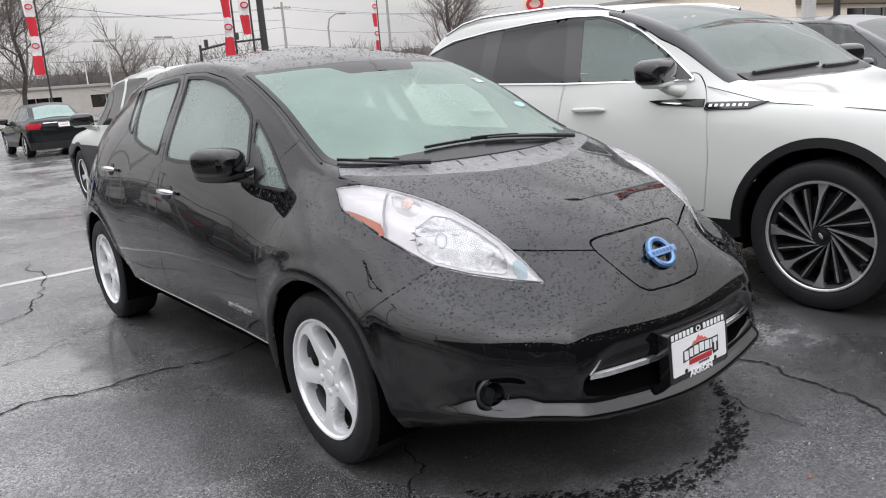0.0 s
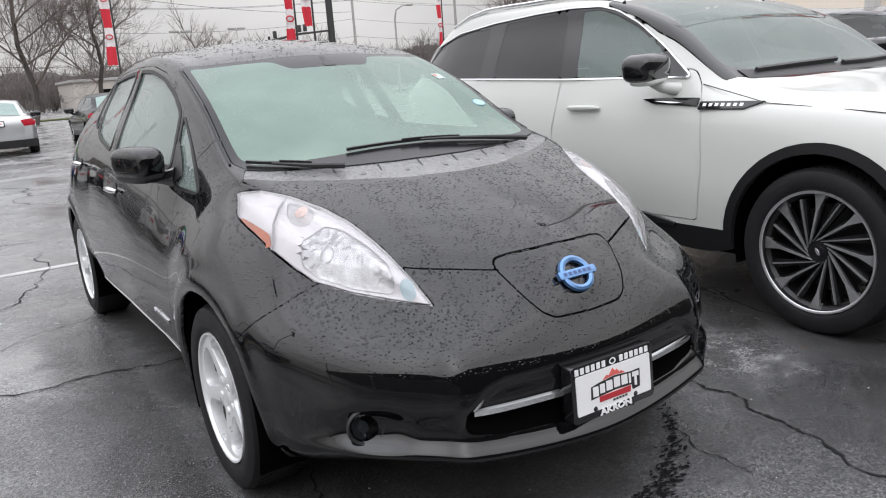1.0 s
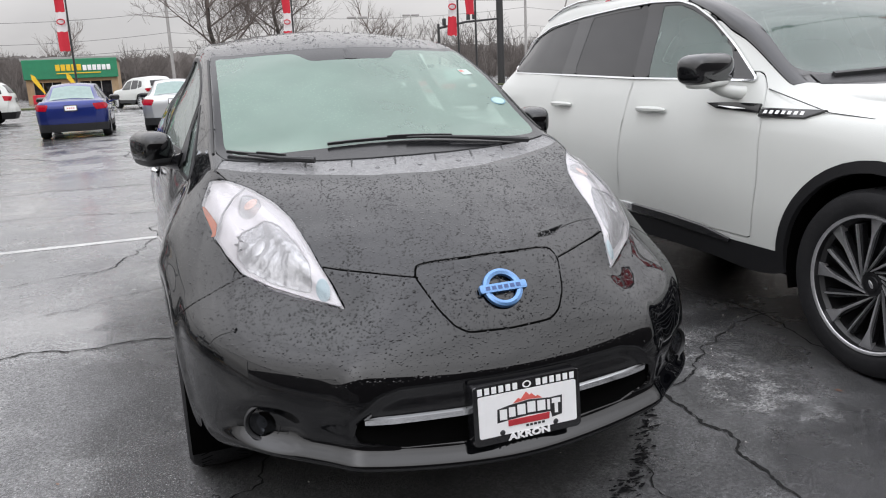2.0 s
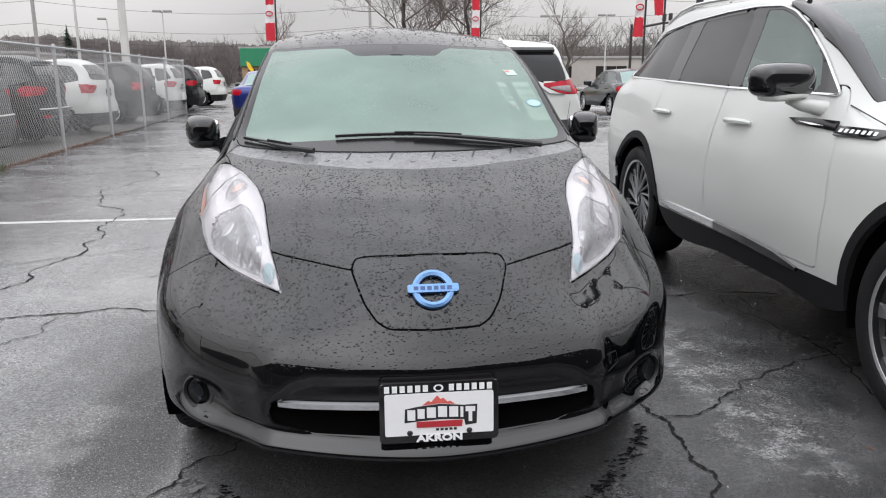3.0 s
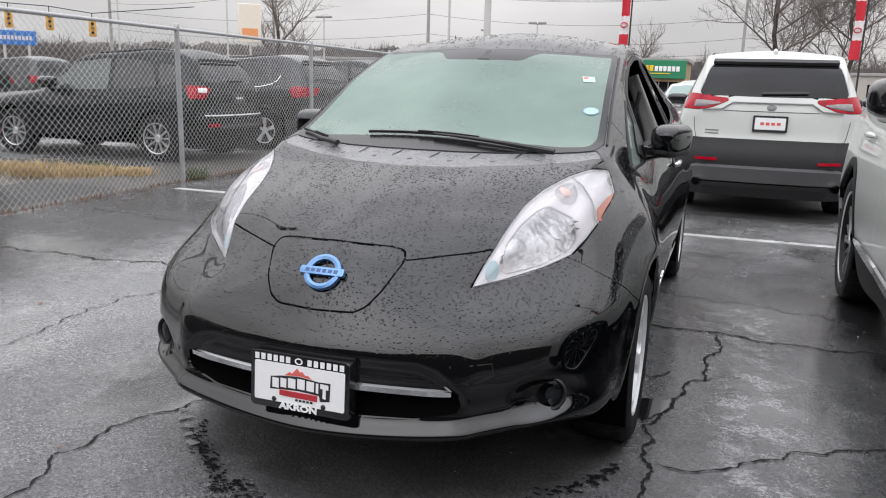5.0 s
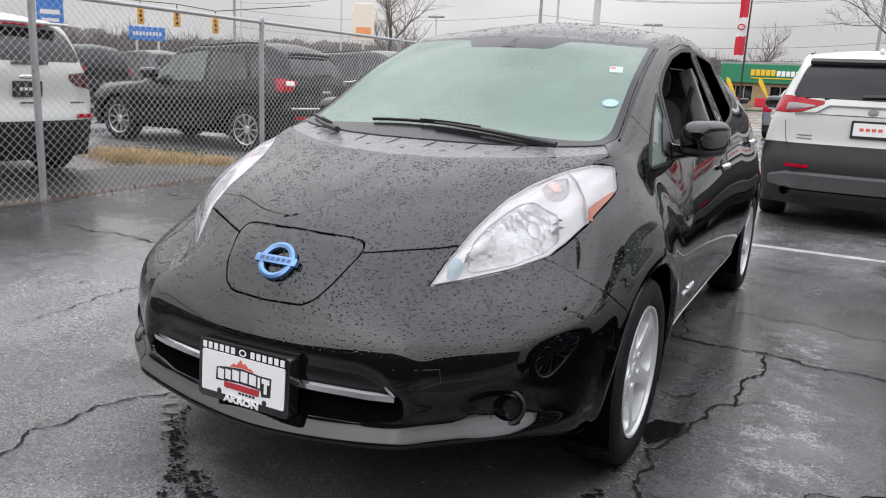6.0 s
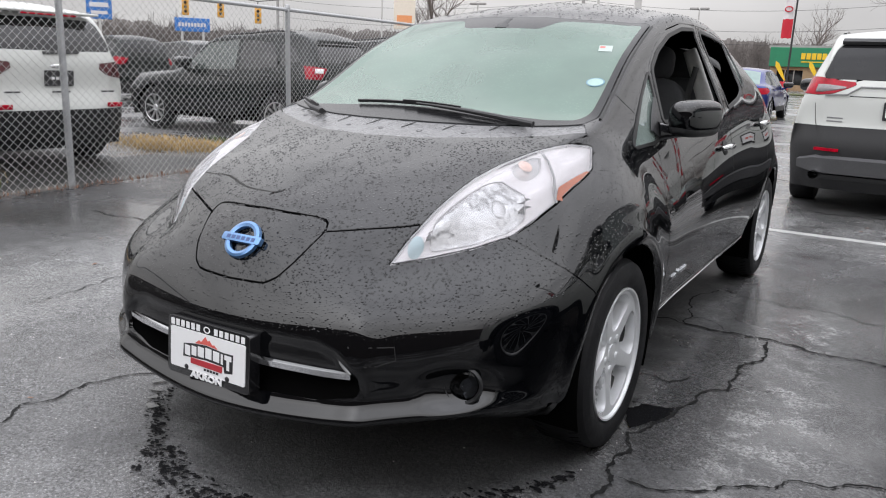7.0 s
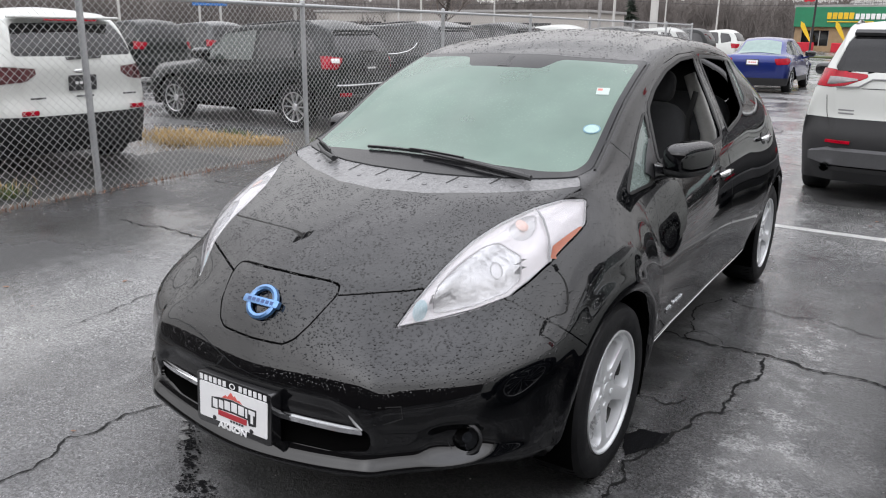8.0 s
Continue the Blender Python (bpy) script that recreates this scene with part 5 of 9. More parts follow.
part("plate_peaks", bm, LIGHT_RED, frame_ob)
bm = bmesh.new()
slab(bm, [(-0.062, -0.040), (0.060, -0.042), (0.062, -0.024), (-0.062, -0.024)], 0.0044, plate_m)
part("plate_band", bm, RED_MARK, frame_ob)
bm = bmesh.new()
marks(bm, [(-0.01 + i * 0.012, -0.002 + i * 0.012) for i in range(5)], -0.048, 0.006)
part("plate_fine_print", bm, DARK_MARK, frame_ob)
for x in (-0.08, 0.08):
    bm = bmesh.new()
    egg(bm, plate_m @ Matrix.Translation((x, -0.055, 0.003)) @ Matrix.Diagonal((0.008, 0.008, 0.003, 1)), 1, 1, 12, 6)
    part("plate_screw", bm, DARK_MARK, frame_ob)

# wipers, screen seals and stickers
def smooth_line(pts, n=18):
    u = np.linspace(0, len(pts) - 1, n)
    k = np.arange(len(pts))
    return [(float(np.interp(t, k, [p[0] for p in pts])), float(np.interp(t, k, [p[1] for p in pts]))) for t in u]


for pts, arm in (([(-0.615, 0.165), (-0.52, 0.095), (-0.43, 0.030), (-0.35, -0.030)], [(-0.345, -0.050), (-0.45, 0.010), (-0.55, 0.090)]),
                 ([(-0.27, 0.078), (-0.05, 0.062), (0.20, 0.052), (0.46, 0.040)], [(0.50, 0.012), (0.30, 0.026), (0.02, 0.044)])):
    bm = bmesh.new()
    ribbon(bm, drape(hull, smooth_line(pts), 2, 3.0, 0.006), 0.009, 0.010)
    w = part("wiper", bm, TRIM, hatch, "black windscreen wiper")
    bm = bmesh.new()
    rod = [q[0] for q in drape(hull, smooth_line(arm, 9), 2, 3.0, 0.018)]
    tube(bm, rod, [0.011, 0.011, 0.010, 0.009, 0.008, 0.007, 0.006, 0.005, 0.004], 8)
    part("wiper_arm", bm, TRIM, w)
    bm = bmesh.new()
    ribbon(bm, drape(hull, smooth_line(pts[1:3], 6), 2, 3.0, 0.016), 0.006, 0.006)
    part("blade_yoke", bm, TRIM, w)
for s in (-1, 1):
    bm = bmesh.new()
    ribbon(bm, drape(hull, smooth_line([(s * 0.661, 0.20), (s * 0.626, 0.52), (s * 0.586, 0.94)], 20), 2, 3.0, 0.001), 0.010, 0.004)
    part("screen_seal", bm, SEAL, hatch)
p, n = drape(hull, [(0.560, 0.400)], 2, 3.0, 0.0012)[0]
m = basis(p, n, (0, 0, 1))
bm = bmesh.new()
slab(bm, [(0.034 * math.cos(a), 0.030 * math.sin(a)) for a in np.linspace(0, 2 * math.pi, 25)[:-1]], 0.0008, m)
st = part("oval_sticker", bm, surface("blue_sticker_rim", (0.10, 0.22, 0.30), 0.5), hatch, "white oval sticker with blue rim")
bm = bmesh.new()
slab(bm, [(0.029 * math.cos(a), 0.025 * math.sin(a)) for a in np.linspace(0, 2 * math.pi, 25)[:-1]], 0.0013, m)
part("sticker_face", bm, surface("pale_sticker", (0.33, 0.47, 0.43), 0.5), st)
p, n = drape(hull, [(0.505, 0.632)], 2, 3.0, 0.0012)[0]
m = basis(p, n, (0, 0, 1))
bm = bmesh.new()
slab(bm, [(-0.026, -0.028), (0.026, -0.028), (0.026, 0.028), (-0.026, 0.028)], 0.0008, m)
st = part("square_sticker", bm, surface("white_sticker", (0.40, 0.47, 0.44), 0.5), hatch)
bm = bmesh.new()
slab(bm, [(-0.022, 0.004), (-0.002, 0.004), (-0.002, 0.020), (-0.022, 0.020)], 0.0013, m)
part("sticker_mark", bm, LIGHT_RED, st)
# drain slots and fasteners on the cowl
for x in (-0.52, -0.375, -0.225, -0.075, 0.075, 0.225, 0.375):
    y = -0.155 + 0.62 * x * x
    bm = bmesh.new()
    ribbon(bm, drape(hull, [(x + 0.012, y + 0.085), (x + 0.004, y + 0.055), (x - 0.006, y + 0.02)], 2, 3.0, -0.003), [0.005, 0.006, 0.003], 0.001)
    part("cowl_slot", bm, SEAL, hatch)
for x in (-0.45, -0.30, -0.15, 0.0, 0.15, 0.30, 0.45):
    bm = bmesh.new()
    p, n = drape(hull, [(x, -0.155 + 0.62 * x * x)], 2, 3.0, -0.003)[0]
    lathe(bm, [(0.009, -0.002), (0.009, 0.001), (0.006, 0.002), (0.005, 0.001), (0.001, 0.001)], basis(p, n), 12)
    part("cowl_clip", bm, COWL, hatch)

# rain beads standing on the bonnet, nose and roof
def rain_beads(name, count, x0, x1, y0, y1, size, seed, keep):
    r = random.Random(seed)
    V, F = [], []
    spots = np.array([(r.uniform(x0, x1), r.uniform(y0, y1)) for _ in range(count)])
    for x, y in spots[keep(np.stack([np.abs(spots[:, 0]), spots[:, 1]], 1))]:
        hit, nor, _, _ = hull.ray_cast(Vector((x, y, 3.0)), Vector((0, 0, -1)))
        if hit is None or hit.z < 0.60 or nor.z < 0.48:
            continue
        if r.random() > 0.62 + 1.3 * noise.noise((x * 15, y * 1.6, seed)):
            continue
        k = size * (0.4 + 0.9 * r.random() ** 2)
        u = nor.orthogonal().normalized()
        v = nor.cross(u)
        b, n = len(V), 7
        sx, sy = r.uniform(0.85, 1.2), r.uniform(0.85, 1.25)
        for rad, up in ((1.0, -0.03), (0.80, 0.20), (0.42, 0.34)):
            for i in range(n):
                a = 2 * math.pi * i / n
                V.append(tuple(hit + (u * math.cos(a) * sx + v * math.sin(a) * sy) * rad * k + nor * up * k))
        V.append(tuple(hit + nor * 0.39 * k))
        for q in range(2):
            for i in range(n):
                j = (i + 1) % n
                F.append((b + q * n + i, b + q * n + j, b + q * n + n + j, b + q * n + n + i))
        for i in range(n):
            F.append((b + 2 * n + i, b + 2 * n + (i + 1) % n, b + 3 * n))
    me = bpy.data.meshes.new(name)
    me.from_pydata(V, [], F)
    me.polygons.foreach_set("use_smooth", [True] * len(F))
    ob = put(name, me, WATER_BEAD, hatch, "small rain beads on black paint")
    ob["kind"] = "stuff"


lamp_poly = np.asarray(lamp_outline)
screen_poly = np.asarray(screen_line)
rain_beads("wet_beading", 14500, -0.80, 0.80, -0.92, 0.02, 0.0035, 3, lambda P: ~inside_poly(P, lamp_poly) & (P[:, 1] < -0.245 + 0.62 * P[:, 0] ** 2))
rain_beads("roof_beading", 5200, -0.60, 0.60, 0.84, 2.6, 0.0040, 4, lambda P: ~inside_poly(P, screen_poly))

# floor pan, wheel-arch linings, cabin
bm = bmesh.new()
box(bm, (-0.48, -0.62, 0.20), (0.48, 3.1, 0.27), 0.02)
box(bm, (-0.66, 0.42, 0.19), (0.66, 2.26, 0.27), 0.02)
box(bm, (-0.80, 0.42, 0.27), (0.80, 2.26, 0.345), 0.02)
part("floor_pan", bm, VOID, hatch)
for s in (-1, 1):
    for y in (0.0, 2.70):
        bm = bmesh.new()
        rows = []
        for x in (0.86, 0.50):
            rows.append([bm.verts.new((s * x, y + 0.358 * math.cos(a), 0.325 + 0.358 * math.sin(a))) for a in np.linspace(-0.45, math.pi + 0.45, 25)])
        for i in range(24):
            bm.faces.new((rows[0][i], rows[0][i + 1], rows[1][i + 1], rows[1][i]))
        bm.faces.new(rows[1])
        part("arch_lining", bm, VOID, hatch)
bm = bmesh.new()
egg(bm, pose(0, 0.55, 0.80) @ Matrix.Diagonal((0.66, 0.34, 0.20, 1)), 0.5, 0.4, 32, 12)
part("dashboard", bm, CABIN, hatch)
bm = bmesh.new()
m = pose(0.36, 0.86, 0.93, 62, 0, 0)
for i in range(28):
    a, b = 2 * math.pi * i / 28, 2 * math.pi * (i + 1) / 28
    tube(bm, [m @ Vector((0.18 * math.cos(a), 0.18 * math.sin(a), 0)), m @ Vector((0.18 * math.cos(b), 0.18 * math.sin(b), 0))], 0.015, 8, False)
for a in (0.0, 2.1, 4.2):
    tube(bm, [m @ Vector((0, 0, -0.02)), m @ Vector((0.17 * math.cos(a + 0.4), 0.17 * math.sin(a + 0.4), 0))], 0.016, 8)
egg(bm, m @ Matrix.Diagonal((0.07, 0.06, 0.03, 1)), 0.8, 0.8)
part("steering_wheel", bm, CABIN, hatch)
for x, y, w in ((-0.37, 1.45, 0.25), (0.37, 1.45, 0.25), (-0.33, 2.28, 0.32), (0.33, 2.28, 0.32)):
    bm = bmesh.new()
    egg(bm, pose(x, y - 0.22, 0.56, 6, 0, 0) @ Matrix.Diagonal((w, 0.27, 0.10, 1)), 0.55, 0.45)
    seat = part("seat", bm, CABIN, hatch, "dark fabric seat")
    bm = bmesh.new()
    egg(bm, pose(x, y + 0.10, 0.87, -16, 0, 0) @ Matrix.Diagonal((w * 0.95, 0.085, 0.33, 1)), 0.5, 0.5)
    part("backrest", bm, CABIN, seat)
    bm = bmesh.new()
    egg(bm, pose(x, y + 0.215, 1.265, -14, 0, 0) @ Matrix.Diagonal((0.13, 0.05, 0.09, 1)), 0.6, 0.6)
    part("headrest", bm, CABIN, seat)
for s in (-1, 1):
    bm = bmesh.new()
    tube(bm, [(s * 0.75, 1.64, 0.70), (s * 0.69, 1.66, 1.05), (s * 0.565, 1.69, 1.33)], [0.050, 0.042, 0.035], 10)
    part("pillar_lining", bm, CABIN_GREY, hatch, "pale grey centre pillar lining")
    bm = bmesh.new()
    strap = [Vector((s * 0.62, 1.62, 1.25)), Vector((s * 0.60, 1.60, 1.12)), Vector((s * 0.62, 1.52, 0.80)), Vector((s * 0.66, 1.45, 0.58))]
    ribbon(bm, [(p, Vector((s, -0.4, 0.1)).normalized()) for p in strap], 0.045, 0.003)
    part("seat_belt", bm, SEAL, hatch, "dark webbing seat belt")
bm = bmesh.new()
egg(bm, pose(0, 2.66, 1.00) @ Matrix.Diagonal((0.62, 0.26, 0.03, 1)), 0.5, 0.4, 24, 8)
part("rear_shelf", bm, CABIN, hatch)
bm = bmesh.new()
egg(bm, pose(0, 0.735, 1.335, 20, 0, 0) @ Matrix.Diagonal((0.12, 0.02, 0.035, 1)), 0.5, 0.6)
part("rear_view_mirror", bm, TRIM, hatch)
bm = bmesh.new()
ribbon(bm, drape(hull, [(0.0, 0.80), (0.0, 0.745), (0.0, 0.735), (0.0, 0.708)], 2, 3.0, 0.0006), [0.026, 0.026, 0.056, 0.056], 0.001)
part("mirror_mount", bm, TRIM, hatch)
add_wheels(hatch, (0.0, 2.70), 0.862, 0.316, 0.218, 0.205, "five", ALLOY, spin={-1: -23, 1: 155})
bm = bmesh.new()
tube(bm, [(0.02, 3.0, 1.46), (0.02, 3.08, 1.56)], [0.006, 0.003], 6)
part("aerial", bm, TRIM, hatch)

# ---- other cars ----


def lay_on(tree, pts, s):
    return drape(tree, pts, 0, 2.5 * s, 0.004)


def build_car(name, label, at, paint, guides, wheel_spec, WB, half, arch, panes=(), screen=None, rear_glass=None, lamps=(), group="", low=None, step=0.05, across=(8, 3, 3, 4, 6, 6), style=(10, 0.0, 0.02),
              alloy=None, doors=(), handles=(), mirror=None, rails=None, arch_trim=0.0, belt_trim=None, plate=None, cabin=False, wiper=None, clad_material=None, rear_mat=None, head=(), dlo=None, screen_glass=None, border=None):
    car = thing(name, label, "car", group, at=at)
    sh = Shell.loft(with_edges(guides), step, across)
    tree = BVHTree.FromPolygons(sh.V.tolist(), sh.F.tolist())
    for y in (0.0, WB):
        for s in (1, -1):
            _, sh = sh.split((1, 2), ring(y, wheel_spec[0] + 0.01, arch, 40), s, 0.0, lambda c, n: np.abs(c[:, 0]) > half * 0.55)
    if screen:
        if border:
            rim, sh = sh.split((0, 1), rounded(mirror2(border), 0.04), 0, 0.003, lambda c, n: n[:, 2] > 0.12)
            p, rim = rim.split((0, 1), rounded(mirror2(screen), 0.05), 0, 0.002)
            put("screen_border", rim.mesh("screen_border"), PILLAR, car)
        else:
            p, sh = sh.split((0, 1), rounded(mirror2(screen), 0.05), 0, 0.006, lambda c, n: n[:, 2] > 0.2)
        put("windscreen", p.mesh("windscreen", rim=0.004), screen_glass or DIM_GLASS, car)
    if rear_glass:
        p, sh = sh.split((0, 2), rounded(mirror2(rear_glass), 0.05), 0, 0.006, lambda c, n: (n[:, 1] > 0.15) & (c[:, 1] > WB * 0.5))
        put("rear_window", p.mesh("rear_window", -0.004, rim=0.004), rear_mat or REAR_GLASS, car)
    for s in (-1, 1):
        if dlo:
            band, sh = sh.split((1, 2), rounded(dlo, 0.04), s, 0.004)
        for pts, mat_ in panes:
            if dlo:
                p, band = band.split((1, 2), rounded(pts, 0.03), s, 0.003)
            else:
                p, sh = sh.split((1, 2), rounded(pts, 0.03), s, 0.005)
            put("side_window", p.mesh("side_window", -0.003, 0.004), mat_, car)
        if dlo:
            for bit in band.islands():
                put("window_frame", bit.mesh("window_frame", 0.0, 0.01), PILLAR, car)
            loop = np.array(list(rounded(dlo, 0.04)) + list(rounded(dlo, 0.04))[:2])
            bm = bmesh.new()
            ribbon(bm, drape(tree, [tuple(q) for q in loop], 0, 2.5 * s, 0.007), 0.012, 0.006)
            part("window_trim", bm, CHROME if paint is WHITE_PAINT else TRIM, car)
    # added black sheet that puts shade behind the panel gaps
    if step < 0.035:
        put("gap_shade_shell", sh.mesh("gap_shade_shell", -0.02, 0), VOID, car)
    for s in (-1, 1):
        for pts, mat_, lname in lamps:
            p, sh = sh.split((0, 2), rounded([(s * x, z) for x, z in pts], 0.02), s, 0.004, lambda c, n: (n[:, 1] > -0.3) & (c[:, 1] > sh.V[:, 1].max() - 0.40))
            put(lname, p.mesh(lname, 0.006, 0.02), mat_, car)
        for pts, mat_, lname in head:
            p, sh = sh.split((0, 2), rounded([(s * x, z) for x, z in pts], 0.02), s, 0.004, lambda c, n: c[:, 1] < 0)
            put(lname, p.mesh(lname, 0.002, 0.02), mat_, car)
    if arch_trim:
        for s in (-1, 1):
            for y in (0.0, WB):
                p, sh = sh.split((1, 2), ring(y, wheel_spec[0] + 0.01, arch + arch_trim, 40), s, 0.002, lambda c, n: np.abs(c[:, 0]) > half * 0.6)
                put("arch_cladding", p.mesh("arch_cladding", 0.008, 0.03), clad_material or TRIM, car)
    if low:
        for s, ya, yb in ((0, -9, 0), (-1, 0, WB), (1, 0, WB), (0, WB, 9)):
            clad, sh = sh.split((1, 2), [(ya, -1), (yb, -1), (yb, low), (ya, low)], s, 0.0)
            if len(clad.F):
                put("lower_cladding", clad.mesh("lower_cladding", 0.004, 0.02), clad_material or TRIM, car)
    for s in (-1, 1):
        for dname, pts in doors:
            p, sh = sh.split((1, 2), rounded(pts, 0.03), s, 0.006)
            put(dname, p.mesh(dname), paint, car)
        for y, z in handles:
            laid = lay_on(tree, [(y + d, z) for d in (-0.14, -0.10, 0, 0.10, 0.14)], s)
            bm = bmesh.new()
            tube(bm, [q + n * (0.024 if 0 < i < 4 else 0.008) for i, (q, n) in enumerate(laid)], [0.008, 0.016, 0.018, 0.016, 0.008], 8)
            part("door_handle", bm, paint, car)
        if mirror:
            my, mz, mx = mirror
            bm = bmesh.new()
            egg(bm, pose(s * mx, my, mz, 0, 0, s * -14) @ Matrix.Diagonal((0.140, 0.092, 0.078, 1)), 0.60, 0.52, 32, 18)
            mo = part("door_mirror", bm, GLOSS_BLACK, car, "black door mirror")
            bm = bmesh.new()
            egg(bm, pose(s * (mx - 0.01), my - 0.004, mz - 0.066, 0, s * 4, s * -14) @ Matrix.Diagonal((0.112, 0.076, 0.024, 1)), 0.75, 0.65, 28, 10)
            tube(bm, [(s * (mx - 0.03), my - 0.01, mz - 0.080), (s * (mx - 0.09), my - 0.025, mz - 0.105), (s * (mx - 0.15), my - 0.04, mz - 0.118), (s * (mx - 0.21), my - 0.05, mz - 0.125)], [0.022, 0.030, 0.034, 0.038], 12)
            part("mirror_arm", bm, paint, mo)
        if rails:
            a, b, rx = rails
            bm = bmesh.new()
            laid = drape(tree, [(s * rx, y) for y in np.linspace(a, b, 9)], 2, 3.0, 0.0)
            tube(bm, [q + Vector((0, 0, (0.0, 0.014, 0.022, 0.024, 0.024, 0.024, 0.022, 0.014, 0.0)[i])) for i, (q, n) in enumerate(laid)], 0.016, 8)
            part("roof_rail", bm, CHROME if paint is WHITE_PAINT else TRIM, car)
        if belt_trim:
            bm = bmesh.new()
            ribbon(bm, lay_on(tree, belt_trim, s), 0.013, 0.008)
            part("belt_trim", bm, CHROME, car)
    put("body", sh.mesh("body"), paint, car)
    if plate:
        pz, pmat = plate
        p, n = drape(tree, [(0.0, pz)], 1, 9.0, 0.004)[0]
        m = basis(p, n)
        bm = bmesh.new()
        slab(bm, rounded([(-0.16, -0.08), (0.16, -0.08), (0.16, 0.08), (-0.16, 0.08)], 0.012), 0.012, m)
        fr = part("plate_frame", bm, TRIM, car)
        bm = bmesh.new()
        slab(bm, rounded([(-0.14, -0.055), (0.14, -0.055), (0.14, 0.06), (-0.14, 0.06)], 0.008), 0.014, m)
        part("plate", bm, pmat, fr)
        bm = bmesh.new()
        for k in range(4):
            slab(bm, [(-0.09 + k * 0.05, -0.012), (-0.055 + k * 0.05, -0.012), (-0.055 + k * 0.05, 0.016), (-0.09 + k * 0.05, 0.016)], 0.0155, m)
        part("plate_bars", bm, LIGHT_RED if pmat is WHITE_MARK else WHITE_MARK, fr)
    if wiper:
        x0, x1, z0 = wiper
        bm = bmesh.new()
        ribbon(bm, drape(tree, [(x, z0 + 0.03 * (x1 - x)) for x in np.linspace(x0, x1, 6)], 1, 9.0, 0.004), 0.03, 0.02)
        part("rear_wiper", bm, TRIM, car)
    r, rim, width = wheel_spec
    add_wheels(car, (0.0, WB), half - 0.025, r, rim, width, style, alloy or ALLOY)
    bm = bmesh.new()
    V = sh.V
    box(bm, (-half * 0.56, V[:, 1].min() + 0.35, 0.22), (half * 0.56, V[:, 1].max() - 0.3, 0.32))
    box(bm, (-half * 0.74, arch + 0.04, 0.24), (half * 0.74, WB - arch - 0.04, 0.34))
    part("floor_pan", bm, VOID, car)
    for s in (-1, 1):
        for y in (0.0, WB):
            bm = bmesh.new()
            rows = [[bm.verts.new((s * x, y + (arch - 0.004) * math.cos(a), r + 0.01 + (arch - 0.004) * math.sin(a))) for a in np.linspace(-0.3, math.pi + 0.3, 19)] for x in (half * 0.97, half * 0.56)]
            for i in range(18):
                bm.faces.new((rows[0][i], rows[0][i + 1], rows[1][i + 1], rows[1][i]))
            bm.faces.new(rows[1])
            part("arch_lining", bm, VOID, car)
    if cabin:
        cy, cz = cabin
        bm = bmesh.new()
        egg(bm, pose(0, cy - 0.72, cz + 0.24) @ Matrix.Diagonal((half * 0.74, 0.25, 0.16, 1)), 0.5, 0.4, 24, 10)
        part("dashboard", bm, CABIN, car)
        for x in (-0.4, 0.4):
            bm = bmesh.new()
            egg(bm, pose(x, cy, cz + 0.20, -14, 0, 0) @ Matrix.Diagonal((0.25, 0.10, 0.36, 1)), 0.5, 0.5)
            seat = part("seat", bm, CABIN, car)
            bm = bmesh.new()
            egg(bm, pose(x, cy + 0.12, cz + 0.62, -12, 0, 0) @ Matrix.Diagonal((0.14, 0.06, 0.10, 1)), 0.6, 0.6)
            part("headrest", bm, CABIN, seat)
    return car


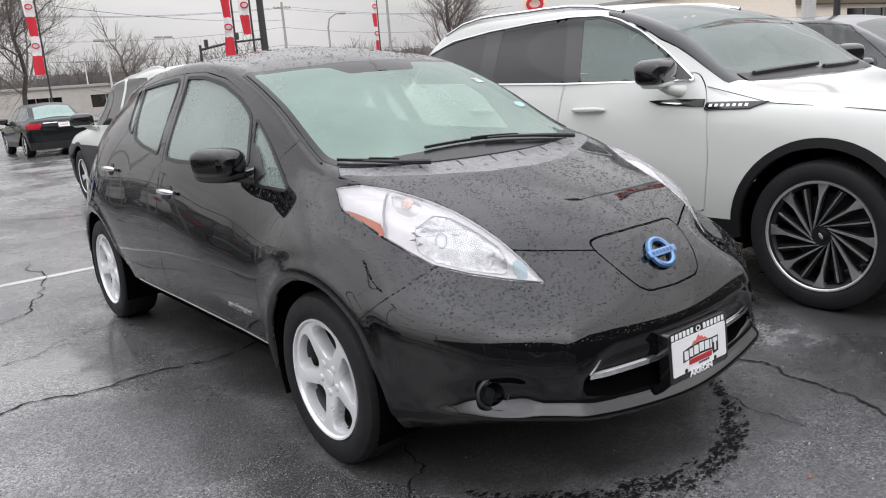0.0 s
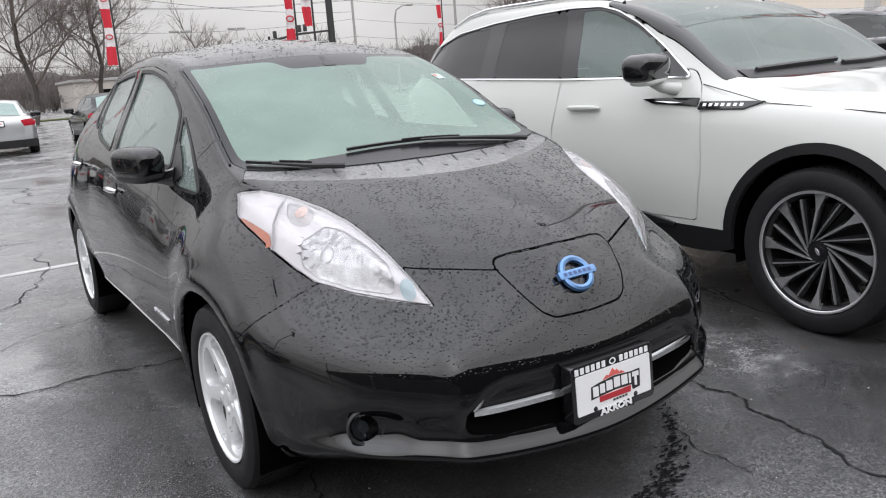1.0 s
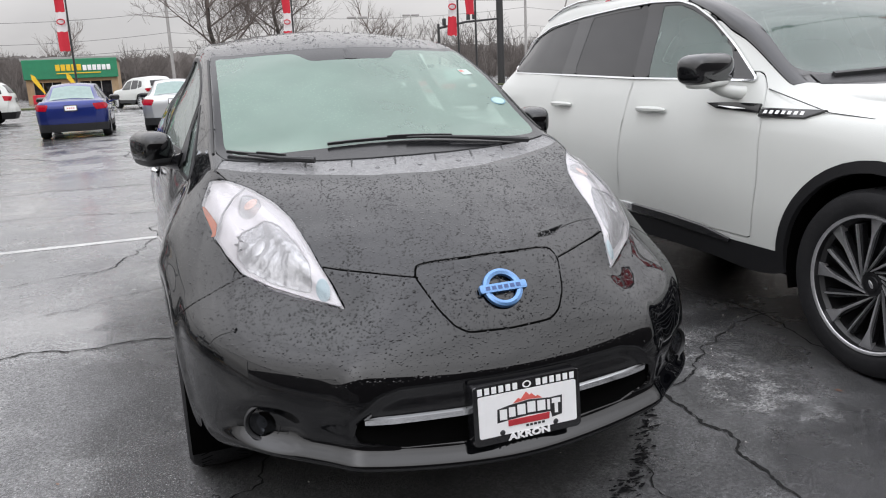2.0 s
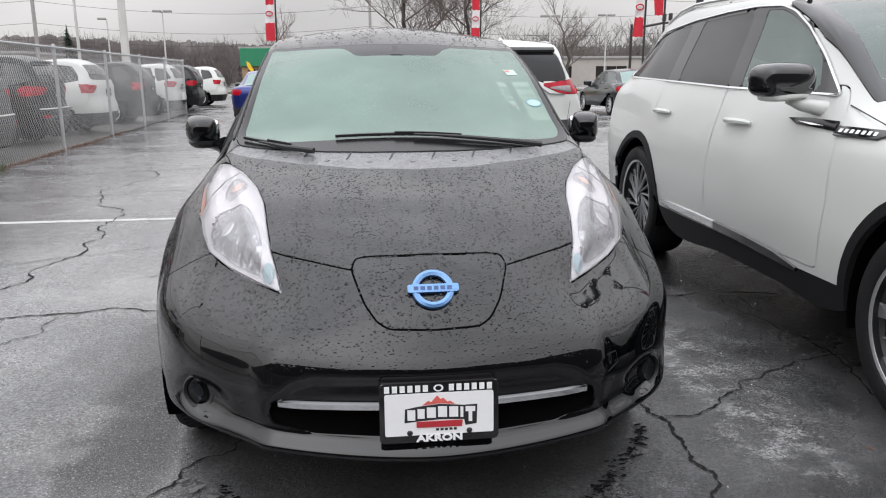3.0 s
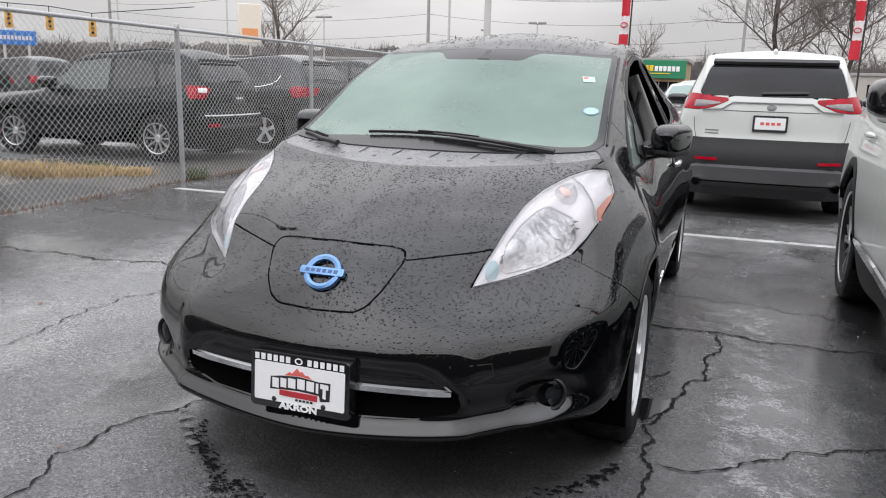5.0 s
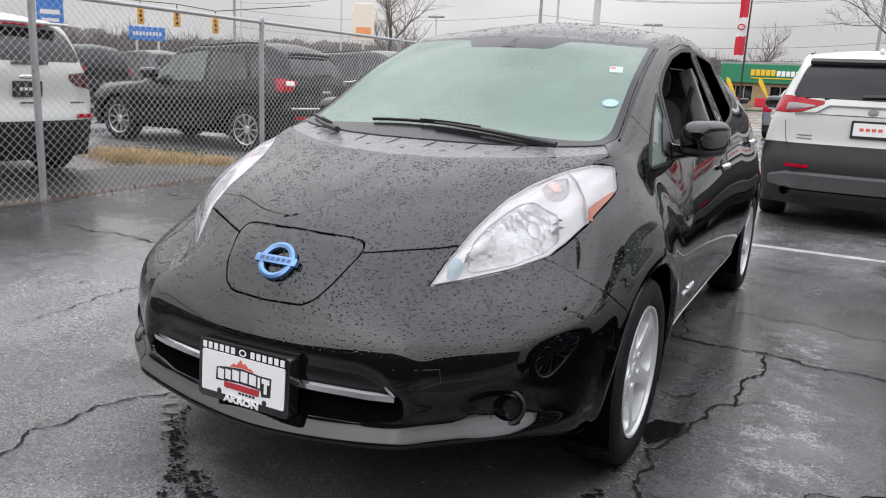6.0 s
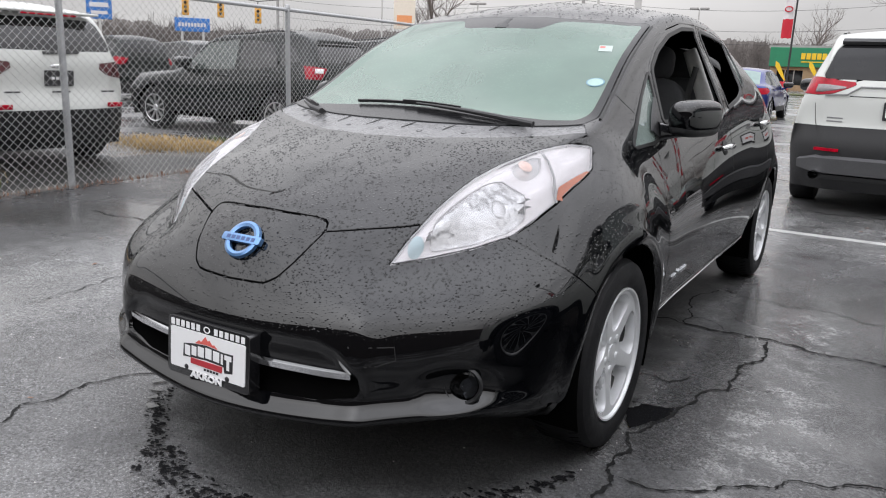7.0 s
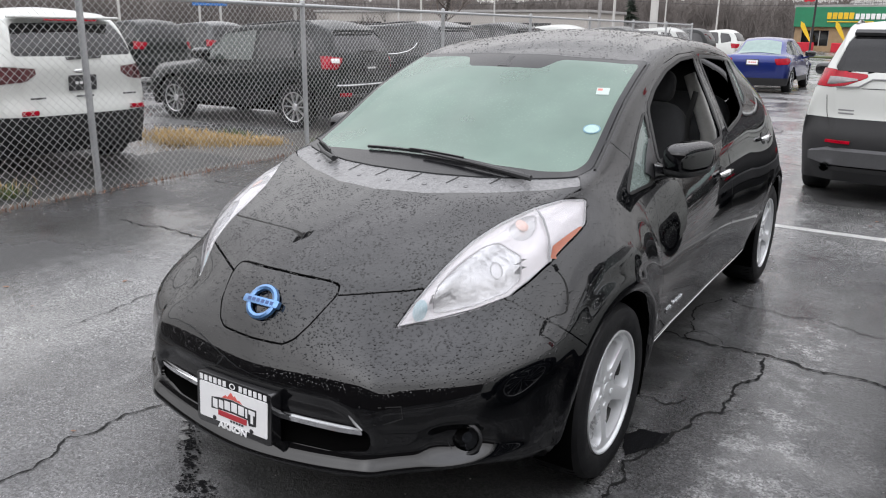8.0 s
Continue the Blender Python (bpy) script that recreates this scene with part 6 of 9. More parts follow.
# tall white SUV beside the hatchback
suv_guides = car_guides(2.02, 1.76, 5.06, 3.05, 0.92, hood_z=(1.075, 1.185), cowl_y=0.50, roof=((1.55, 0.962), (2.4, 1.0), (3.5, 0.965)), glass_z=1.18, tail=0.05, belt=(1.10, 1.17), rail=0.68, sill=0.32, arch=0.44, bulge=0.085)
white_suv = build_car("white_suv", "large white SUV with black arches and turbine wheels beside the hatchback", pose(2.755, -0.50, 0, 0, 0, -1.6), WHITE_PAINT, suv_guides, (0.389, 0.285, 0.275), 3.05, 1.01, 0.445,
                      dlo=[(0.80, 1.195), (1.03, 1.37), (1.26, 1.515), (1.46, 1.600), (1.62, 1.640), (1.9, 1.658), (2.3, 1.655), (2.75, 1.64), (3.25, 1.60), (3.65, 1.51), (3.88, 1.31), (3.6, 1.265), (2.6, 1.24), (1.8, 1.215)],
                      panes=[([(0.96, 1.22), (1.06, 1.365), (1.27, 1.493), (1.47, 1.577), (1.62, 1.622), (1.79, 1.63), (1.68, 1.228)], GREEN_GLASS), ([(1.83, 1.24), (1.94, 1.635), (2.23, 1.632), (2.62, 1.622), (2.58, 1.26)], DARK_GLASS),
                             ([(2.76, 1.265), (2.81, 1.612), (3.25, 1.575), (3.60, 1.49), (3.80, 1.325), (3.6, 1.285)], DARK_GLASS)],
                      screen=[(0, 0.52), (0.42, 0.56), (0.76, 0.69), (0.62, 1.44), (0, 1.46)], rear_glass=[(0, 1.60), (0.55, 1.58), (0.62, 1.28), (0, 1.24)], style=(16, 0.34, 0.0075, 0.016), alloy=DARK_ALLOY, step=0.03, across=(10, 4, 4, 6, 12, 12),
                      doors=[("front_door", [(0.80, 1.24), (0.735, 1.165), (0.67, 1.04), (0.635, 0.75), (0.66, 0.46), (1.80, 0.46), (1.84, 0.8), (1.80, 1.28)]), ("rear_door", [(1.81, 1.28), (1.85, 0.8), (1.81, 0.46), (2.5, 0.46), (2.62, 0.62), (2.78, 0.80), (2.82, 1.0), (2.75, 1.29)])],
                      handles=[(1.55, 1.04), (2.63, 1.045)], mirror=(0.92, 1.262, 1.085), rails=(1.5, 3.4, 0.66), arch_trim=0.05, screen_glass=PALE_SCREEN, border=[(0, 0.44), (0.45, 0.48), (0.83, 0.60), (0.79, 1.12), (0.715, 1.60), (0.60, 1.56), (0, 1.54)], low=0.43, cabin=(1.75, 0.85), clad_material=DEEP_TRIM,
                      head=[([(0.55, 0.83), (0.95, 0.90), (0.97, 0.76), (0.6, 0.72)], REFLECTOR, "headlight")])
suv_tree = BVHTree.FromPolygons(*[x.tolist() for x in (lambda q: (q.V, q.F))(Shell.loft(with_edges(suv_guides), 0.03, (10, 4, 4, 6, 12, 12)))])
for s in (-1, 1):
    # black blade on the door and wing, with pale marks
    made = []
    for yc, zc, shape in ((0.90, 1.072, [(-0.185, 0.018), (-0.10, -0.010), (0.20, -0.024), (0.20, 0.022), (-0.02, 0.024)]), (0.515, 1.053, [(-0.170, -0.024), (0.10, -0.022), (0.20, 0.022), (-0.170, 0.024)])):
        p, nrm = lay_on(suv_tree, [(yc, zc)], s)[0]
        q = lay_on(suv_tree, [(yc - 0.12, zc - 0.005)], s)[0][0]
        m = basis(p - nrm * 0.004, nrm, (0, 0, 1))
        flip = 1 if s < 0 else -1
        bm = bmesh.new()
        slab(bm, [(flip * x, z) for x, z in shape][::flip], 0.012, m, 0.002)
        made.append((part("wing_blade", bm, GLOSS_BLACK, white_suv, "gloss black blade with pale marks"), m, flip))
    blade, m, flip = made[0]
    bm = bmesh.new()
    slab(bm, [(flip * x, z) for x, z in [(-0.09, 0.004), (0.02, -0.008), (0.12, -0.006), (0.02, 0.002)]][::flip], 0.016, m)
    part("blade_chrome", bm, CHROME, blade)
    blade, m, flip = made[1]
    for k in range(7):
        x = flip * (-0.135 + k * 0.036)
        bm = bmesh.new()
        slab(bm, [(x - 0.010, -0.009), (x + 0.010, -0.009), (x + 0.010, 0.009), (x - 0.010, 0.009)], 0.0135, m)
        part("blade_mark", bm, WHITE_MARK, blade)
    bm = bmesh.new()
    ribbon(bm, lay_on(suv_tree, [(2.48, 0.475), (2.3, 0.472), (2.0, 0.47), (1.66, 0.467)], s), [0.02, 0.045, 0.050, 0.050], 0.012)
    part("sill_chrome", bm, CHROME, white_suv)
    bm = bmesh.new()
    ribbon(bm, lay_on(suv_tree, [(1.655, 0.467), (1.3, 0.458), (1.0, 0.445), (0.80, 0.425)], s), [0.05, 0.055, 0.05, 0.02], 0.012)
    part("sill_blade", bm, GLOSS_BLACK, white_suv)
    bm = bmesh.new()
    ribbon(bm, lay_on(suv_tree, [(0.72, 1.158), (0.31, 1.062), (-0.2, 1.022), (-0.5, 0.985)], s), 0.006, 0.001)
    part("bonnet_gap", bm, SEAL, white_suv)
bm = bmesh.new()
ribbon(bm, drape(suv_tree, [(-0.72, 0.60), (-0.35, 0.535), (0, 0.52), (0.35, 0.535), (0.72, 0.60)], 2, 3.0, 0.002), 0.10, 0.004)
part("screen_foot", bm, TRIM, white_suv)
for pts in ([(-0.62, 0.60), (-0.3, 0.58), (0.05, 0.58)], [(0.05, 0.54), (0.35, 0.56), (0.62, 0.61)]):
    bm = bmesh.new()
    ribbon(bm, drape(suv_tree, pts, 2, 3.0, 0.006), 0.022, 0.02)
    part("wiper", bm, TRIM, white_suv)

# white crossover behind, tail towards the camera
compact_guides = car_guides(1.855, 1.625, 4.60, 2.69, 0.93, hood_z=(0.98, 1.08), cowl_y=0.5, roof=((1.3, 0.955), (2.0, 1.0), (3.27, 0.98)), glass_z=1.14, tail=0.08, belt=(1.02, 1.13), rail=0.73, sill=0.39, arch=0.41, ends=0.13)
COMPACT_PANES = [([(0.72, 1.05), (1.25, 1.50), (1.85, 1.575), (1.88, 1.07)], DIM_GLASS), ([(1.96, 1.075), (1.93, 1.58), (2.65, 1.56), (2.78, 1.12)], DARK_GLASS), ([(2.86, 1.13), (2.74, 1.55), (3.10, 1.51), (3.30, 1.22)], DARK_GLASS)]
COMPACT_DOORS = [("front_door", [(0.66, 1.02), (0.62, 0.8), (0.62, 0.42), (1.90, 0.42), (1.92, 1.05)]), ("rear_door", [(1.92, 1.05), (1.91, 0.42), (2.2, 0.42), (2.45, 0.75), (2.78, 0.95), (2.80, 1.08)])]
TAIL_GLASS = [(0, 1.555), (0.56, 1.545), (0.61, 1.50), (0.69, 1.25), (0.66, 1.222), (0, 1.215)]
SLIM_LAMP = [(0.39, 1.195), (0.60, 1.214), (0.70, 1.235), (0.90, 1.24), (0.94, 1.085), (0.70, 1.075), (0.58, 1.09), (0.41, 1.165)]
white_cross = build_car("white_crossover", "white crossover SUV with grey lower cladding and red slim tail lamps", pose(1.49, 9.14, 0, 0, 0, 180), WHITE_PAINT, compact_guides, (0.36, 0.23, 0.225), 2.69, 0.9275, 0.41,
                        panes=COMPACT_PANES, doors=COMPACT_DOORS, rear_glass=TAIL_GLASS, lamps=[(SLIM_LAMP, RED_LENS, "tail_lamp")], low=0.80, step=0.03, across=(10, 4, 4, 5, 10, 10), arch_trim=0.05, handles=[(1.7, 0.98), (2.6, 1.0)], mirror=(0.95, 1.14, 1.03),
                        rails=(1.4, 3.0, 0.60), plate=(0.955, WHITE_MARK), wiper=(-0.32, 0.10, 1.245), clad_material=surface("grey_cladding", (0.011, 0.011, 0.012), 0.55, bump=0.2, bump_scale=400), style=(5, 0.0, 0.035))
STRIP_GREY = surface("satin_grey_strip", (0.20, 0.20, 0.205), 0.35, spec=0.4)
cross_tree = BVHTree.FromPolygons(*[x.tolist() for x in (lambda q: (q.V, q.F))(Shell.loft(with_edges(compact_guides), 0.05, (8, 3, 3, 4, 6, 6)))])
bm = bmesh.new()
ribbon(bm, drape(cross_tree, [(-0.64, 1.075), (-0.46, 1.085), (-0.36, 1.15), (-0.18, 1.15), (0, 1.15), (0.18, 1.15), (0.36, 1.15), (0.46, 1.085), (0.64, 1.075)], 1, 9.0, 0.010), 0.012, 0.014)
part("tailgate_strip", bm, STRIP_GREY, white_cross)
bm = bmesh.new()
ribbon(bm, drape(cross_tree, smooth_line([(-0.44, 1.072), (0.44, 1.072)], 16), 1, 9.0, 0.001), 0.007, 0.002)
part("tailgate_crease", bm, SEAL, white_cross)
# spoiler lip in black, which also stands for its shade on the glass
bm = bmesh.new()
ribbon(bm, drape(cross_tree, smooth_line([(-0.58, 1.545), (0.58, 1.545)], 20), 1, 9.0, 0.006), 0.060, 0.030)
part("tailgate_spoiler", bm, TRIM, white_cross, "black lip with its shade over the rear window")
bm = bmesh.new()
for i in range(2):
    ribbon(bm, drape(cross_tree, smooth_line([(0.47, 0.875 - 0.03 * i), (0.60, 0.877 - 0.03 * i)], 4), 1, 9.0, 0.002), 0.012, 0.002)
part("model_mark", bm, STRIP_GREY, white_cross)
bm = bmesh.new()
egg(bm, basis(*drape(cross_tree, [(0.0, 1.11)], 1, 9.0, 0.004)[0]) @ Matrix.Diagonal((0.045, 0.030, 0.006, 1)), 1, 1, 20, 6)
part("tailgate_badge", bm, STRIP_GREY, white_cross)
bm = bmesh.new()
ribbon(bm, drape(cross_tree, [(x, 0.345) for x in np.linspace(-0.66, 0.66, 12)], 1, 9.0, 0.006), 0.05, 0.008)
part("lower_valance", bm, TRIM, white_cross)
for s in (-1, 1):
    bm = bmesh.new()
    slim = drape(cross_tree, [(s * x, 1.148 - 0.05 * (x - 0.42)) for x in (0.48, 0.54, 0.60, 0.66, 0.72)], 1, 9.0, 0.008)
    ribbon(bm, slim, [0.016, 0.036, 0.056, 0.070, 0.074], 0.004)
    part("lamp_inset", bm, surface("smoked_clear_lens", (0.24, 0.22, 0.225), 0.12, 0.1, 0.3, 25, 120), white_cross)
bm = bmesh.new()
ribbon(bm, drape(cross_tree, [(x, 0.455) for x in np.linspace(-0.78, 0.78, 12)], 1, 9.0, 0.004), [0.09] + [0.17] * 10 + [0.09], 0.045)
part("bumper_bar", bm, surface("silver_grey_skid", (0.07, 0.07, 0.073), 0.42), white_cross)
for s in (-1, 1):
    bm = bmesh.new()
    ribbon(bm, drape(cross_tree, [(s * 0.46, 0.588), (s * 0.56, 0.590), (s * 0.66, 0.592)], 1, 9.0, 0.012), 0.030, 0.012)
    part("bumper_reflector", bm, RED_LENS, white_cross)
    bm = bmesh.new()
    tube(bm, [(s * 0.64, 3.40, 0.365), (s * 0.64, 3.69, 0.362)], 0.042, 16, False)
    tube(bm, [(s * 0.64, 3.685, 0.362), (s * 0.64, 3.45, 0.364)], 0.034, 16, False)
    part("exhaust_pipe", bm, CHROME, white_cross)
    bm = bmesh.new()
    ribbon(bm, drape(cross_tree, [(s * 0.72, 1.0), (s * 0.70, 0.85), (s * 0.66, 0.72)], 1, 9.0, 0.001), 0.006, 0.001)
    part("tailgate_gap", bm, SEAL, white_cross)
bm = bmesh.new()
egg(bm, pose(0, 3.12, 1.655) @ Matrix.Diagonal((0.025, 0.07, 0.045, 1)), 1, 1, 14, 8)
part("roof_fin", bm, WHITE_PAINT, white_cross)

# cars behind the fence, their tails to it
BLOCK_LAMP = [(0.62, 1.10), (0.93, 1.14), (0.93, 0.94), (0.72, 0.93)]
WIDE_LAMP = [(0.42, 1.09), (0.92, 1.13), (0.94, 0.93), (0.60, 0.97)]
low_guides = car_guides(1.80, 1.60, 4.48, 2.665, 0.90, hood_z=(0.92, 1.03), cowl_y=0.42, roof=((1.2, 0.955), (1.8, 1.0), (3.16, 0.965)), glass_z=1.09, tail=0.10, belt=(0.98, 1.10), rail=0.72, sill=0.33, arch=0.40, ends=0.14)
boxy_guides = car_guides(1.82, 1.64, 4.40, 2.64, 0.90, hood_z=(0.98, 1.08), cowl_y=0.5, roof=((1.25, 0.96), (1.9, 1.0), (3.20, 0.975)), glass_z=1.16, tail=0.05, belt=(1.03, 1.14), rail=0.75, sill=0.33, arch=0.40, ends=0.12)
LOW_PANES = [([(0.60, 1.01), (1.15, 1.43), (1.78, 1.50), (1.82, 1.03)], SIDE_GLASS), ([(1.90, 1.03), (1.86, 1.50), (2.5, 1.46), (2.70, 1.09)], DARK_GLASS), ([(2.76, 1.10), (2.60, 1.45), (2.9, 1.40), (3.08, 1.2)], DARK_GLASS)]
FENCED = [
    ("white compact SUV with black lower trim behind the chain-link fence", -9.52, 2.57, WHITE_PAINT, boxy_guides, COMPACT_PANES, WIDE_LAMP, 2.64, 0.91, 0.62, DARK_MARK),
    ("dark green crossover with roof rails behind the chain-link fence", -9.45, 7.28, DARK_PAINT, low_guides, LOW_PANES, BLOCK_LAMP, 2.665, 0.90, 0.55, DARK_MARK),
    ("dark grey SUV with red tail lamps behind the chain-link fence", -9.30, 10.08, GREY_PAINT, compact_guides, COMPACT_PANES, WIDE_LAMP, 2.69, 0.9275, 0.55, DARK_MARK),
    ("black SUV parked in the row behind the fence", -9.35, 13.15, DARK_PAINT, boxy_guides, COMPACT_PANES, WIDE_LAMP, 2.64, 0.91, 0.5, DARK_MARK),
    ("white SUV parked in the row behind the fence", -9.35, 15.95, WHITE_PAINT, compact_guides, COMPACT_PANES, BLOCK_LAMP, 2.69, 0.9275, 0.5, DARK_MARK),
    ("dark SUV parked in the row behind the fence", -9.35, 19.95, DARK_PAINT, compact_guides, COMPACT_PANES, BLOCK_LAMP, 2.69, 0.9275, 0.5, DARK_MARK),
    ("white minivan-like SUV parked far along the fence", -9.35, 24.7, WHITE_PAINT, boxy_guides, COMPACT_PANES, BLOCK_LAMP, 2.64, 0.91, 0.5, DARK_MARK),
    ("dark SUV parked far along the fence", -9.35, 28.2, DARK_PAINT, boxy_guides, COMPACT_PANES, BLOCK_LAMP, 2.64, 0.91, 0.5, DARK_MARK),
    ("white SUV parked at the far end of the fence", -9.35, 32.8, WHITE_PAINT, compact_guides, COMPACT_PANES, BLOCK_LAMP, 2.69, 0.9275, 0.5, DARK_MARK),
]
for i, (lab, x, y, paint, gd, pn, lp, wb, hf, lw, pm) in enumerate(FENCED):
    near = i < 3
    c = build_car("parked_suv", lab, pose(x, y, 0, 0, 0, -90 + (0, 2, -1, 1, 0, 1, 0, 0, 0)[i]), paint, gd, (0.345, 0.225, 0.225), wb, hf, 0.40, panes=pn, rear_glass=[(px * hf / 0.9275, pz * (1.0 if hf > 0.905 else 0.955)) for px, pz in TAIL_GLASS],
                  lamps=[([(px * hf / 0.9275, pz) for px, pz in lp], SMOKED_RED if i == 0 else RED_LENS, "tail_lamp")], low=lw, step=0.04 if near else 0.07, across=(8, 3, 3, 4, 8, 8) if near else (5, 2, 2, 3, 5, 5), arch_trim=0.05 if i < 3 else 0, handles=[(1.6, 0.93), (2.5, 0.95)] if near else (),
                  rails=(1.3, 2.8, 0.56) if i in (1, 2) else None, plate=(0.94, pm), clad_material=GREY_CLAD if i == 2 else DEEP_TRIM, rear_mat=DARK_GLASS, wiper=(-0.25, 0.15, 1.19) if near else None, doors=COMPACT_DOORS if i in (1, 2) else (), belt_trim=[(0.75, 1.045), (1.9, 1.065), (2.6, 1.10), (2.84, 1.15), (2.96, 1.22), (3.0, 1.30)] if i == 2 else None, group="row of cars behind the fence", style=(10, 0.0, 0.011) if i == 1 else (5, 0.0, 0.03), alloy=DARK_ALLOY if i == 1 else None, mirror=(0.85, 1.12, 0.99) if i == 1 else None)

    if i == 1:
        low_tree = BVHTree.FromPolygons(*[q.tolist() for q in (lambda q: (q.V, q.F))(Shell.loft(with_edges(gd), 0.04, (8, 3, 3, 4, 8, 8)))])
        for s in (-1, 1):
            bm = bmesh.new()
            ribbon(bm, drape(low_tree, [(s * x, 1.055) for x in (0.66, 0.71, 0.76)], 1, 9.0, 0.012), 0.07, 0.004)
            part("reverse_lens", bm, WHITE_MARK, c)
    if i in (1, 2, 3):
        tail_tree = BVHTree.FromPolygons(*[q.tolist() for q in (lambda q: (q.V, q.F))(Shell.loft(with_edges(gd), 0.04, (8, 3, 3, 4, 8, 8)))])
        for s in (-1, 1):
            bm = bmesh.new()
            ribbon(bm, drape(tail_tree, [(s * x, 0.56) for x in (0.56, 0.64, 0.72)], 1, 9.0, 0.010), 0.055, 0.010)
            part("bumper_reflector", bm, RED_LENS, c)
        bm = bmesh.new()
        ribbon(bm, drape(tail_tree, [(x, 0.86) for x in np.linspace(-0.55, 0.55, 8)], 1, 9.0, 0.001), 0.012, 0.004)
        part("tailgate_fold", bm, SEAL, c)
        bm = bmesh.new()
        ribbon(bm, drape(tail_tree, [(x, 0.54) for x in np.linspace(-0.70, 0.70, 8)], 1, 9.0, 0.006), 0.05, 0.012)
        part("bumper_step", bm, GREY_CLAD, c)
        bm = bmesh.new()
        ribbon(bm, drape(tail_tree, [(x, 0.70) for x in np.linspace(-0.74, 0.74, 10)], 1, 9.0, 0.004), 0.022, 0.012)
        part("bumper_strip", bm, ALLOY, c)
        k, kz = hf / 0.9275, 1.0 if hf > 0.905 else 0.955
        edge = [tuple(q) for q in rounded(mirror2([(px * k, pz * kz) for px, pz in TAIL_GLASS]), 0.05)]
        bm = bmesh.new()
        ribbon(bm, drape(tail_tree, edge + edge[:2], 1, 9.0, 0.006), 0.030, 0.004)
        part("window_seal", bm, SEAL, c)
        bm = bmesh.new()
        laid = drape(tail_tree, [(x, 1.555 * kz) for x in np.linspace(-0.56 * k, 0.56 * k, 9)], 1, 9.0, 0.0)
        tube(bm, [q + Vector((0, 0.05, 0.012)) for q, _ in laid], [0.012] + [0.022] * 7 + [0.012], 8)
        part("roof_spoiler", bm, paint, c)
    if i == 0:
        bm = bmesh.new()
        egg(bm, pose(0, 3.46, 1.06, 90, 0, 0) @ Matrix.Diagonal((0.09, 0.022, 0.006, 1)), 1, 1, 18, 6)
        part("tailgate_badge", bm, CHROME, c)
        for x0, x1 in ((-0.62, -0.46), (-0.10, 0.10), (0.44, 0.60)):
            bm = bmesh.new()
            box(bm, (x0, 3.478, 0.795), (x1, 3.488, 0.812), 0.002)
            part("tailgate_mark", bm, GREY_CLAD, c)
        for s in (-1, 1):
            bm = bmesh.new()
            box(bm, (s * 0.62 - 0.09, 3.475, 0.635), (s * 0.62 + 0.09, 3.50, 0.685), 0.008)
            part("bumper_reflector", bm, RED_LENS, c)
        bm = bmesh.new()
        box(bm, (-0.58, 3.16, 1.585), (0.58, 3.37, 1.615), 0.012)
        part("roof_spoiler", bm, WHITE_PAINT, c)
        bm = bmesh.new()
        box(bm, (-0.30, 3.36, 1.565), (0.30, 3.374, 1.583), 0.004)
        part("brake_light", bm, RED_LENS, c)

# second row further behind the fence
for lab, x, y, rz, paint, gd in (("dark SUV standing in a second row behind the fence", -19.5, 11.5, -90, DARK_PAINT, compact_guides), ("black SUV standing in a second row behind the fence", -19.5, 8.4, -90, DARK_PAINT, boxy_guides),
                                 ("grey SUV standing in a second row behind the fence", -21.0, 15.2, -90, GREY_PAINT, compact_guides), ("dark SUV seen over the white compact behind the fence", -19.5, 5.4, -90, GREY_PAINT, boxy_guides)):
    build_car("parked_suv", lab, pose(x, y, 0, 0, 0, rz), paint, gd, (0.345, 0.225, 0.225), 2.66, 0.91, 0.40, panes=COMPACT_PANES, rear_glass=TAIL_GLASS, lamps=[(BLOCK_LAMP, RED_LENS, "tail_lamp")], low=0.5, step=0.08, across=(5, 2, 2, 3, 5, 5), group="second row of cars behind the fence")
for i in range(6):
    x = (-30.5, -26.5, -21.5, -17.0, -12.6, -34.5)[i]
    build_car("parked_suv", ("white SUV in a far row of cars", "silver SUV in a far row of cars")[i % 2], pose(x, 46 + (i % 3), 0, 0, 0, 180 - 8 * i), (WHITE_PAINT, SILVER_PAINT)[i % 2], (compact_guides, boxy_guides)[i % 2], (0.345, 0.225, 0.225), 2.66, 0.91, 0.40, panes=COMPACT_PANES,
              rear_glass=TAIL_GLASS, lamps=[(BLOCK_LAMP, RED_LENS, "tail_lamp")], step=0.12, across=(4, 2, 2, 2, 4, 4), group="far row of cars")

# row of cars across the lot
sedan_guides = car_guides(1.80, 1.45, 4.70, 2.82, 0.88, lip=0.2, grille_z=0.66, hood_z=(0.84, 0.96), cowl_y=0.42, roof=((1.25, 0.97), (1.75, 1.0), (2.45, 0.965)), glass_z=1.02, tail=0.7, belt=(0.92, 0.98), rail=0.62, sill=0.26, arch=0.36, ends=0.17, glass_y=3.18, tail_z=0.95)
SEDAN_PANES = [([(0.62, 0.95), (1.15, 1.29), (1.70, 1.355), (1.74, 0.965)], SIDE_GLASS), ([(1.80, 0.965), (1.77, 1.355), (2.35, 1.33), (2.80, 1.05), (2.75, 0.99)], SIDE_GLASS)]
SEDAN_LAMP = [(0.52, 0.90), (0.86, 0.92), (0.90, 0.76), (0.60, 0.74)]
ROW = [("deep blue sedan with red tail lamps across the lot", -2.73, 19.75, BLUE_PAINT, 0), ("silver sedan with red tail lamps across the lot", 0.12, 20.3, SILVER_PAINT, -4), ("black sedan with a chrome boot strip across the lot", 2.98, 20.6, DARK_PAINT, 0),
       ("dark sedan parked across the lot", 5.85, 20.3, DARK_PAINT, 0), ("dark blue-grey hatchback parked across the lot", 8.80, 20.2, GREY_PAINT, 0)]
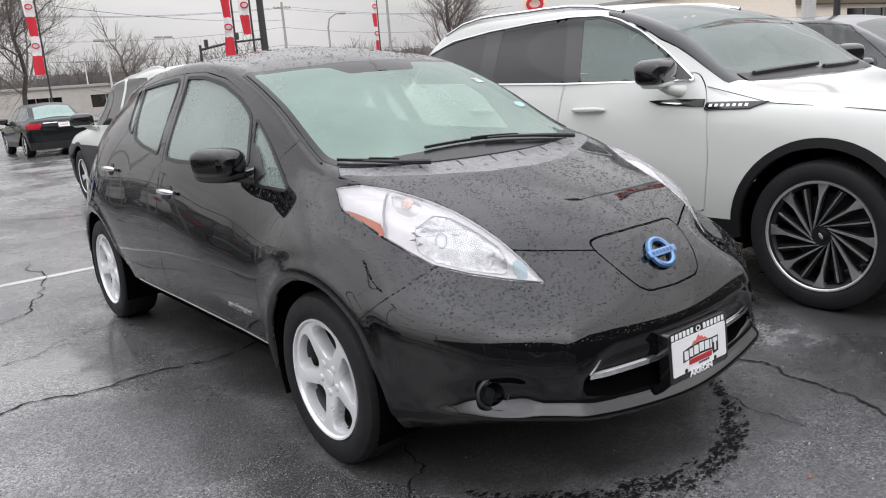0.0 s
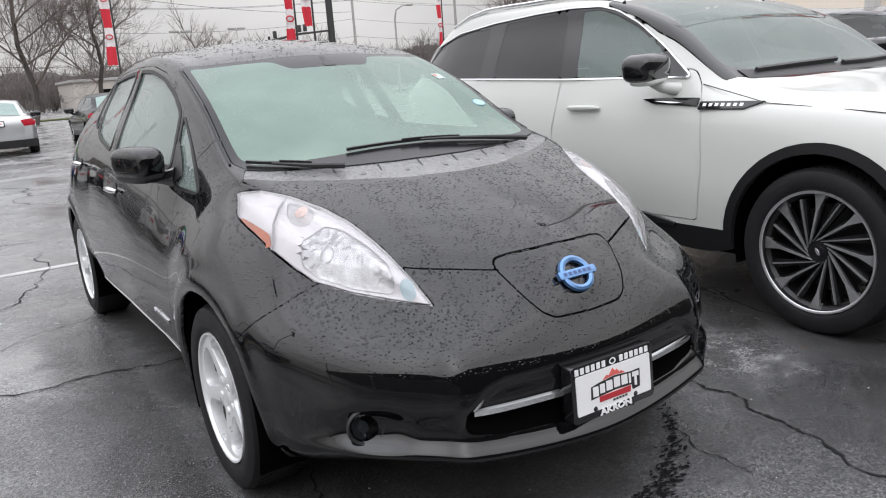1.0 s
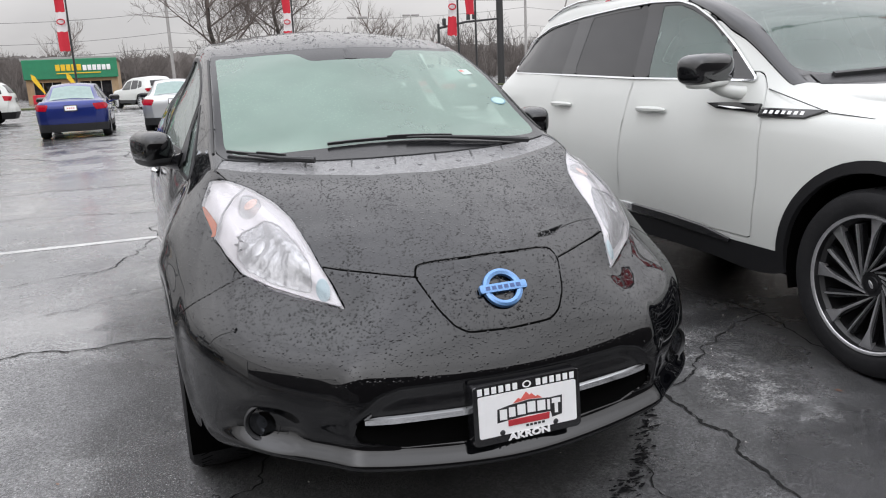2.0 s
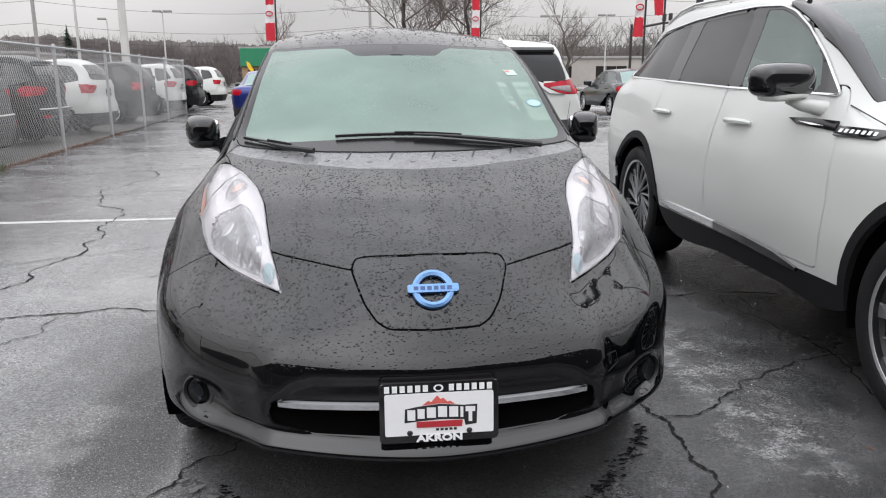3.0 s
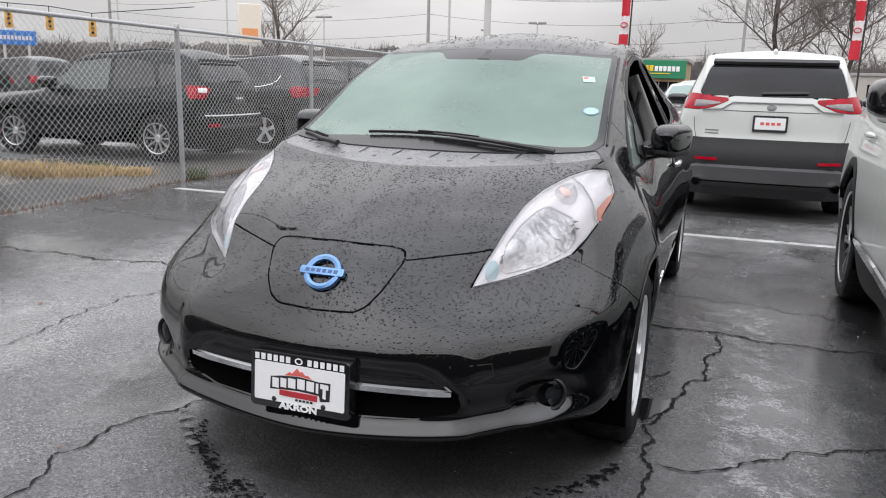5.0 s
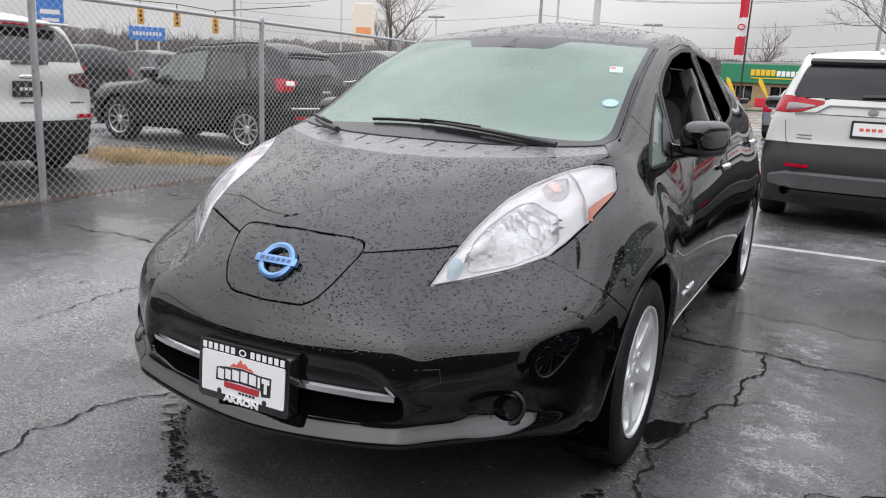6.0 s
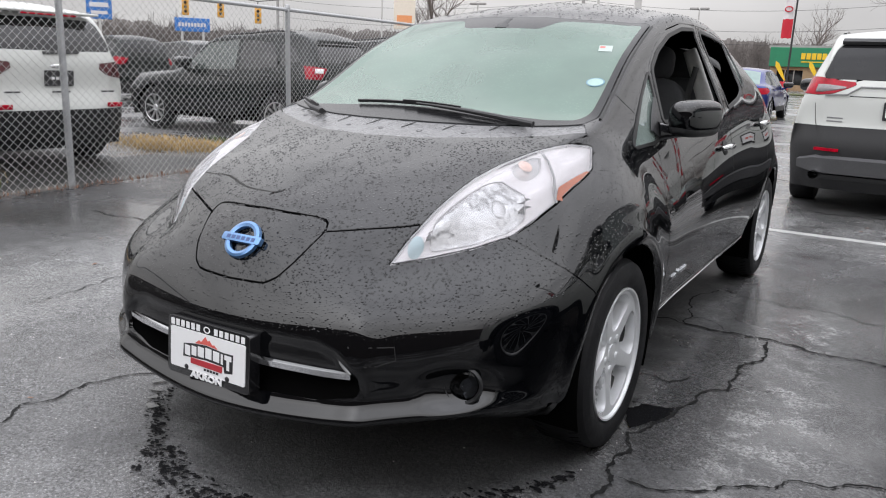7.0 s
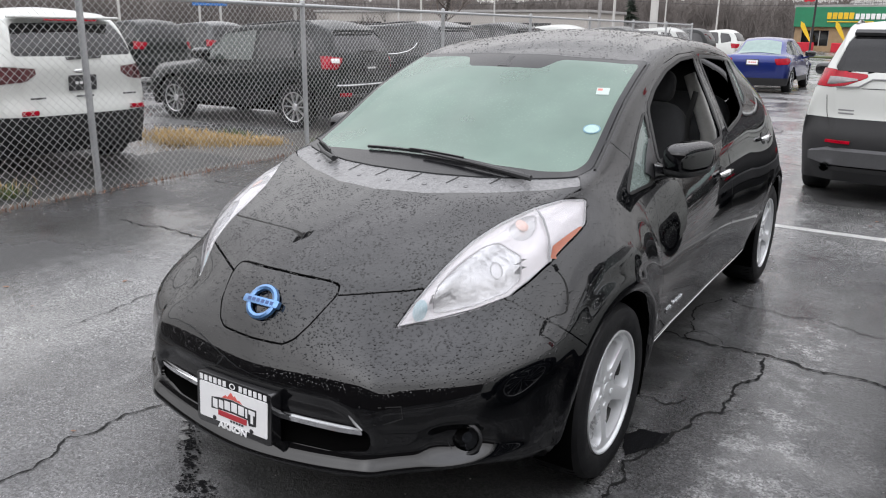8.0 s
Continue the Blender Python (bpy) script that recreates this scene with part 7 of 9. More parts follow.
for lab, x, y, paint, turn in ROW:
    c = build_car("parked_car", lab, pose(x, y + 3.82, 0, 0, 0, 180 + turn), paint, sedan_guides, (0.325, 0.225, 0.215), 2.82, 0.90, 0.36, panes=SEDAN_PANES, lamps=[(SEDAN_LAMP, RED_LENS, "tail_lamp")], low=0.40, step=0.06, across=(6, 3, 3, 3, 6, 6),
                  plate=(0.83 if paint is not BLUE_PAINT else 0.80, WHITE_MARK), mirror=(0.82, 1.0, 0.98), group="row of cars across the lot", handles=[(1.5, 0.82), (2.4, 0.84)])
    st = BVHTree.FromPolygons(*[q.tolist() for q in (lambda q: (q.V, q.F))(Shell.loft(with_edges(sedan_guides), 0.06, (6, 3, 3, 3, 6, 6)))])
    bm = bmesh.new()
    rows = [[bm.verts.new(p) for p, n in drape(st, [(x2, 2.54 + 0.58 * t) for x2 in np.linspace(-0.46 - 0.10 * t, 0.46 + 0.10 * t, 11)], 2, 3.0, 0.007)] for t in np.linspace(0, 1, 8)]
    for va, vb in zip(rows, rows[1:]):
        for i in range(10):
            bm.faces.new((va[i], va[i + 1], vb[i + 1], vb[i]))
    part("rear_window", bm, surface("grey_green_rear_window", (0.16, 0.24, 0.22), 0.12, vary=0.2, coat=0.25), c)
    if paint is DARK_PAINT:
        bm = bmesh.new()
        ribbon(bm, drape(st, [(x2, 0.90) for x2 in np.linspace(-0.5, 0.5, 7)], 1, 9.0, 0.002), 0.025, 0.012)
        part("boot_strip", bm, CHROME, c)
build_car("passing_suv", "white SUV driving past at the far side of the lot", pose(-1.6, 47.5, 0, 0, 0, 205), WHITE_PAINT, suv_guides, (0.389, 0.27, 0.25), 3.05, 1.01, 0.44, panes=COMPACT_PANES, rear_glass=TAIL_GLASS, lamps=[(BLOCK_LAMP, RED_LENS, "tail_lamp")], low=0.5, step=0.1, across=(5, 2, 2, 3, 5, 5))
build_car("grey_crossover", "grey crossover parked beyond the white SUV", pose(5.75, -0.35, 0, 0, 0, -2), surface("mid_grey_car_paint", (0.055, 0.057, 0.06), 0.3, 0.4, coat=0.8), compact_guides, (0.36, 0.23, 0.225), 2.69, 0.9275, 0.41, panes=[(p, DIM_GLASS) for p, m in COMPACT_PANES],
          screen=[(0, 0.54), (0.4, 0.58), (0.70, 0.66), (0.60, 1.25), (0, 1.27)], step=0.05, low=0.5, mirror=(0.95, 1.14, 1.03), belt_trim=[(0.7, 1.04), (1.9, 1.06), (2.8, 1.11)], cabin=(1.6, 0.8))

# ---- chain-link fence ----
def fence_x(y):
    return -4.82 - 0.044 * y


FENCE_H = 1.79
fence = thing("chain_link_fence", "galvanised chain-link fence with round steel posts", "fence", at=pose(0, 0, 0))
POST_Y = [-15.9, -13.0, -10.1, -7.3, -4.4, -1.25, 1.87, 4.90, 8.3, 11.7, 15.1, 18.5, 21.9, 25.3]
for y in POST_Y:
    bm = bmesh.new()
    lathe(bm, [(0.03, 0.0), (0.03, FENCE_H + 0.02), (0.034, FENCE_H + 0.02), (0.028, FENCE_H + 0.055), (0.001, FENCE_H + 0.065)], Matrix.Translation((fence_x(y), y, 0)), 14)
    part("post", bm, STEEL, fence)
bm = bmesh.new()
tube(bm, [(fence_x(y) + 0.005, y, FENCE_H) for y in (POST_Y[0], POST_Y[-1])], 0.021, 10)
part("top_rail", bm, STEEL, fence)
bm = bmesh.new()
y0, y1, pitch = POST_Y[0], POST_Y[-1], 0.0765
for k in range(int((y1 - y0 + FENCE_H) / pitch) + 1):
    for s, a in ((1, y0 + k * pitch - FENCE_H), (-1, y0 + k * pitch)):
        ta, tb = sorted(((y0 - a) / (s * FENCE_H), (y1 - a) / (s * FENCE_H)))
        t0, t1 = max(0.0, ta), min(1.0, tb)
        if t1 - t0 > 0.01:
            ends = [(a + s * FENCE_H * t, 0.03 + (FENCE_H - 0.03) * t) for t in (t0, t1)]
            tube(bm, [(fence_x(y) + 0.028 + 0.002 * s, y, z) for y, z in ends], 0.0018, 4, False)
for k in range(int((y1 - y0) / pitch)):
    # twisted knuckles standing over the rail
    y = y0 + k * pitch
    tube(bm, [(fence_x(y) + 0.028, y - 0.010, FENCE_H - 0.004), (fence_x(y) + 0.034, y + 0.006, FENCE_H + 0.022), (fence_x(y) + 0.022, y - 0.004, FENCE_H + 0.046)], 0.0019, 4, False)
part("chain_link_mesh", bm, ZINC, fence, "woven diamond wire mesh")
bm = bmesh.new()
for x0, x1, yy in ((-4.75, 0.0, 4.42), (0.0, 2.6, 4.33)):
    box(bm, (x0, yy - 0.05, 0.0), (x1, yy + 0.05, 0.004))
line = part("parking_line", bm, LINE_PAINT, None, smooth=False)
tagged(line, "worn white painted parking line on the asphalt", "road marking", kind="structure")

# ---- cracks, drips and leaves on the asphalt ----
CRACK = surface("dark_crack", (0.010, 0.010, 0.010), 0.85, vary=0.4, fine=30, spec=0.2)
WET = surface("standing_wet_patch", (0.010, 0.010, 0.011), 0.8, vary=0.4, bump=0.5, bump_scale=120, spec=0.06)
PALE = surface("pale_worn_patch", (0.16, 0.16, 0.155), 0.35, vary=0.4, scale=14, fine=120, bump=0.5, bump_scale=160, rough_vary=0.15)


def crack(points, width, seed):
    """A wandering crack through points on the ground, of uneven width."""
    rng = random.Random(seed)
    P = [Vector((x, y)) for x, y in points]
    for _ in range(4):
        Q = [P[0]]
        for a, b in zip(P, P[1:]):
            d = b - a
            Q += [(a + b) / 2 + Vector((-d.y, d.x)) * rng.uniform(-0.17, 0.17), b]
        P = Q
        if (P[0] - P[1]).length < 0.03:
            break
    bm = bmesh.new()
    rows = []
    for i, p in enumerate(P):
        d = P[min(i + 1, len(P) - 1)] - P[max(i - 1, 0)]
        d.normalize()
        s = Vector((-d.y, d.x))
        w = 0.55 * width * rng.uniform(0.25, 1.7) * (0.3 if i in (0, len(P) - 1) else 1)
        rows.append((bm.verts.new((*(p - s * w / 2), 0.0042)), bm.verts.new((*(p + s * w / 2), 0.0042))))
    for a, b in zip(rows, rows[1:]):
        bm.faces.new((a[0], b[0], b[1], a[1]))
    ob = part("crack", bm, CRACK, None, smooth=False)
    return tagged(ob, "jagged dark crack running through the asphalt", "crack", "cracks in the asphalt", "structure")


CRACKS = [
    ([(0.80, 2.18), (1.18, 2.09), (1.44, 2.08), (1.72, 2.04), (1.83, 1.92), (1.95, 1.40), (2.05, 0.9)], 0.012),
    ([(-3.85, 1.32), (-3.25, 1.36), (-2.5, 1.46), (-1.9, 1.48), (-1.33, 1.47), (-0.58, 1.43), (0.2, 1.44), (0.8, 1.43), (1.08, 1.43), (1.41, 1.37), (1.79, 1.39), (2.3, 1.3)], 0.022),
    ([(1.14, 1.40), (1.16, 1.12), (1.11, 0.90), (1.10, 0.69), (0.98, 0.41), (0.96, 0.25), (0.89, 0.10), (0.92, -0.14), (0.95, -0.24), (0.93, -0.45), (0.95, -0.65), (0.87, -0.89), (0.83, -1.10), (0.78, -1.45)], 0.018),
    ([(0.96, -0.21), (1.19, -0.15), (1.31, -0.03), (1.43, 0.09), (1.50, 0.10), (1.73, 0.23), (2.1, 0.3)], 0.014),
    ([(-2.04, -0.30), (-2.07, 0.07), (-2.12, 0.39), (-2.0, 0.82), (-1.85, 1.43)], 0.011),
    ([(-0.91, -1.35), (-0.88, -1.07), (-0.96, -0.94), (-0.94, -0.70), (-0.89, -0.59), (-0.81, -0.40), (-0.6, -0.1)], 0.014),
    ([(-2.29, 1.50), (-2.33, 2.35), (-2.35, 3.41), (-2.47, 4.85), (-2.9, 7.2), (-3.12, 8.74)], 0.020),
    ([(-1.45, 3.19), (-1.28, 3.30), (-1.18, 3.63), (-1.01, 4.16), (-0.9, 5.2)], 0.016),
    ([(0.58, -0.65), (0.50, -0.82), (0.50, -0.96), (0.46, -1.1)], 0.008),
    ([(-1.7, 2.2), (-1.2, 2.5), (-0.9, 2.6), (-0.2, 2.55)], 0.009),
    ([(-4.6, 3.0), (-3.6, 2.75), (-2.4, 2.9), (-1.3, 3.25)], 0.012),
    ([(0.75, 2.18), (0.67, 1.85), (0.73, 1.51), (0.76, 1.41)], 0.012), ([(0.72, 0.65), (0.88, 0.63), (0.94, 0.74)], 0.012), ([(0.73, 1.51), (0.80, 1.58), (0.93, 1.45), (1.06, 1.41)], 0.007), ([(1.10, 0.66), (1.19, 0.78), (1.30, 0.80)], 0.006),
    ([(-6.0, 7.8), (-3.0, 8.2), (0.5, 7.6)], 0.03), ([(-5.0, 11.0), (-1.0, 10.6), (4.0, 11.4)], 0.03), ([(-4.0, 14.5), (2.0, 14.0), (8.0, 15.0)], 0.035), ([(0.5, 5.3), (1.4, 5.15), (2.6, 5.3), (3.6, 5.1)], 0.012),
    ([(-0.6, 9.0), (-0.9, 12.0), (-0.5, 16.0)], 0.03), ([(-3.6, 6.0), (-2.0, 6.3), (-0.8, 5.8)], 0.016), ([(1.9, 1.3), (2.0, 0.5), (1.85, -0.4), (1.75, -1.2)], 0.012),
]
for i, (pts, w) in enumerate(CRACKS):
    crack(pts, w, 40 + i)


def patch(x, y, r, stretch, turn, seed, material, name, label):
    rng = random.Random(seed)
    bm = bmesh.new()
    n = 30
    vs, c, s = [], math.cos(turn), math.sin(turn)
    ph = [rng.uniform(0, 6.28) for _ in range(5)]
    for i in range(n):
        a = 2 * math.pi * i / n
        k = r * (0.85 + sum(0.22 / (q + 1) * math.sin((q + 2) * a + ph[q]) for q in range(5)))
        px, py = k * math.cos(a) * stretch, k * math.sin(a)
        vs.append(bm.verts.new((x + px * c - py * s, y + px * s + py * c, 0.0045 + (seed % 120) * 0.00003)))
    bm.faces.new(vs)
    ob = part(name, bm, material, None, smooth=False)
    return tagged(ob, label, "ground mark", name + "s on the asphalt", "structure")


def dry_shade_patch(x0, x1, y0, y1, at, seed):
    """Dry, dull asphalt under a car that stands in for its shade, with a ragged edge."""
    bm = bmesh.new()
    vs, cx, cy, n = [], (x0 + x1) / 2, (y0 + y1) / 2, 900
    for i in range(n):
        a = 2 * math.pi * i / n
        c, s = math.cos(a), math.sin(a)
        px, py = (x1 - x0) / 2 * math.copysign(abs(c) ** 0.4, c), (y1 - y0) / 2 * math.copysign(abs(s) ** 0.4, s)
        r = sum(w * noise.noise((px * f, py * f, seed)) for f, w in ((2.0, 0.11), (7.0, 0.06), (22.0, 0.035), (60.0, 0.02)))
        q = Vector((px, py, 0)).normalized() * r
        vs.append(bm.verts.new(at @ Vector((cx + px + q.x, cy + py + q.y, 0.0025))))
    bm.faces.new(vs)
    return tagged(part("dry_shade_patch", bm, DRY, None, smooth=False), "dull dry asphalt under a parked car, standing in for shade", "ground mark", "dry patches under cars", "structure")


DRY = surface("dry_asphalt", (0.062, 0.062, 0.062), 0.6, vary=0.55, scale=3.0, fine=150, bump=0.6, bump_scale=160, spec=0.4)
dry_shade_patch(-0.9, 0.9, -0.9, 3.6, pose(1.49, 9.14, 0, 0, 0, 180), 3.0)
# dull patches that stand in for the shadows under the fenced cars
for y, x0, x1 in ((2.57, -5.75, -10.2), (7.28, -6.0, -10.3), (10.08, -6.1, -10.3)):
    dry_shade_patch(x1, x0, y - 0.98, y + 0.92, Matrix(), y)
rng = random.Random(7)


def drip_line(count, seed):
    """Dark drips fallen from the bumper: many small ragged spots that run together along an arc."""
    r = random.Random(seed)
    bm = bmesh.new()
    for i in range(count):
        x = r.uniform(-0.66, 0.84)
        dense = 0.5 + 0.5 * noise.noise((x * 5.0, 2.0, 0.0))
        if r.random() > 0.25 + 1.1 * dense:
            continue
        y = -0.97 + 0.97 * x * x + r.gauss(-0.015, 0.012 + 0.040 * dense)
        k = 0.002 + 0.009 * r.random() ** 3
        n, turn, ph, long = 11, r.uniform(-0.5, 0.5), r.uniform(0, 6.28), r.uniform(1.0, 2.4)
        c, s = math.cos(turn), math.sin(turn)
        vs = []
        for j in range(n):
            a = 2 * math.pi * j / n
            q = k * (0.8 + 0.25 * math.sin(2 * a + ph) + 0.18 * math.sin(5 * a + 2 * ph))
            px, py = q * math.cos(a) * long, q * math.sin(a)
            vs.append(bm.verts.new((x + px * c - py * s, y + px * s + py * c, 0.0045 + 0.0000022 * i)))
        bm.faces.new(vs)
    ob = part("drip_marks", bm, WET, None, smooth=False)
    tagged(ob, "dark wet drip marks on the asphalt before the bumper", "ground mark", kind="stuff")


def puddle(points, seed):
    """A shallow pool of rain with a ragged edge."""
    bm = bmesh.new()
    vs = []
    for (ax, ay), (bx, by) in zip(points, points[1:] + points[:1]):
        for k in range(8):
            x, y = ax + (bx - ax) * k / 8, ay + (by - ay) * k / 8
            vs.append(bm.verts.new((x + 0.016 * noise.noise((x * 30, y * 30, seed)), y + 0.016 * noise.noise((x * 30, y * 30, seed + 5)), 0.0048)))
    bm.faces.new(vs)
    water = surface("rain_puddle", (0.012, 0.012, 0.013), 0.03, spec=0.6)
    tagged(part("puddle", bm, water, None, smooth=False), "small shallow rain puddle beside the front wheel", "puddle", kind="structure")


puddle([(0.82, 0.28), (0.87, 0.36), (0.98, 0.39), (0.965, 0.29), (0.885, 0.13)], 2.0)
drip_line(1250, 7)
for i, (x, y, r) in enumerate(((-0.79, -0.48, 0.012), (-0.74, -0.54, 0.020), (-0.69, -0.60, 0.018), (-0.64, -0.65, 0.015), (-0.585, -0.70, 0.020))):
    patch(x, y, r, 1.4, 0.5, 90 + i, PALE, "pale_spot", "pale worn paint spot on the asphalt")
LEAF = surface("wet_brown_leaf", (0.16, 0.07, 0.035), 0.5, vary=0.4)
for i in range(46):
    x, y = rng.uniform(-4.6, 2.0), rng.uniform(-1.4, 6.5)
    if -0.95 < x < 0.95 and -1.0 < y < 3.5:
        continue
    bm = bmesh.new()
    a, k = rng.uniform(0, 6.28), rng.uniform(0.008, 0.02)
    pts = [(1.4, 0), (0.5, 0.5), (-0.6, 0.45), (-1.1, 0), (-0.5, -0.5), (0.6, -0.4)]
    vs = [bm.verts.new((x + k * (p * math.cos(a) - q * math.sin(a)), y + k * (p * math.sin(a) + q * math.cos(a)), 0.006 + 0.004 * rng.random() * abs(q))) for p, q in pts]
    bm.faces.new(vs)
    tagged(part("leaf", bm, LEAF, None, smooth=False), "small wet brown leaf lying on the asphalt", "leaf", "leaves on the asphalt")

# pale grit and crumbs lying about
CRUMB = surface("pale_grit", (0.42, 0.40, 0.38), 0.7, vary=0.4, fine=8)
r3 = random.Random(21)
V, F = [], []
for i in range(1500):
    if i < 700:
        y = r3.uniform(-3.5, 14)
        x = fence_x(y) + r3.gauss(0.12, 0.16)
    else:
        x, y = r3.uniform(-4.6, 2.2), r3.uniform(-2.0, 6.0)
    k, a = r3.uniform(0.0015, 0.005) * (1.5 if i < 700 else 1.0), r3.uniform(0, 6.28)
    b = len(V)
    V += [(x + k * math.cos(a + 2.1 * j) * r3.uniform(0.6, 1.3), y + k * math.sin(a + 2.1 * j) * r3.uniform(0.6, 1.3), 0.0) for j in range(3)] + [(x, y, k * r3.uniform(0.5, 1.1))]
    F += [(b, b + 1, b + 3), (b + 1, b + 2, b + 3), (b + 2, b, b + 3)]
me = bpy.data.meshes.new("grit")
me.from_pydata(V, [], F)
tagged(put("grit", me, CRUMB), "pale crumbs of grit scattered on the asphalt", "grit", kind="stuff")

# verge under and behind the fence: gravel and dry grass
GRAVEL = surface("wet_gravel_and_soil", (0.055, 0.05, 0.043), 0.5, vary=0.6, scale=5, fine=110, bump=0.9, bump_scale=90)
bm = bmesh.new()
rows = []
for i in range(85):
    y = -16.0 + i * 0.5
    e = 0.10 * noise.noise((y * 0.7, 3.1, 0)) + 0.05 * noise.noise((y * 3.1, 1.1, 0))
    xs = (fence_x(y) + 0.0 + e, fence_x(y) - 0.15 + e, fence_x(y) - 0.9, fence_x(y) - 1.5 + 2 * e)
    rows.append([bm.verts.new((x, y, z + 0.012 * noise.noise((x * 2, y * 2, 5)))) for x, z in zip(xs, (0.0, 0.02, 0.03, 0.0))])
for a, b in zip(rows, rows[1:]):
    for k in range(3):
        bm.faces.new((a[k], a[k + 1], b[k + 1], b[k]))
bmesh.ops.recalc_face_normals(bm, faces=bm.faces)
verge = part("verge", bm, GRAVEL, None)
# shade beside the fenced white SUV, put into a darker soil colour
verge.data.materials.append(surface("shaded_soil", (0.012, 0.012, 0.011), 0.45, vary=0.6, scale=5, fine=90, bump=0.8, bump_scale=70, spec=0.35))
for f in verge.data.polygons:
    if 0.4 < f.center.y < 4.1 and f.center.x < fence_x(f.center.y) - 0.1:
        f.material_index = 1
tagged(verge, "narrow verge of gravel and soil along the fence", "verge", kind="structure")
GRASS = surface("dry_straw_grass", (0.42, 0.29, 0.12), 0.7, vary=0.4, scale=4)
GREEN = surface("green_weeds", (0.07, 0.10, 0.03), 0.7, vary=0.4, scale=4)


def tufts(name, label, spots, count, height, material, seed):
    r = random.Random(seed)
    V, F = [], []
    for _ in range(count):
        x0, y0, rx, ry = spots[r.randrange(len(spots))]
        x, y = x0 + r.gauss(0, rx / 2), y0 + r.gauss(0, ry / 2)
        h, a, ln = height * r.uniform(0.4, 1.2), r.uniform(0, 6.28), r.uniform(0.1, 0.9)
        dx, dy, w = math.cos(a), math.sin(a), r.uniform(0.003, 0.006)
        k = len(V)
        V += [(x - dy * w, y + dx * w, 0.01), (x + dy * w, y - dx * w, 0.01), (x + dx * h * ln * 0.4 - dy * w * 0.7, y + dy * h * ln * 0.4 + dx * w * 0.7, h * 0.7), (x + dx * h * ln * 0.4 + dy * w * 0.7, y + dy * h * ln * 0.4 - dx * w * 0.7, h * 0.7),
              (x + dx * h * ln, y + dy * h * ln, h * (1.0 - 0.3 * ln))]
        F += [(k, k + 1, k + 3, k + 2), (k + 2, k + 3, k + 4)]
    me = bpy.data.meshes.new(name)
    me.from_pydata(V, [], F)
    return tagged(put(name, me, material), label, "grass", kind="stuff")


tufts("dry_grass", "tufts of dry yellow grass behind the fence", [(-6.3, 4.75, 0.45, 0.4), (-6.9, 4.45, 0.35, 0.25), (-7.5, 4.75, 0.6, 0.45), (-5.85, 5.0, 0.2, 0.2), (-6.6, 5.0, 0.9, 0.25), (-5.6, 1.0, 0.3, 0.4)], 4600, 0.13, GRASS, 3)
tufts("weeds", "small green weeds at the foot of the fence", [(-5.35, 1.15, 0.2, 0.25), (-6.6, 5.2, 0.4, 0.15), (-5.15, 8.3, 0.12, 0.3), (-5.1, 5.2, 0.1, 0.2)], 900, 0.16, GREEN, 4)
tufts("fence_litter", "dead leaves and straw caught along the fence", [(fence_x(y) + 0.02, y, 0.10, 0.7) for y in np.arange(-3.0, 16.0, 0.9)], 2600, 0.05, LEAF, 5)

# ---- trees, banners, poles, wires, signs and buildings beyond the lot ----
BARK = surface("wet_bark", (0.055, 0.048, 0.042), 0.85, vary=0.4, scale=3, fine=40, bump=0.6, bump_scale=30)
TWIG = surface("grey_brown_twigs", (0.15, 0.125, 0.112), 0.9, vary=0.4, scale=0.3)
TWIG_FAR = surface("hazy_grey_brown_wood", (0.115, 0.10, 0.092), 0.95, vary=0.35, scale=0.15, fine=3)


class Sticks:
    """Collects tapered sticks into one mesh."""

    def __init__(self, sides=4):
        self.V, self.F, self.n = [], [], sides

    def add(self, a, b, ra, rb):
        d = (b - a).normalized()
        u = d.cross(Vector((0.3, 0.5, 0.81)))
        u = u.normalized() if u.length > 0.05 else d.cross(Vector((1, 0, 0))).normalized()
        v = d.cross(u)
        k, n = len(self.V), self.n
        for p, r in ((a, ra), (b, rb)):
            for i in range(n):
                t = 2 * math.pi * i / n
                self.V.append(tuple(p + (u * math.cos(t) + v * math.sin(t)) * r))
        for i in range(n):
            self.F.append((k + i, k + (i + 1) % n, k + n + (i + 1) % n, k + n + i))

    def mesh(self, name):
        me = bpy.data.meshes.new(name)
        me.from_pydata(self.V, [], self.F)
        me.polygons.foreach_set("use_smooth", [True] * len(self.F))
        return me


def grow(st, p, d, ln, r, depth, rng, droop=0.0, least=0.006):
    """Grows a limb and its branches."""
    steps = 3
    for i in range(steps):
        nd = (d + Vector((rng.gauss(0, 0.16), rng.gauss(0, 0.16), rng.gauss(0, 0.10) + 0.05 - droop))).normalized()
        q = p + nd * ln / steps
        r2 = max(least, r * 0.86)
        st.add(p, q, r, r2)
        p, d, r = q, nd, r2
        if depth > 0 and i > 0 or depth > 1:
            for _ in range(rng.choice((1, 1, 2))):
                side = Vector((rng.gauss(0, 1), rng.gauss(0, 1), rng.gauss(0.2, 0.5))).normalized()
                grow(st, p, (d * 0.72 + side * 0.78).normalized(), ln * rng.uniform(0.52, 0.78), r * 0.58, depth - 1, rng, droop, least)
    if depth > 0:
        grow(st, p, d, ln * 0.72, r * 0.85, depth - 1, rng, droop, least)


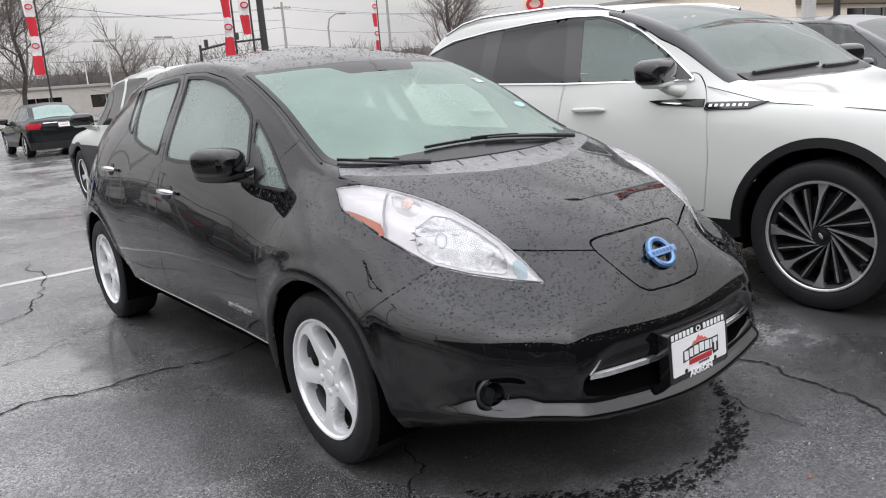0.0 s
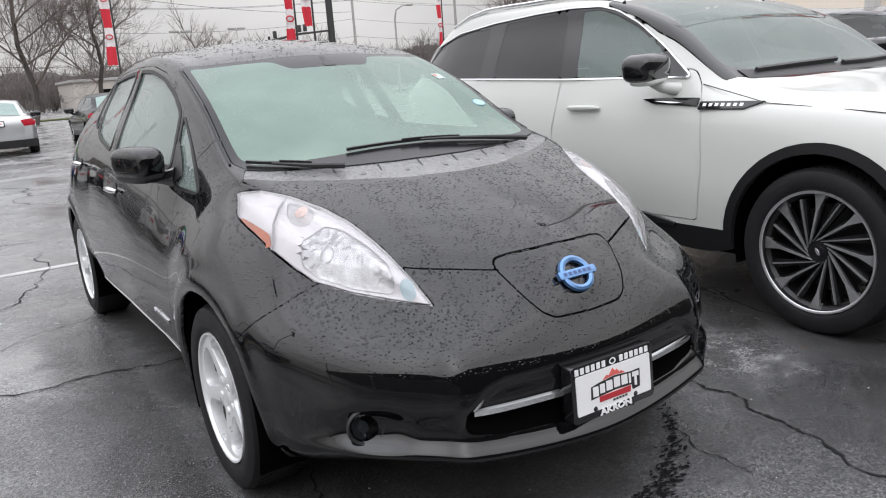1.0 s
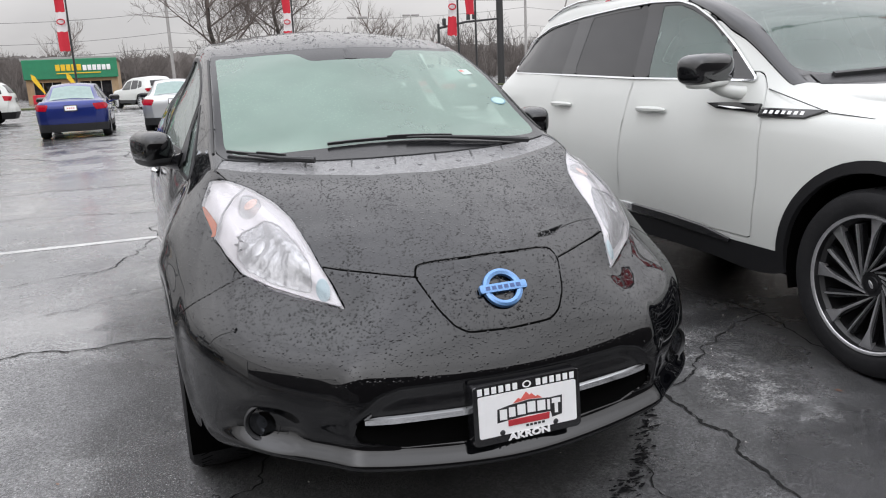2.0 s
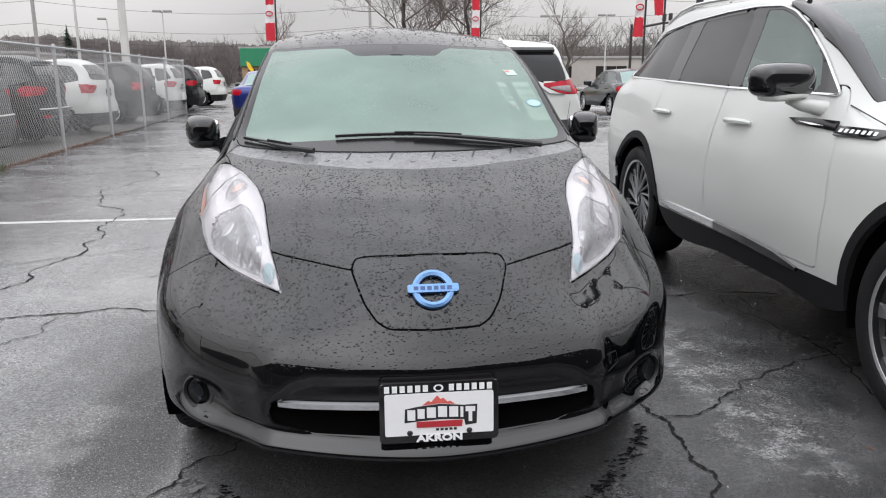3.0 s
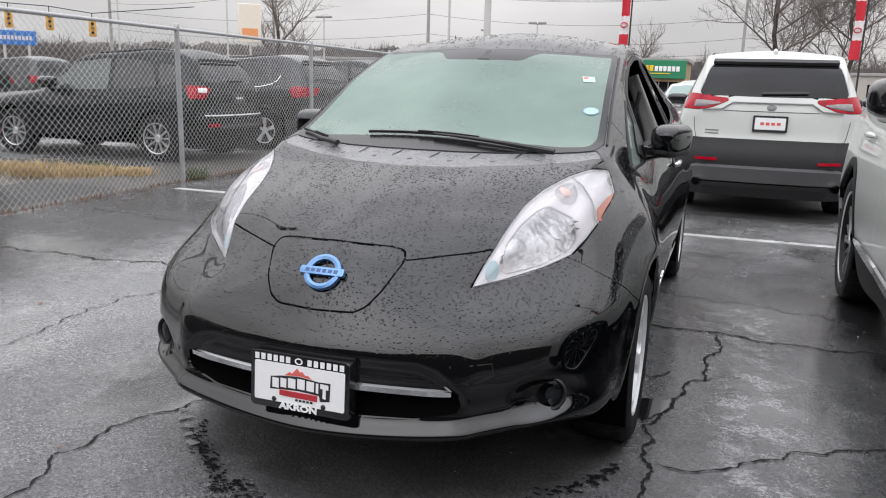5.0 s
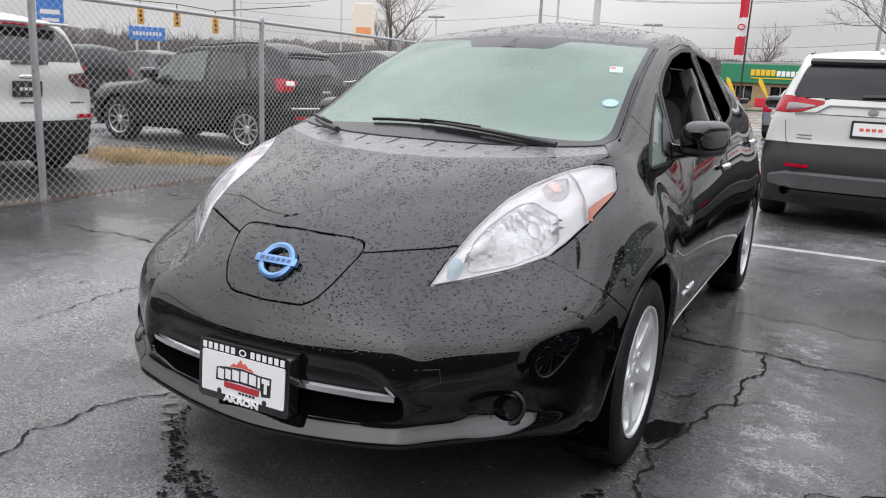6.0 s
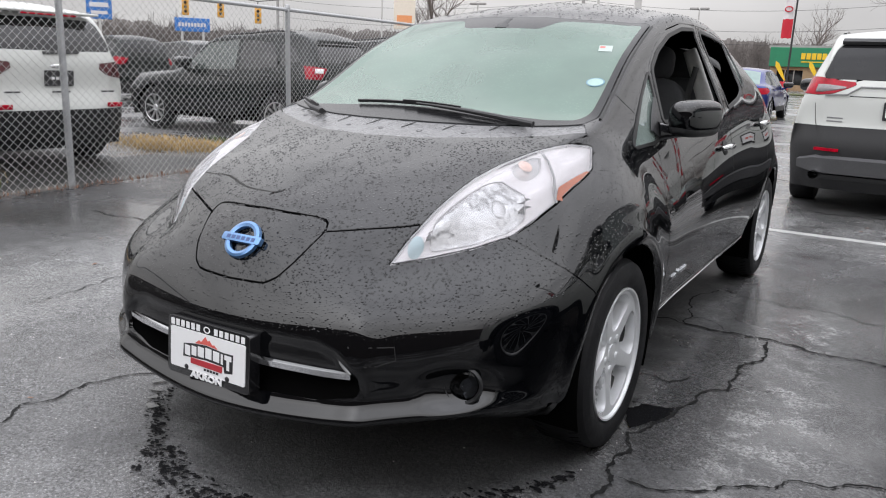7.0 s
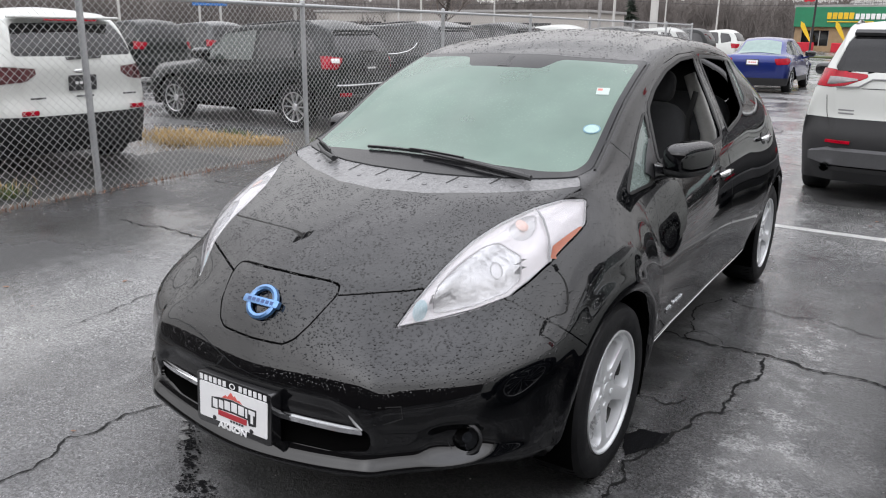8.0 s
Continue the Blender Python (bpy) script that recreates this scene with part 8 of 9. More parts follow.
def bare_tree(x, y, height, depth, seed, label, thick=0.02):
    rng = random.Random(seed)
    tree = thing("bare_tree", label, "tree", "bare trees", at=pose(x, y, 0))
    st = Sticks(7)
    p, r = Vector((0, 0, -0.1)), height * thick
    tops = []
    for i in range(5):
        q = p + Vector((rng.gauss(0, 0.02) * height, rng.gauss(0, 0.02) * height, height * 0.09))
        st.add(p, q, r, r * 0.9)
        p, r = q, r * 0.9
        if i >= 1:
            tops.append((p.copy(), r))
    put("trunk", st.mesh("trunk"), BARK, tree)
    st = Sticks(4)
    for p, r in tops:
        for _ in range(2):
            a = rng.uniform(0, 2 * math.pi)
            grow(st, p, Vector((math.cos(a), math.sin(a), rng.uniform(0.5, 1.3))).normalized(), height * rng.uniform(0.17, 0.25), r * 0.6, depth, rng)
    grow(st, tops[-1][0], Vector((0, 0, 1)), height * 0.24, tops[-1][1], depth, rng)
    put("crown", st.mesh("crown"), TWIG, tree)
    return tree


bare_tree(3.5, 49, 13, 4, 1, "tall bare winter tree with spreading branches", 0.015)
bare_tree(6.9, 50, 12, 4, 2, "bare winter tree beside another by the road", 0.014)
bare_tree(41, 50, 13, 4, 3, "bare winter tree standing far across the road")
bare_tree(-42, 66, 13, 3, 4, "bare winter tree behind the far signs")
bare_tree(-8.5, 88, 9, 3, 5, "bare winter tree in the distance")
bare_tree(24, 84, 11, 3, 6, "bare winter tree near the low white building")

# far bare woods
st = Sticks(3)
rng = random.Random(11)
for i in range(620):
    a = radians(rng.uniform(-66, 62))
    dist = rng.uniform(105, 150)
    x, y = dist * math.sin(a), dist * math.cos(a)
    h = rng.uniform(5.5, 10.2) * dist / 115 * (1.15 if abs(math.degrees(a) - 17) < 9 else 0.85 + 0.25 * noise.noise((a * 6, 0, 0)))
    p = Vector((x, y, 0))
    top = p + Vector((rng.gauss(0, 0.3), rng.gauss(0, 0.3), h * 0.5))
    st.add(p, top, 0.12, 0.07)
    for _ in range(5):
        b = rng.uniform(0, 2 * math.pi)
        grow(st, p + (top - p) * rng.uniform(0.5, 1.0), Vector((math.cos(b), math.sin(b), rng.uniform(0.7, 1.8))).normalized(), h * 0.22, 0.05, 1, rng, 0.0, 0.022)
tagged(put("far_woods", st.mesh("far_woods"), TWIG_FAR), "hazy line of bare grey-brown woods", "woods", kind="stuff")


def brush(st, p, h, spread, count, rng, thick):
    """A leafless crown: fine twigs fanning out of one foot, each bent and forked."""
    for _ in range(count):
        a, t = rng.uniform(0, 6.28), rng.random() ** 0.6
        lean = spread * t
        q = p + Vector((math.cos(a) * lean * 0.45, math.sin(a) * lean * 0.45, h * rng.uniform(0.30, 0.55)))
        e = p + Vector((math.cos(a) * lean, math.sin(a) * lean, h * (1.0 - 0.45 * t * t) * rng.uniform(0.75, 1.05)))
        st.add(p, q, thick * 2.2, thick * 1.3)
        st.add(q, e, thick * 1.3, thick * 0.5)
        for _ in range(2):
            f = q.lerp(e, rng.uniform(0.1, 0.8))
            st.add(f, f + Vector((rng.gauss(0, 0.10), rng.gauss(0, 0.10), rng.uniform(0.05, 0.22))) * h, thick * 0.8, thick * 0.4)


st = Sticks(3)
for i in range(460):
    a = radians(rng.uniform(-66, 62))
    dist = rng.uniform(98, 126)
    brush(st, Vector((dist * math.sin(a), dist * math.cos(a), 0)), rng.uniform(1.8, 4.6), rng.uniform(1.0, 2.2), 20, rng, 0.022)
tagged(put("undergrowth", st.mesh("undergrowth"), TWIG_FAR), "tangled bare undergrowth before the far woods", "bushes", kind="stuff")
# the wooded rise far behind everything
WOODED = surface("bare_wooded_rise", (0.085, 0.075, 0.069), 0.95, vary=0.45, scale=0.05, fine=0.7)
bm = bmesh.new()
rows = []
for i in range(1601):
    a = radians(-75 + 150 * i / 1600)
    h = 6.6 + 1.9 * math.exp(-(((math.degrees(a) + 21) / 11) ** 2)) + 1.2 * noise.noise((a * 9, 0.3, 0)) + 0.8 * noise.noise((a * 60, 0.7, 0)) + 0.5 * noise.noise((a * 190, 0.2, 0)) + 0.6 * noise.noise((a * 700, 0.9, 0))
    rows.append([bm.verts.new((d * math.sin(a), d * math.cos(a), z)) for d, z in ((156, 0), (160, h * 0.7), (164, h), (185, h * 0.8))])
for p, q in zip(rows, rows[1:]):
    for k in range(3):
        bm.faces.new((p[k], p[k + 1], q[k + 1], q[k]))
bmesh.ops.recalc_face_normals(bm, faces=bm.faces)
st = Sticks(3)
for i in range(640):
    a = radians(rng.uniform(-70, 66))
    d = rng.uniform(140, 158)
    h = 6.6 + 1.9 * math.exp(-(((math.degrees(a) + 21) / 11) ** 2)) + 1.6 * noise.noise((a * 14, 4.0, 0)) + rng.gauss(0, 0.7)
    p = Vector((d * math.sin(a), d * math.cos(a), 0))
    st.add(p, p + Vector((0, 0, h * 0.3)), 0.14, 0.09)
    brush(st, p + Vector((0, 0, h * 0.22)), h * 0.78, h * 0.36, 21, rng, 0.028)
tagged(put("woods_edge", st.mesh("woods_edge"), TWIG_FAR), "bare crowns along the edge of the far woods", "woods", kind="stuff")
tagged(part("backdrop", bm, WOODED, None), "far low rise covered with bare grey-brown woods", "woods", kind="structure")
EVERGREEN = surface("dark_evergreen", (0.02, 0.032, 0.02), 0.9, vary=0.4, scale=2)


def evergreen(x, y, h, seed):
    r = random.Random(seed)
    t = thing("evergreen_tree", "dark evergreen tree in the distance", "tree", "evergreens", at=pose(x, y, 0))
    st = Sticks(5)
    st.add(Vector((0, 0, 0)), Vector((0, 0, h)), 0.14, 0.03)
    put("trunk", st.mesh("trunk"), BARK, t)
    st = Sticks(3)
    for i in range(420):
        z = h * (0.08 + 0.9 * r.random())
        w = (h - z) * 0.34 * r.uniform(0.5, 1.1)
        a = r.uniform(0, 6.28)
        p = Vector((0, 0, z))
        st.add(p, p + Vector((w * math.cos(a), w * math.sin(a), -0.25 * w)), 0.09, 0.02)
    put("crown", st.mesh("crown"), EVERGREEN, t)


for i, (x, y, h) in enumerate(((-35, 101, 7.6),)):
    evergreen(x, y, h, 60 + i)

# banners on poles
RED_CLOTH = surface("red_banner_cloth", (0.50, 0.018, 0.035), 0.8, vary=0.15, scale=3, bump=0.2, bump_scale=40)
WHITE_CLOTH = surface("white_banner_cloth", (0.66, 0.64, 0.64), 0.8, vary=0.08, scale=3)
POLE_BLACK = surface("black_pole", (0.02, 0.02, 0.021), 0.5)


def banner(x, y, z0, z1, width, seed, lean=0.02, label="red and white feather banner on a black pole"):
    r = random.Random(seed)
    b = thing("banner", label, "banner", "banners round the lot", at=pose(x, y, 0))
    bm = bmesh.new()
    tube(bm, [(0, 0, 0), (lean * 0.5, 0, z1 * 0.5), (lean * 2, 0, z1 + 0.3)], [0.05, 0.045, 0.03], 8)
    part("pole", bm, POLE_BLACK, b)
    n = 5
    for k in range(n):
        a, c = z0 + (z1 - z0) * k / n, z0 + (z1 - z0) * (k + 1) / n
        bm = bmesh.new()
        rows = []
        for j in range(5):
            z = a + (c - a) * j / 4
            rows.append([bm.verts.new((-0.05 - width * i / 6 * (0.92 + 0.08 * math.sin(z * 2 + seed)), 0.07 * math.sin(i * 1.1 + z * 1.7 + seed) * i / 6, z + 0.02 * math.sin(i * 2 + seed))) for i in range(7)])
        for p, q in zip(rows, rows[1:]):
            for i in range(6):
                bm.faces.new((p[i], p[i + 1], q[i + 1], q[i]))
        part("cloth", bm, (RED_CLOTH, WHITE_CLOTH)[k % 2], b)
        if k % 2:
            zc = (a + c) / 2
            bm = bmesh.new()
            tube(bm, [(-0.05 - width * 0.5 + 0.16 * math.cos(t), -0.10, zc + 0.11 * math.sin(t)) for t in np.linspace(0, 6.28, 13)], 0.03, 4, False)
            part("banner_mark", bm, RED_CLOTH, b)
    return b


banner(-3.75, 37, 2.95, 7.2, 0.46, 1)
banner(6.9, 40, 2.85, 7.4, 0.48, 2)
banner(11.75, 28.5, 2.75, 6.6, 0.42, 3)
banner(25.0, 37.5, 2.9, 6.8, 0.30, 4)
banner(9.3, 3.0, 3.5, 6.2, 0.7, 6)
banner(12.6, 28.6, 3.6, 7.5, 0.42, 5, label="narrow red and white banner beside another")

# poles, lamps and signals
GREY_POLE = surface("weathered_grey_pole", (0.30, 0.29, 0.28), 0.8, vary=0.2, scale=2)
PALE_POLE = surface("pale_concrete_pole", (0.50, 0.49, 0.47), 0.8, vary=0.12, scale=2)
YELLOW = surface("signal_yellow", (0.72, 0.36, 0.04), 0.5)


def utility_pole(x, y, h, r, material, arms=True, label="weathered grey utility pole by the road"):
    p = thing("utility_pole", label, "pole", "poles along the road", at=pose(x, y, 0))
    bm = bmesh.new()
    tube(bm, [(0, 0, -0.1), (0, 0, h)], [r, r * 0.75], 10)
    part("pole", bm, material, p)
    if arms:
        bm = bmesh.new()
        box(bm, (-1.1, -0.06, h - 0.7), (1.1, 0.06, h - 0.58))
        part("crossarm", bm, material, p)
        for xx in (-1.0, -0.5, 0.5, 1.0):
            bm = bmesh.new()
            lathe(bm, [(0.05, 0), (0.06, 0.08), (0.03, 0.16), (0.001, 0.17)], Matrix.Translation((xx, 0, h - 0.58)), 8)
            part("insulator", bm, GREY_POLE, p)
    return p


utility_pole(-29.4, 76, 11, 0.20, GREY_POLE)
utility_pole(-10.3, 34.6, 9.5, 0.19, PALE_POLE, False, "thick pale concrete pole")
utility_pole(-12.6, 35.5, 9, 0.07, PALE_POLE, False, "slim pale steel pole by the road")
utility_pole(-66, 70, 11, 0.20, GREY_POLE)
utility_pole(-47, 74, 10, 0.16, GREY_POLE)
utility_pole(2.0, 80, 11, 0.18, GREY_POLE)
utility_pole(42, 82, 11, 0.18, GREY_POLE)
utility_pole(38, 55, 9, 0.14, GREY_POLE, False)
utility_pole(-54, 58, 9, 0.10, PALE_POLE, False, "slim pale steel pole by the road")
utility_pole(-36.5, 50.5, 8, 0.08, PALE_POLE, False, "slim pale steel pole by the road")


def lot_lamp(x, y, h, heads=2, label="car park lamp with flat twin heads"):
    p = thing("street_lamp", label, "street lamp", "lamps over the lot", at=pose(x, y, 0))
    bm = bmesh.new()
    tube(bm, [(0, 0, 0), (0, 0, h)], [0.11, 0.07], 8)
    part("pole", bm, PALE_POLE, p)
    for k in range(heads):
        s = 1 if k else -1
        bm = bmesh.new()
        box(bm, (min(s * 0.1, s * 1.0), -0.25, h - 0.05), (max(s * 0.1, s * 1.0), 0.25, h + 0.18), 0.05)
        part("lamp_head", bm, GREY_POLE, p)
    return p


lot_lamp(29.8, 88, 7.9)
lot_lamp(25.0, 104, 6.4)
lot_lamp(-27.5, 92, 7.6, 1)
lot_lamp(-20, 86, 8.0)
lot_lamp(20.0, 76, 6.9)
lot_lamp(-44, 80, 8.2)
lot_lamp(-13.1, 4.9, 13.0, 2, "tall car park lamp standing among the fenced cars")
lot_lamp(9.9, 3.7, 10.5, 1, "car park lamp behind the parked SUVs")
lamp = thing("street_lamp", "road lamp on a curved arm", "street lamp", "lamps over the lot", at=pose(32.5, 56, 0))
bm = bmesh.new()
tube(bm, [(0, 0, 0), (0, 0, 6.0), (0.2, 0, 6.7), (0.8, 0, 7.05), (1.3, 0, 7.1)], [0.1, 0.08, 0.07, 0.06, 0.05], 8)
part("pole", bm, GREY_POLE, lamp)
bm = bmesh.new()
egg(bm, pose(1.5, 0, 7.1) @ Matrix.Diagonal((0.4, 0.16, 0.09, 1)), 0.7, 0.7, 12, 8)
part("lamp_head", bm, GREY_POLE, lamp)
mast = thing("signal_mast", "dark mast with a long arm over the road", "pole", at=pose(21.6, 57, 0))
bm = bmesh.new()
tube(bm, [(0, 0, 0), (0, 0, 5.0)], [0.12, 0.10], 8)
part("post", bm, POLE_BLACK, mast)
bm = bmesh.new()
tube(bm, [(0, 0, 4.65), (2.4, 0, 5.1), (5.2, 0, 5.3)], [0.10, 0.09, 0.08], 8)
part("arm", bm, POLE_BLACK, mast)
bm = bmesh.new()
tube(bm, [(5.4, 0, 0), (5.4, 0, 12)], [0.3, 0.26], 10)
part("post", bm, POLE_BLACK, mast)
for xx, zz in ((0.5, 4.85), (2.6, 5.25), (3.1, 5.3)):
    bm = bmesh.new()
    box(bm, (xx - 0.12, -0.15, zz), (xx + 0.12, 0.15, zz + 0.55), 0.03)
    part("arm_box", bm, POLE_BLACK, mast)
for az, h in ((-48.9, 4.55), (-46.6, 4.5), (-44.1, 4.2)):
    x, y = 1.3 + 60 * math.sin(radians(az)), -2.5 + 60 * math.cos(radians(az))
    s = thing("traffic_signal", "yellow traffic signal hanging from a span wire", "traffic light", "signals over the road", at=pose(x, y, 0, 0, 0, -az))
    bm = bmesh.new()
    box(bm, (-0.24, -0.15, h - 0.55), (0.24, 0.15, h + 0.55), 0.05)
    part("housing", bm, YELLOW, s)
    for k in (-0.3, 0.0, 0.3):
        bm = bmesh.new()
        lathe(bm, [(0.09, 0), (0.10, 0.12), (0.08, 0.12), (0.07, 0.01), (0.001, 0.02)], pose(0, -0.15, h + k, 90, 0, 0), 12)
        part("lens_hood", bm, POLE_BLACK, s)
    bm = bmesh.new()
    tube(bm, [(0, 0, h + 0.5), (0, 0, h + 1.0)], 0.03, 6)
    part("hanger", bm, POLE_BLACK, s)
SPAN = []
for az, h in ((-48.9, 4.55), (-46.6, 4.5), (-44.1, 4.2)):
    SPAN.append(Vector((1.3 + 60 * math.sin(radians(az)), -2.5 + 60 * math.cos(radians(az)), h + 1.0)))
WIRE = surface("overhead_wire", (0.03, 0.03, 0.032), 0.7)


def wire(a, b, sag, r=0.016):
    bm = bmesh.new()
    a, b = Vector(a), Vector(b)
    tube(bm, [a.lerp(b, t) - Vector((0, 0, 4 * sag * t * (1 - t))) for t in np.linspace(0, 1, 17)], r, 4, False)
    return tagged(part("overhead_wire", bm, WIRE, None), "dark overhead wire strung between poles", "wire", "wires over the road")


LINE = [(-66, 70, 10.4), (-29.4, 76, 10.4), (2.0, 80, 10.4), (42, 82, 10.4), (80, 84, 10.4)]
for (xa, ya, za), (xb, yb, zb) in zip(LINE, LINE[1:]):
    for off, dz, sag in ((-1.0, 0, 0.9), (1.0, 0, 0.8), (0.0, -2.2, 1.0), (0.0, -4.2, 0.9), (0.0, -5.6, 0.7)):
        wire((xa, ya + off, za + dz), (xb, yb + off, zb + dz), sag)
bm = bmesh.new()
tube(bm, [SPAN[0] + Vector((-9, -5.5, 0.7)), *SPAN, SPAN[2] + Vector((5.2, 4.3, 0.8))], 0.03, 5)
tagged(part("span_wire", bm, WIRE, None), "span wire carrying the traffic signals", "wire")
wire((-10.3, 34.6, 8.6), (42, 82, 9.0), 1.2)
wire((-10.3, 34.6, 8.0), (-66, 70, 9.0), 1.2)

# signs
BLUE_SIGN = surface("blue_sign_board", (0.03, 0.16, 0.48), 0.4, vary=0.08)
GOLD = surface("gold_sign_paint", (0.75, 0.48, 0.02), 0.45)
GREEN_SIGN = surface("green_fascia", (0.015, 0.19, 0.09), 0.5, vary=0.15, scale=2)
CREAM = surface("cream_sign_board", (0.74, 0.66, 0.56), 0.6, vary=0.06)


def road_sign(az, dist, w, h, z, material, label, posts=1, bars=(), bar_material=None, eye=(1.5, -2.4)):
    x, y = eye[0] + dist * math.sin(radians(az)), eye[1] + dist * math.cos(radians(az))
    s = thing("road_sign", label, "sign", at=pose(x, y, 0, 0, 0, -az))
    bm = bmesh.new()
    box(bm, (-w / 2, -0.12, z - h / 2), (w / 2, 0.12, z + h / 2), 0.04)
    part("board", bm, material, s)
    for k in range(posts):
        xx = 0 if posts == 1 else (-w * 0.3 + 0.6 * w * k)
        bm = bmesh.new()
        tube(bm, [(xx, 0.0, 0), (xx, 0.0, z - h / 2 + 0.05)], 0.10, 8)
        part("post", bm, PALE_POLE, s)
    for x0, x1, zz, hh in bars:
        bm = bmesh.new()
        box(bm, (x0, -0.15, zz - hh / 2), (x1, -0.12, zz + hh / 2), 0.004)
        part("sign_mark", bm, bar_material or WHITE_CLOTH, s)


road_sign(-54.5, 70, 1.9, 3.2, 5.4, BLUE_SIGN, "tall blue dealer sign with pale marks", 1, [(-0.7, 0.7, 4.9, 0.35), (-0.6, 0.6, 4.3, 0.25)])
road_sign(-48.7, 70, 2.8, 1.1, 3.7, BLUE_SIGN, "blue dealer sign with pale marks", 2, [(-1.1 + 0.25 * k, -0.93 + 0.25 * k, 3.7, 0.3) for k in range(9)])
road_sign(-34.1, 75, 2.0, 3.4, 6.0, CREAM, "cream pylon sign with orange lower board", 1, [(-0.7, 0.7, 5.1, 0.9)], surface("orange_board", (0.75, 0.30, 0.12), 0.5))
road_sign(45.4, 62, 2.0, 1.9, 6.1, CREAM, "white dealer sign with a red ring", 1, [], None, (-2.0, -2.3))
bm = bmesh.new()
x, y = -2.0 + 61.8 * math.sin(radians(45.4)), -2.3 + 61.8 * math.cos(radians(45.4))
m = pose(x, y, 6.1, 0, 0, -45.4)
tube(bm, [m @ Vector((0.55 * math.cos(t), -0.2, 0.42 * math.sin(t))) for t in np.linspace(0, 6.28, 21)], 0.13, 6, False)
tagged(part("sign_ring", bm, RED_CLOTH, None), "red ring emblem on the white dealer sign", "sign")


# shop with a green fascia, low white building, showroom
def building(name, label, x0, x1, y0, y1, h, wall, openings, fascia=None, roof_mat=None):
    b = thing(name, label, "building", at=pose((x0 + x1) / 2, y0, 0))
    w, d = (x1 - x0) / 2, y1 - y0
    bm = bmesh.new()
    edges = sorted({-w, w, *[o[0] for o in openings], *[o[1] for o in openings]})
    for a, c in zip(edges, edges[1:]):
        o = next((o for o in openings if o[0] <= a and c <= o[1]), None)
        if o:
            if o[2] > 0.01:
                box(bm, (a, 0, 0), (c, 0.3, o[2]))
            box(bm, (a, 0, o[3]), (c, 0.3, h))
        else:
            box(bm, (a, 0, 0), (c, 0.3, h))
    box(bm, (-w, 0.3, 0), (-w + 0.3, d, h))
    box(bm, (w - 0.3, 0.3, 0), (w, d, h))
    box(bm, (-w + 0.3, d - 0.3, 0), (w - 0.3, d, h))
    part("wall", bm, wall, b, smooth=False)
    bm = bmesh.new()
    box(bm, (-w - 0.25, -0.25, h), (w + 0.25, d + 0.2, h + 0.3), 0.03)
    part("roof", bm, roof_mat or GREY_POLE, b)
    for o in openings:
        bm = bmesh.new()
        box(bm, (o[0], 0.12, o[2]), (o[1], 0.16, o[3]))
        wn_ = part("window", bm, DARK_MIRROR, b)
        for xx in np.linspace(o[0], o[1], 4):
            bm = bmesh.new()
            box(bm, (xx - 0.04, 0.05, o[2]), (xx + 0.04, 0.12, o[3]))
            part("mullion", bm, GREY_POLE, wn_, smooth=False)
    if fascia:
        za, zb, fm, marks_ = fascia
        bm = bmesh.new()
        box(bm, (-w - 0.1, -0.4, za), (w + 0.1, -0.005, zb), 0.03)
        part("fascia", bm, fm, b)
        for a, c, z, hh, mm in marks_:
            bm = bmesh.new()
            box(bm, (a, -0.47, z - hh / 2), (c, -0.405, z + hh / 2), 0.02)
            part("fascia_mark", bm, mm, b)
    return b


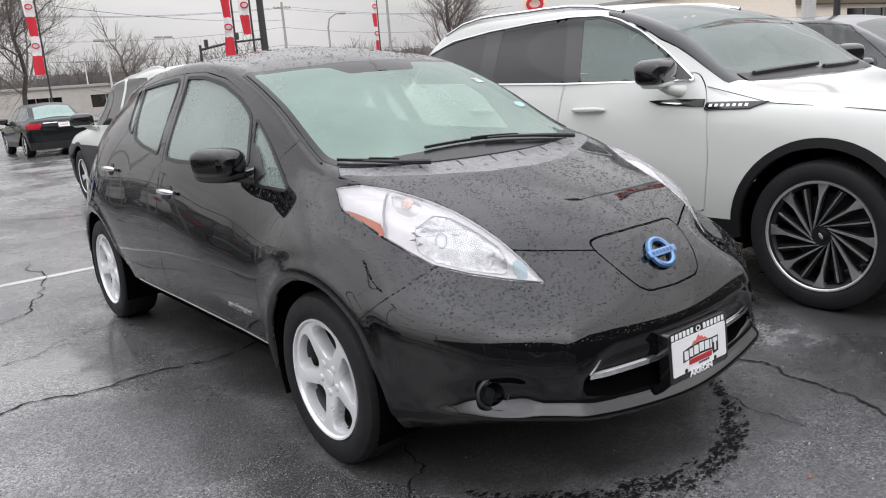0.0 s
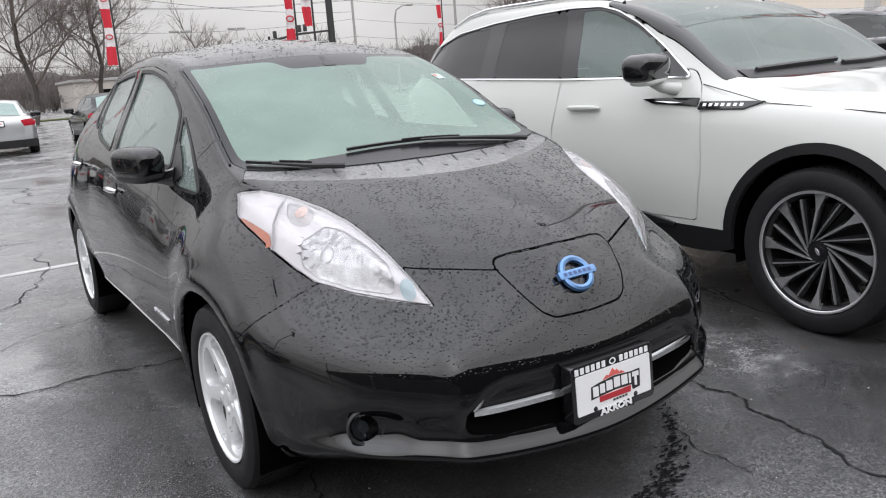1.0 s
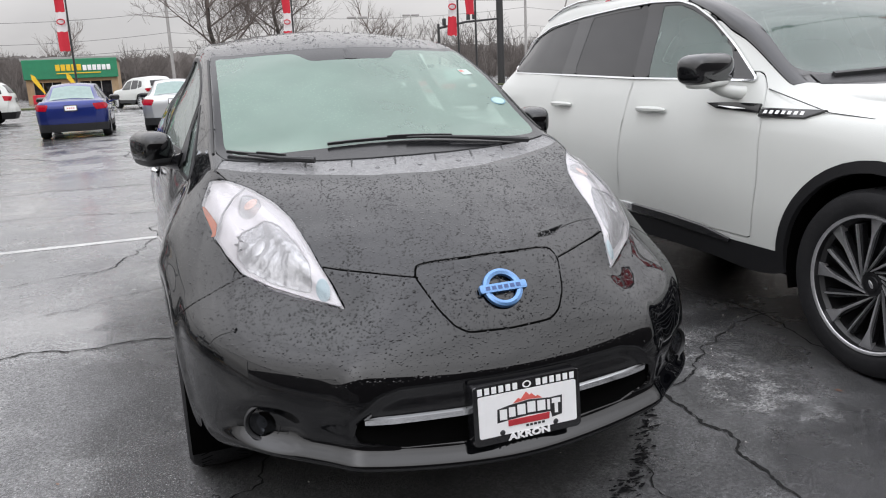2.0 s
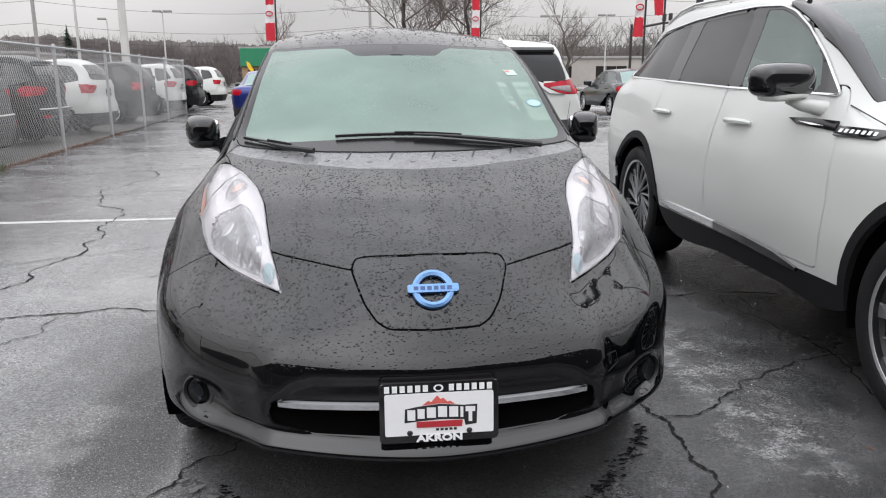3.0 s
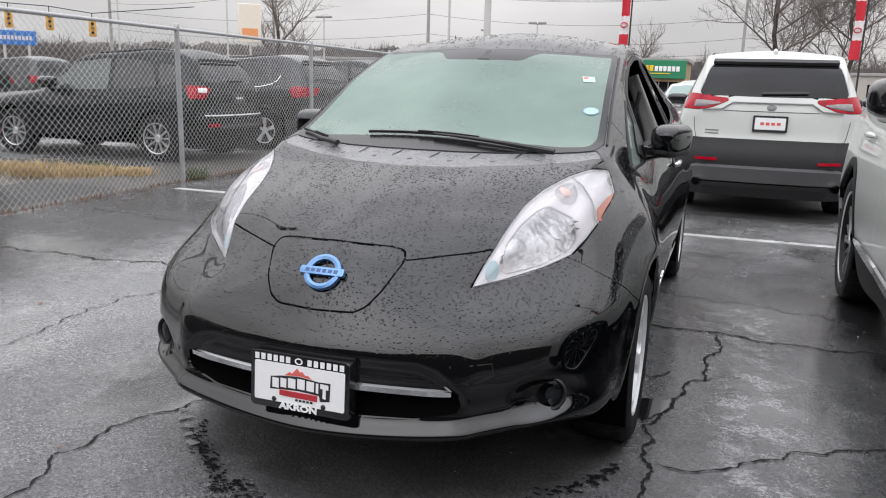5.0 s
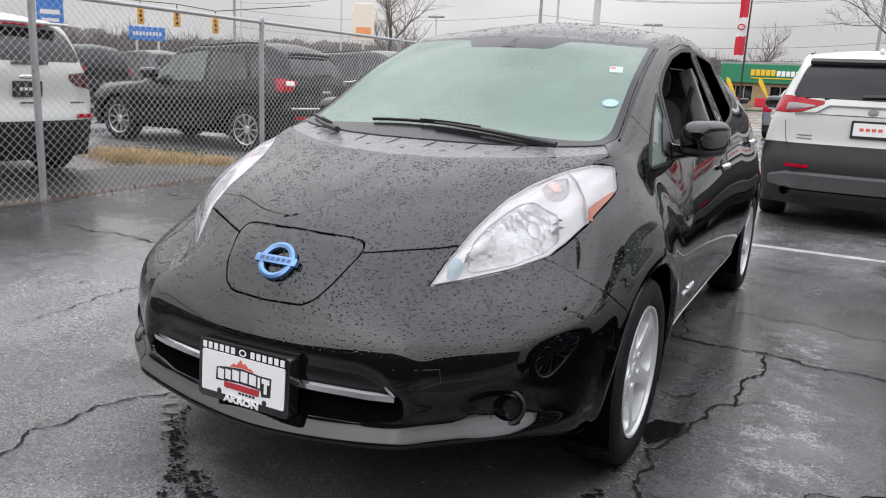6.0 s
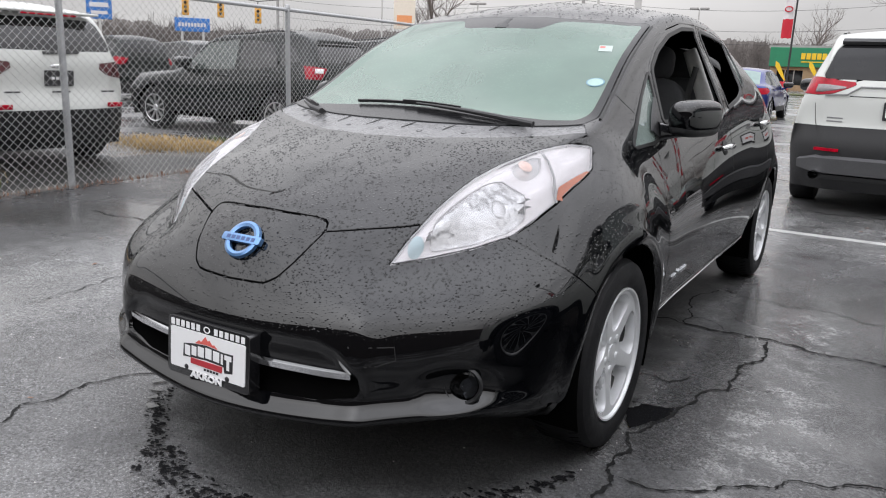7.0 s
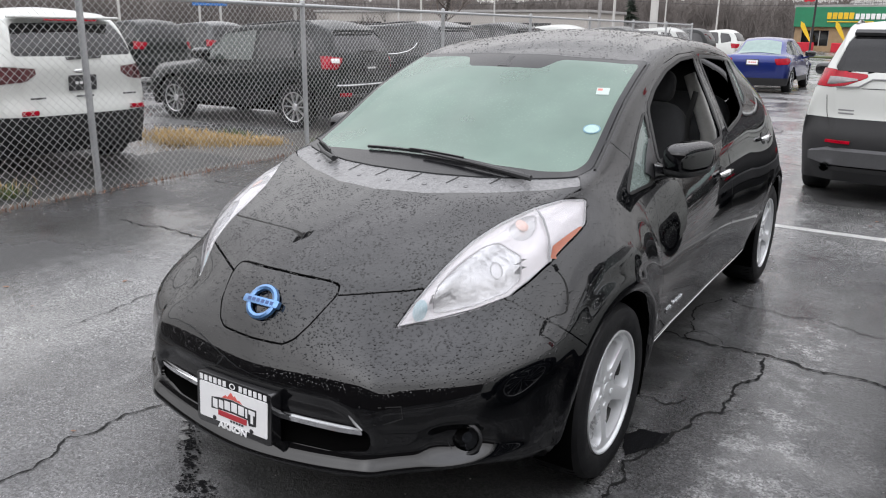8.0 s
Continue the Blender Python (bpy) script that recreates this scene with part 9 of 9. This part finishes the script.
TAN_BRICK = surface("tan_brick", (0.34, 0.24, 0.14), 0.85, vary=0.25, scale=2, fine=20)
WHITE_WALL = surface("pale_cladding", (0.40, 0.37, 0.34), 0.7, vary=0.12, scale=1.5)
DARK_WALL = surface("dark_brown_cladding", (0.10, 0.075, 0.05), 0.7, vary=0.2)
marks_ = [(-1.3 + 0.46 * k, -0.92 + 0.46 * k, 3.2, 0.58, GOLD) for k in range(5)] + [(1.05 + 0.42 * k, 1.38 + 0.42 * k, 3.15, 0.5, WHITE_MARK) for k in range(6)] + [(-1.25, 2.6, 2.68, 0.10, GOLD)]
building("shop", "small brick shop with a green fascia and yellow marks", -11.2, -3.2, 80, 92, 3.9, TAN_BRICK, [(-3.4, -1.0, 0.5, 1.9), (0.6, 3.4, 0.1, 1.9)], (2.2, 4.0, GREEN_SIGN, marks_))
building("low_building", "long low white building across the road", 12, 36, 92, 104, 3.1, WHITE_WALL, [(-9, -5, 0.8, 2.2), (-2, 3, 0.8, 2.2), (6, 10, 0.8, 2.2)])
building("low_building", "long low pale building behind the fenced cars", -75, -34, 84, 96, 3.6, WHITE_WALL, [(-15, -9, 0.8, 2.4), (-3, 5, 0.8, 2.4), (9, 16, 0.8, 2.4)])
building("showroom", "car showroom with dark fascia and wide windows", 37, 74, 18, 32, 4.6, CREAM, [(-13, -6, 0.2, 3.2), (-4, 4, 0.2, 3.2), (6, 13, 0.2, 3.2)], (3.4, 4.5, DARK_WALL, []))
for x, y in ((-6.9, 78.0), (-9.9, 78.5)):
    p = thing("planter", "red and yellow display before the green shop", "planter", at=pose(x, y, 0))
    bm = bmesh.new()
    box(bm, (-0.7, -0.4, 0), (0.7, 0.4, 0.8), 0.05)
    part("base", bm, RED_CLOTH, p)
    bm = bmesh.new()
    slab(bm, [(0.30, 0.9), (0.42, 0.9), (0.10, 1.7), (-0.30, 2.5), (-0.62, 2.7), (-0.60, 2.2), (-0.15, 1.5)], 0.05, pose(0, 0, 0, 90, 0, 0))
    part("flag", bm, GOLD, p)

# green verge of the road and a dark far road edge
VERGE_GREEN = surface("winter_lawn", (0.075, 0.085, 0.035), 0.9, vary=0.35, scale=0.8)
bm = bmesh.new()
box(bm, (-120, 56, 0.0), (120, 58.5, 0.10), 0.03)
tagged(part("lawn_strip", bm, VERGE_GREEN, None), "strip of winter lawn along the road", "lawn", kind="structure")

# plain unseen wall added behind the camera, to give the bodywork dark reflections
CLOSING = surface("dark_brown_brick", (0.045, 0.035, 0.030), 0.8, vary=0.3, scale=1.5, fine=14)
bm = bmesh.new()
box(bm, (-120, -16.3, 0.0), (120, -16.0, 7.0), 0.02)
tagged(part("unseen_wall", bm, CLOSING, None), "unseen dark brown wall added to darken reflections", "wall", kind="structure")
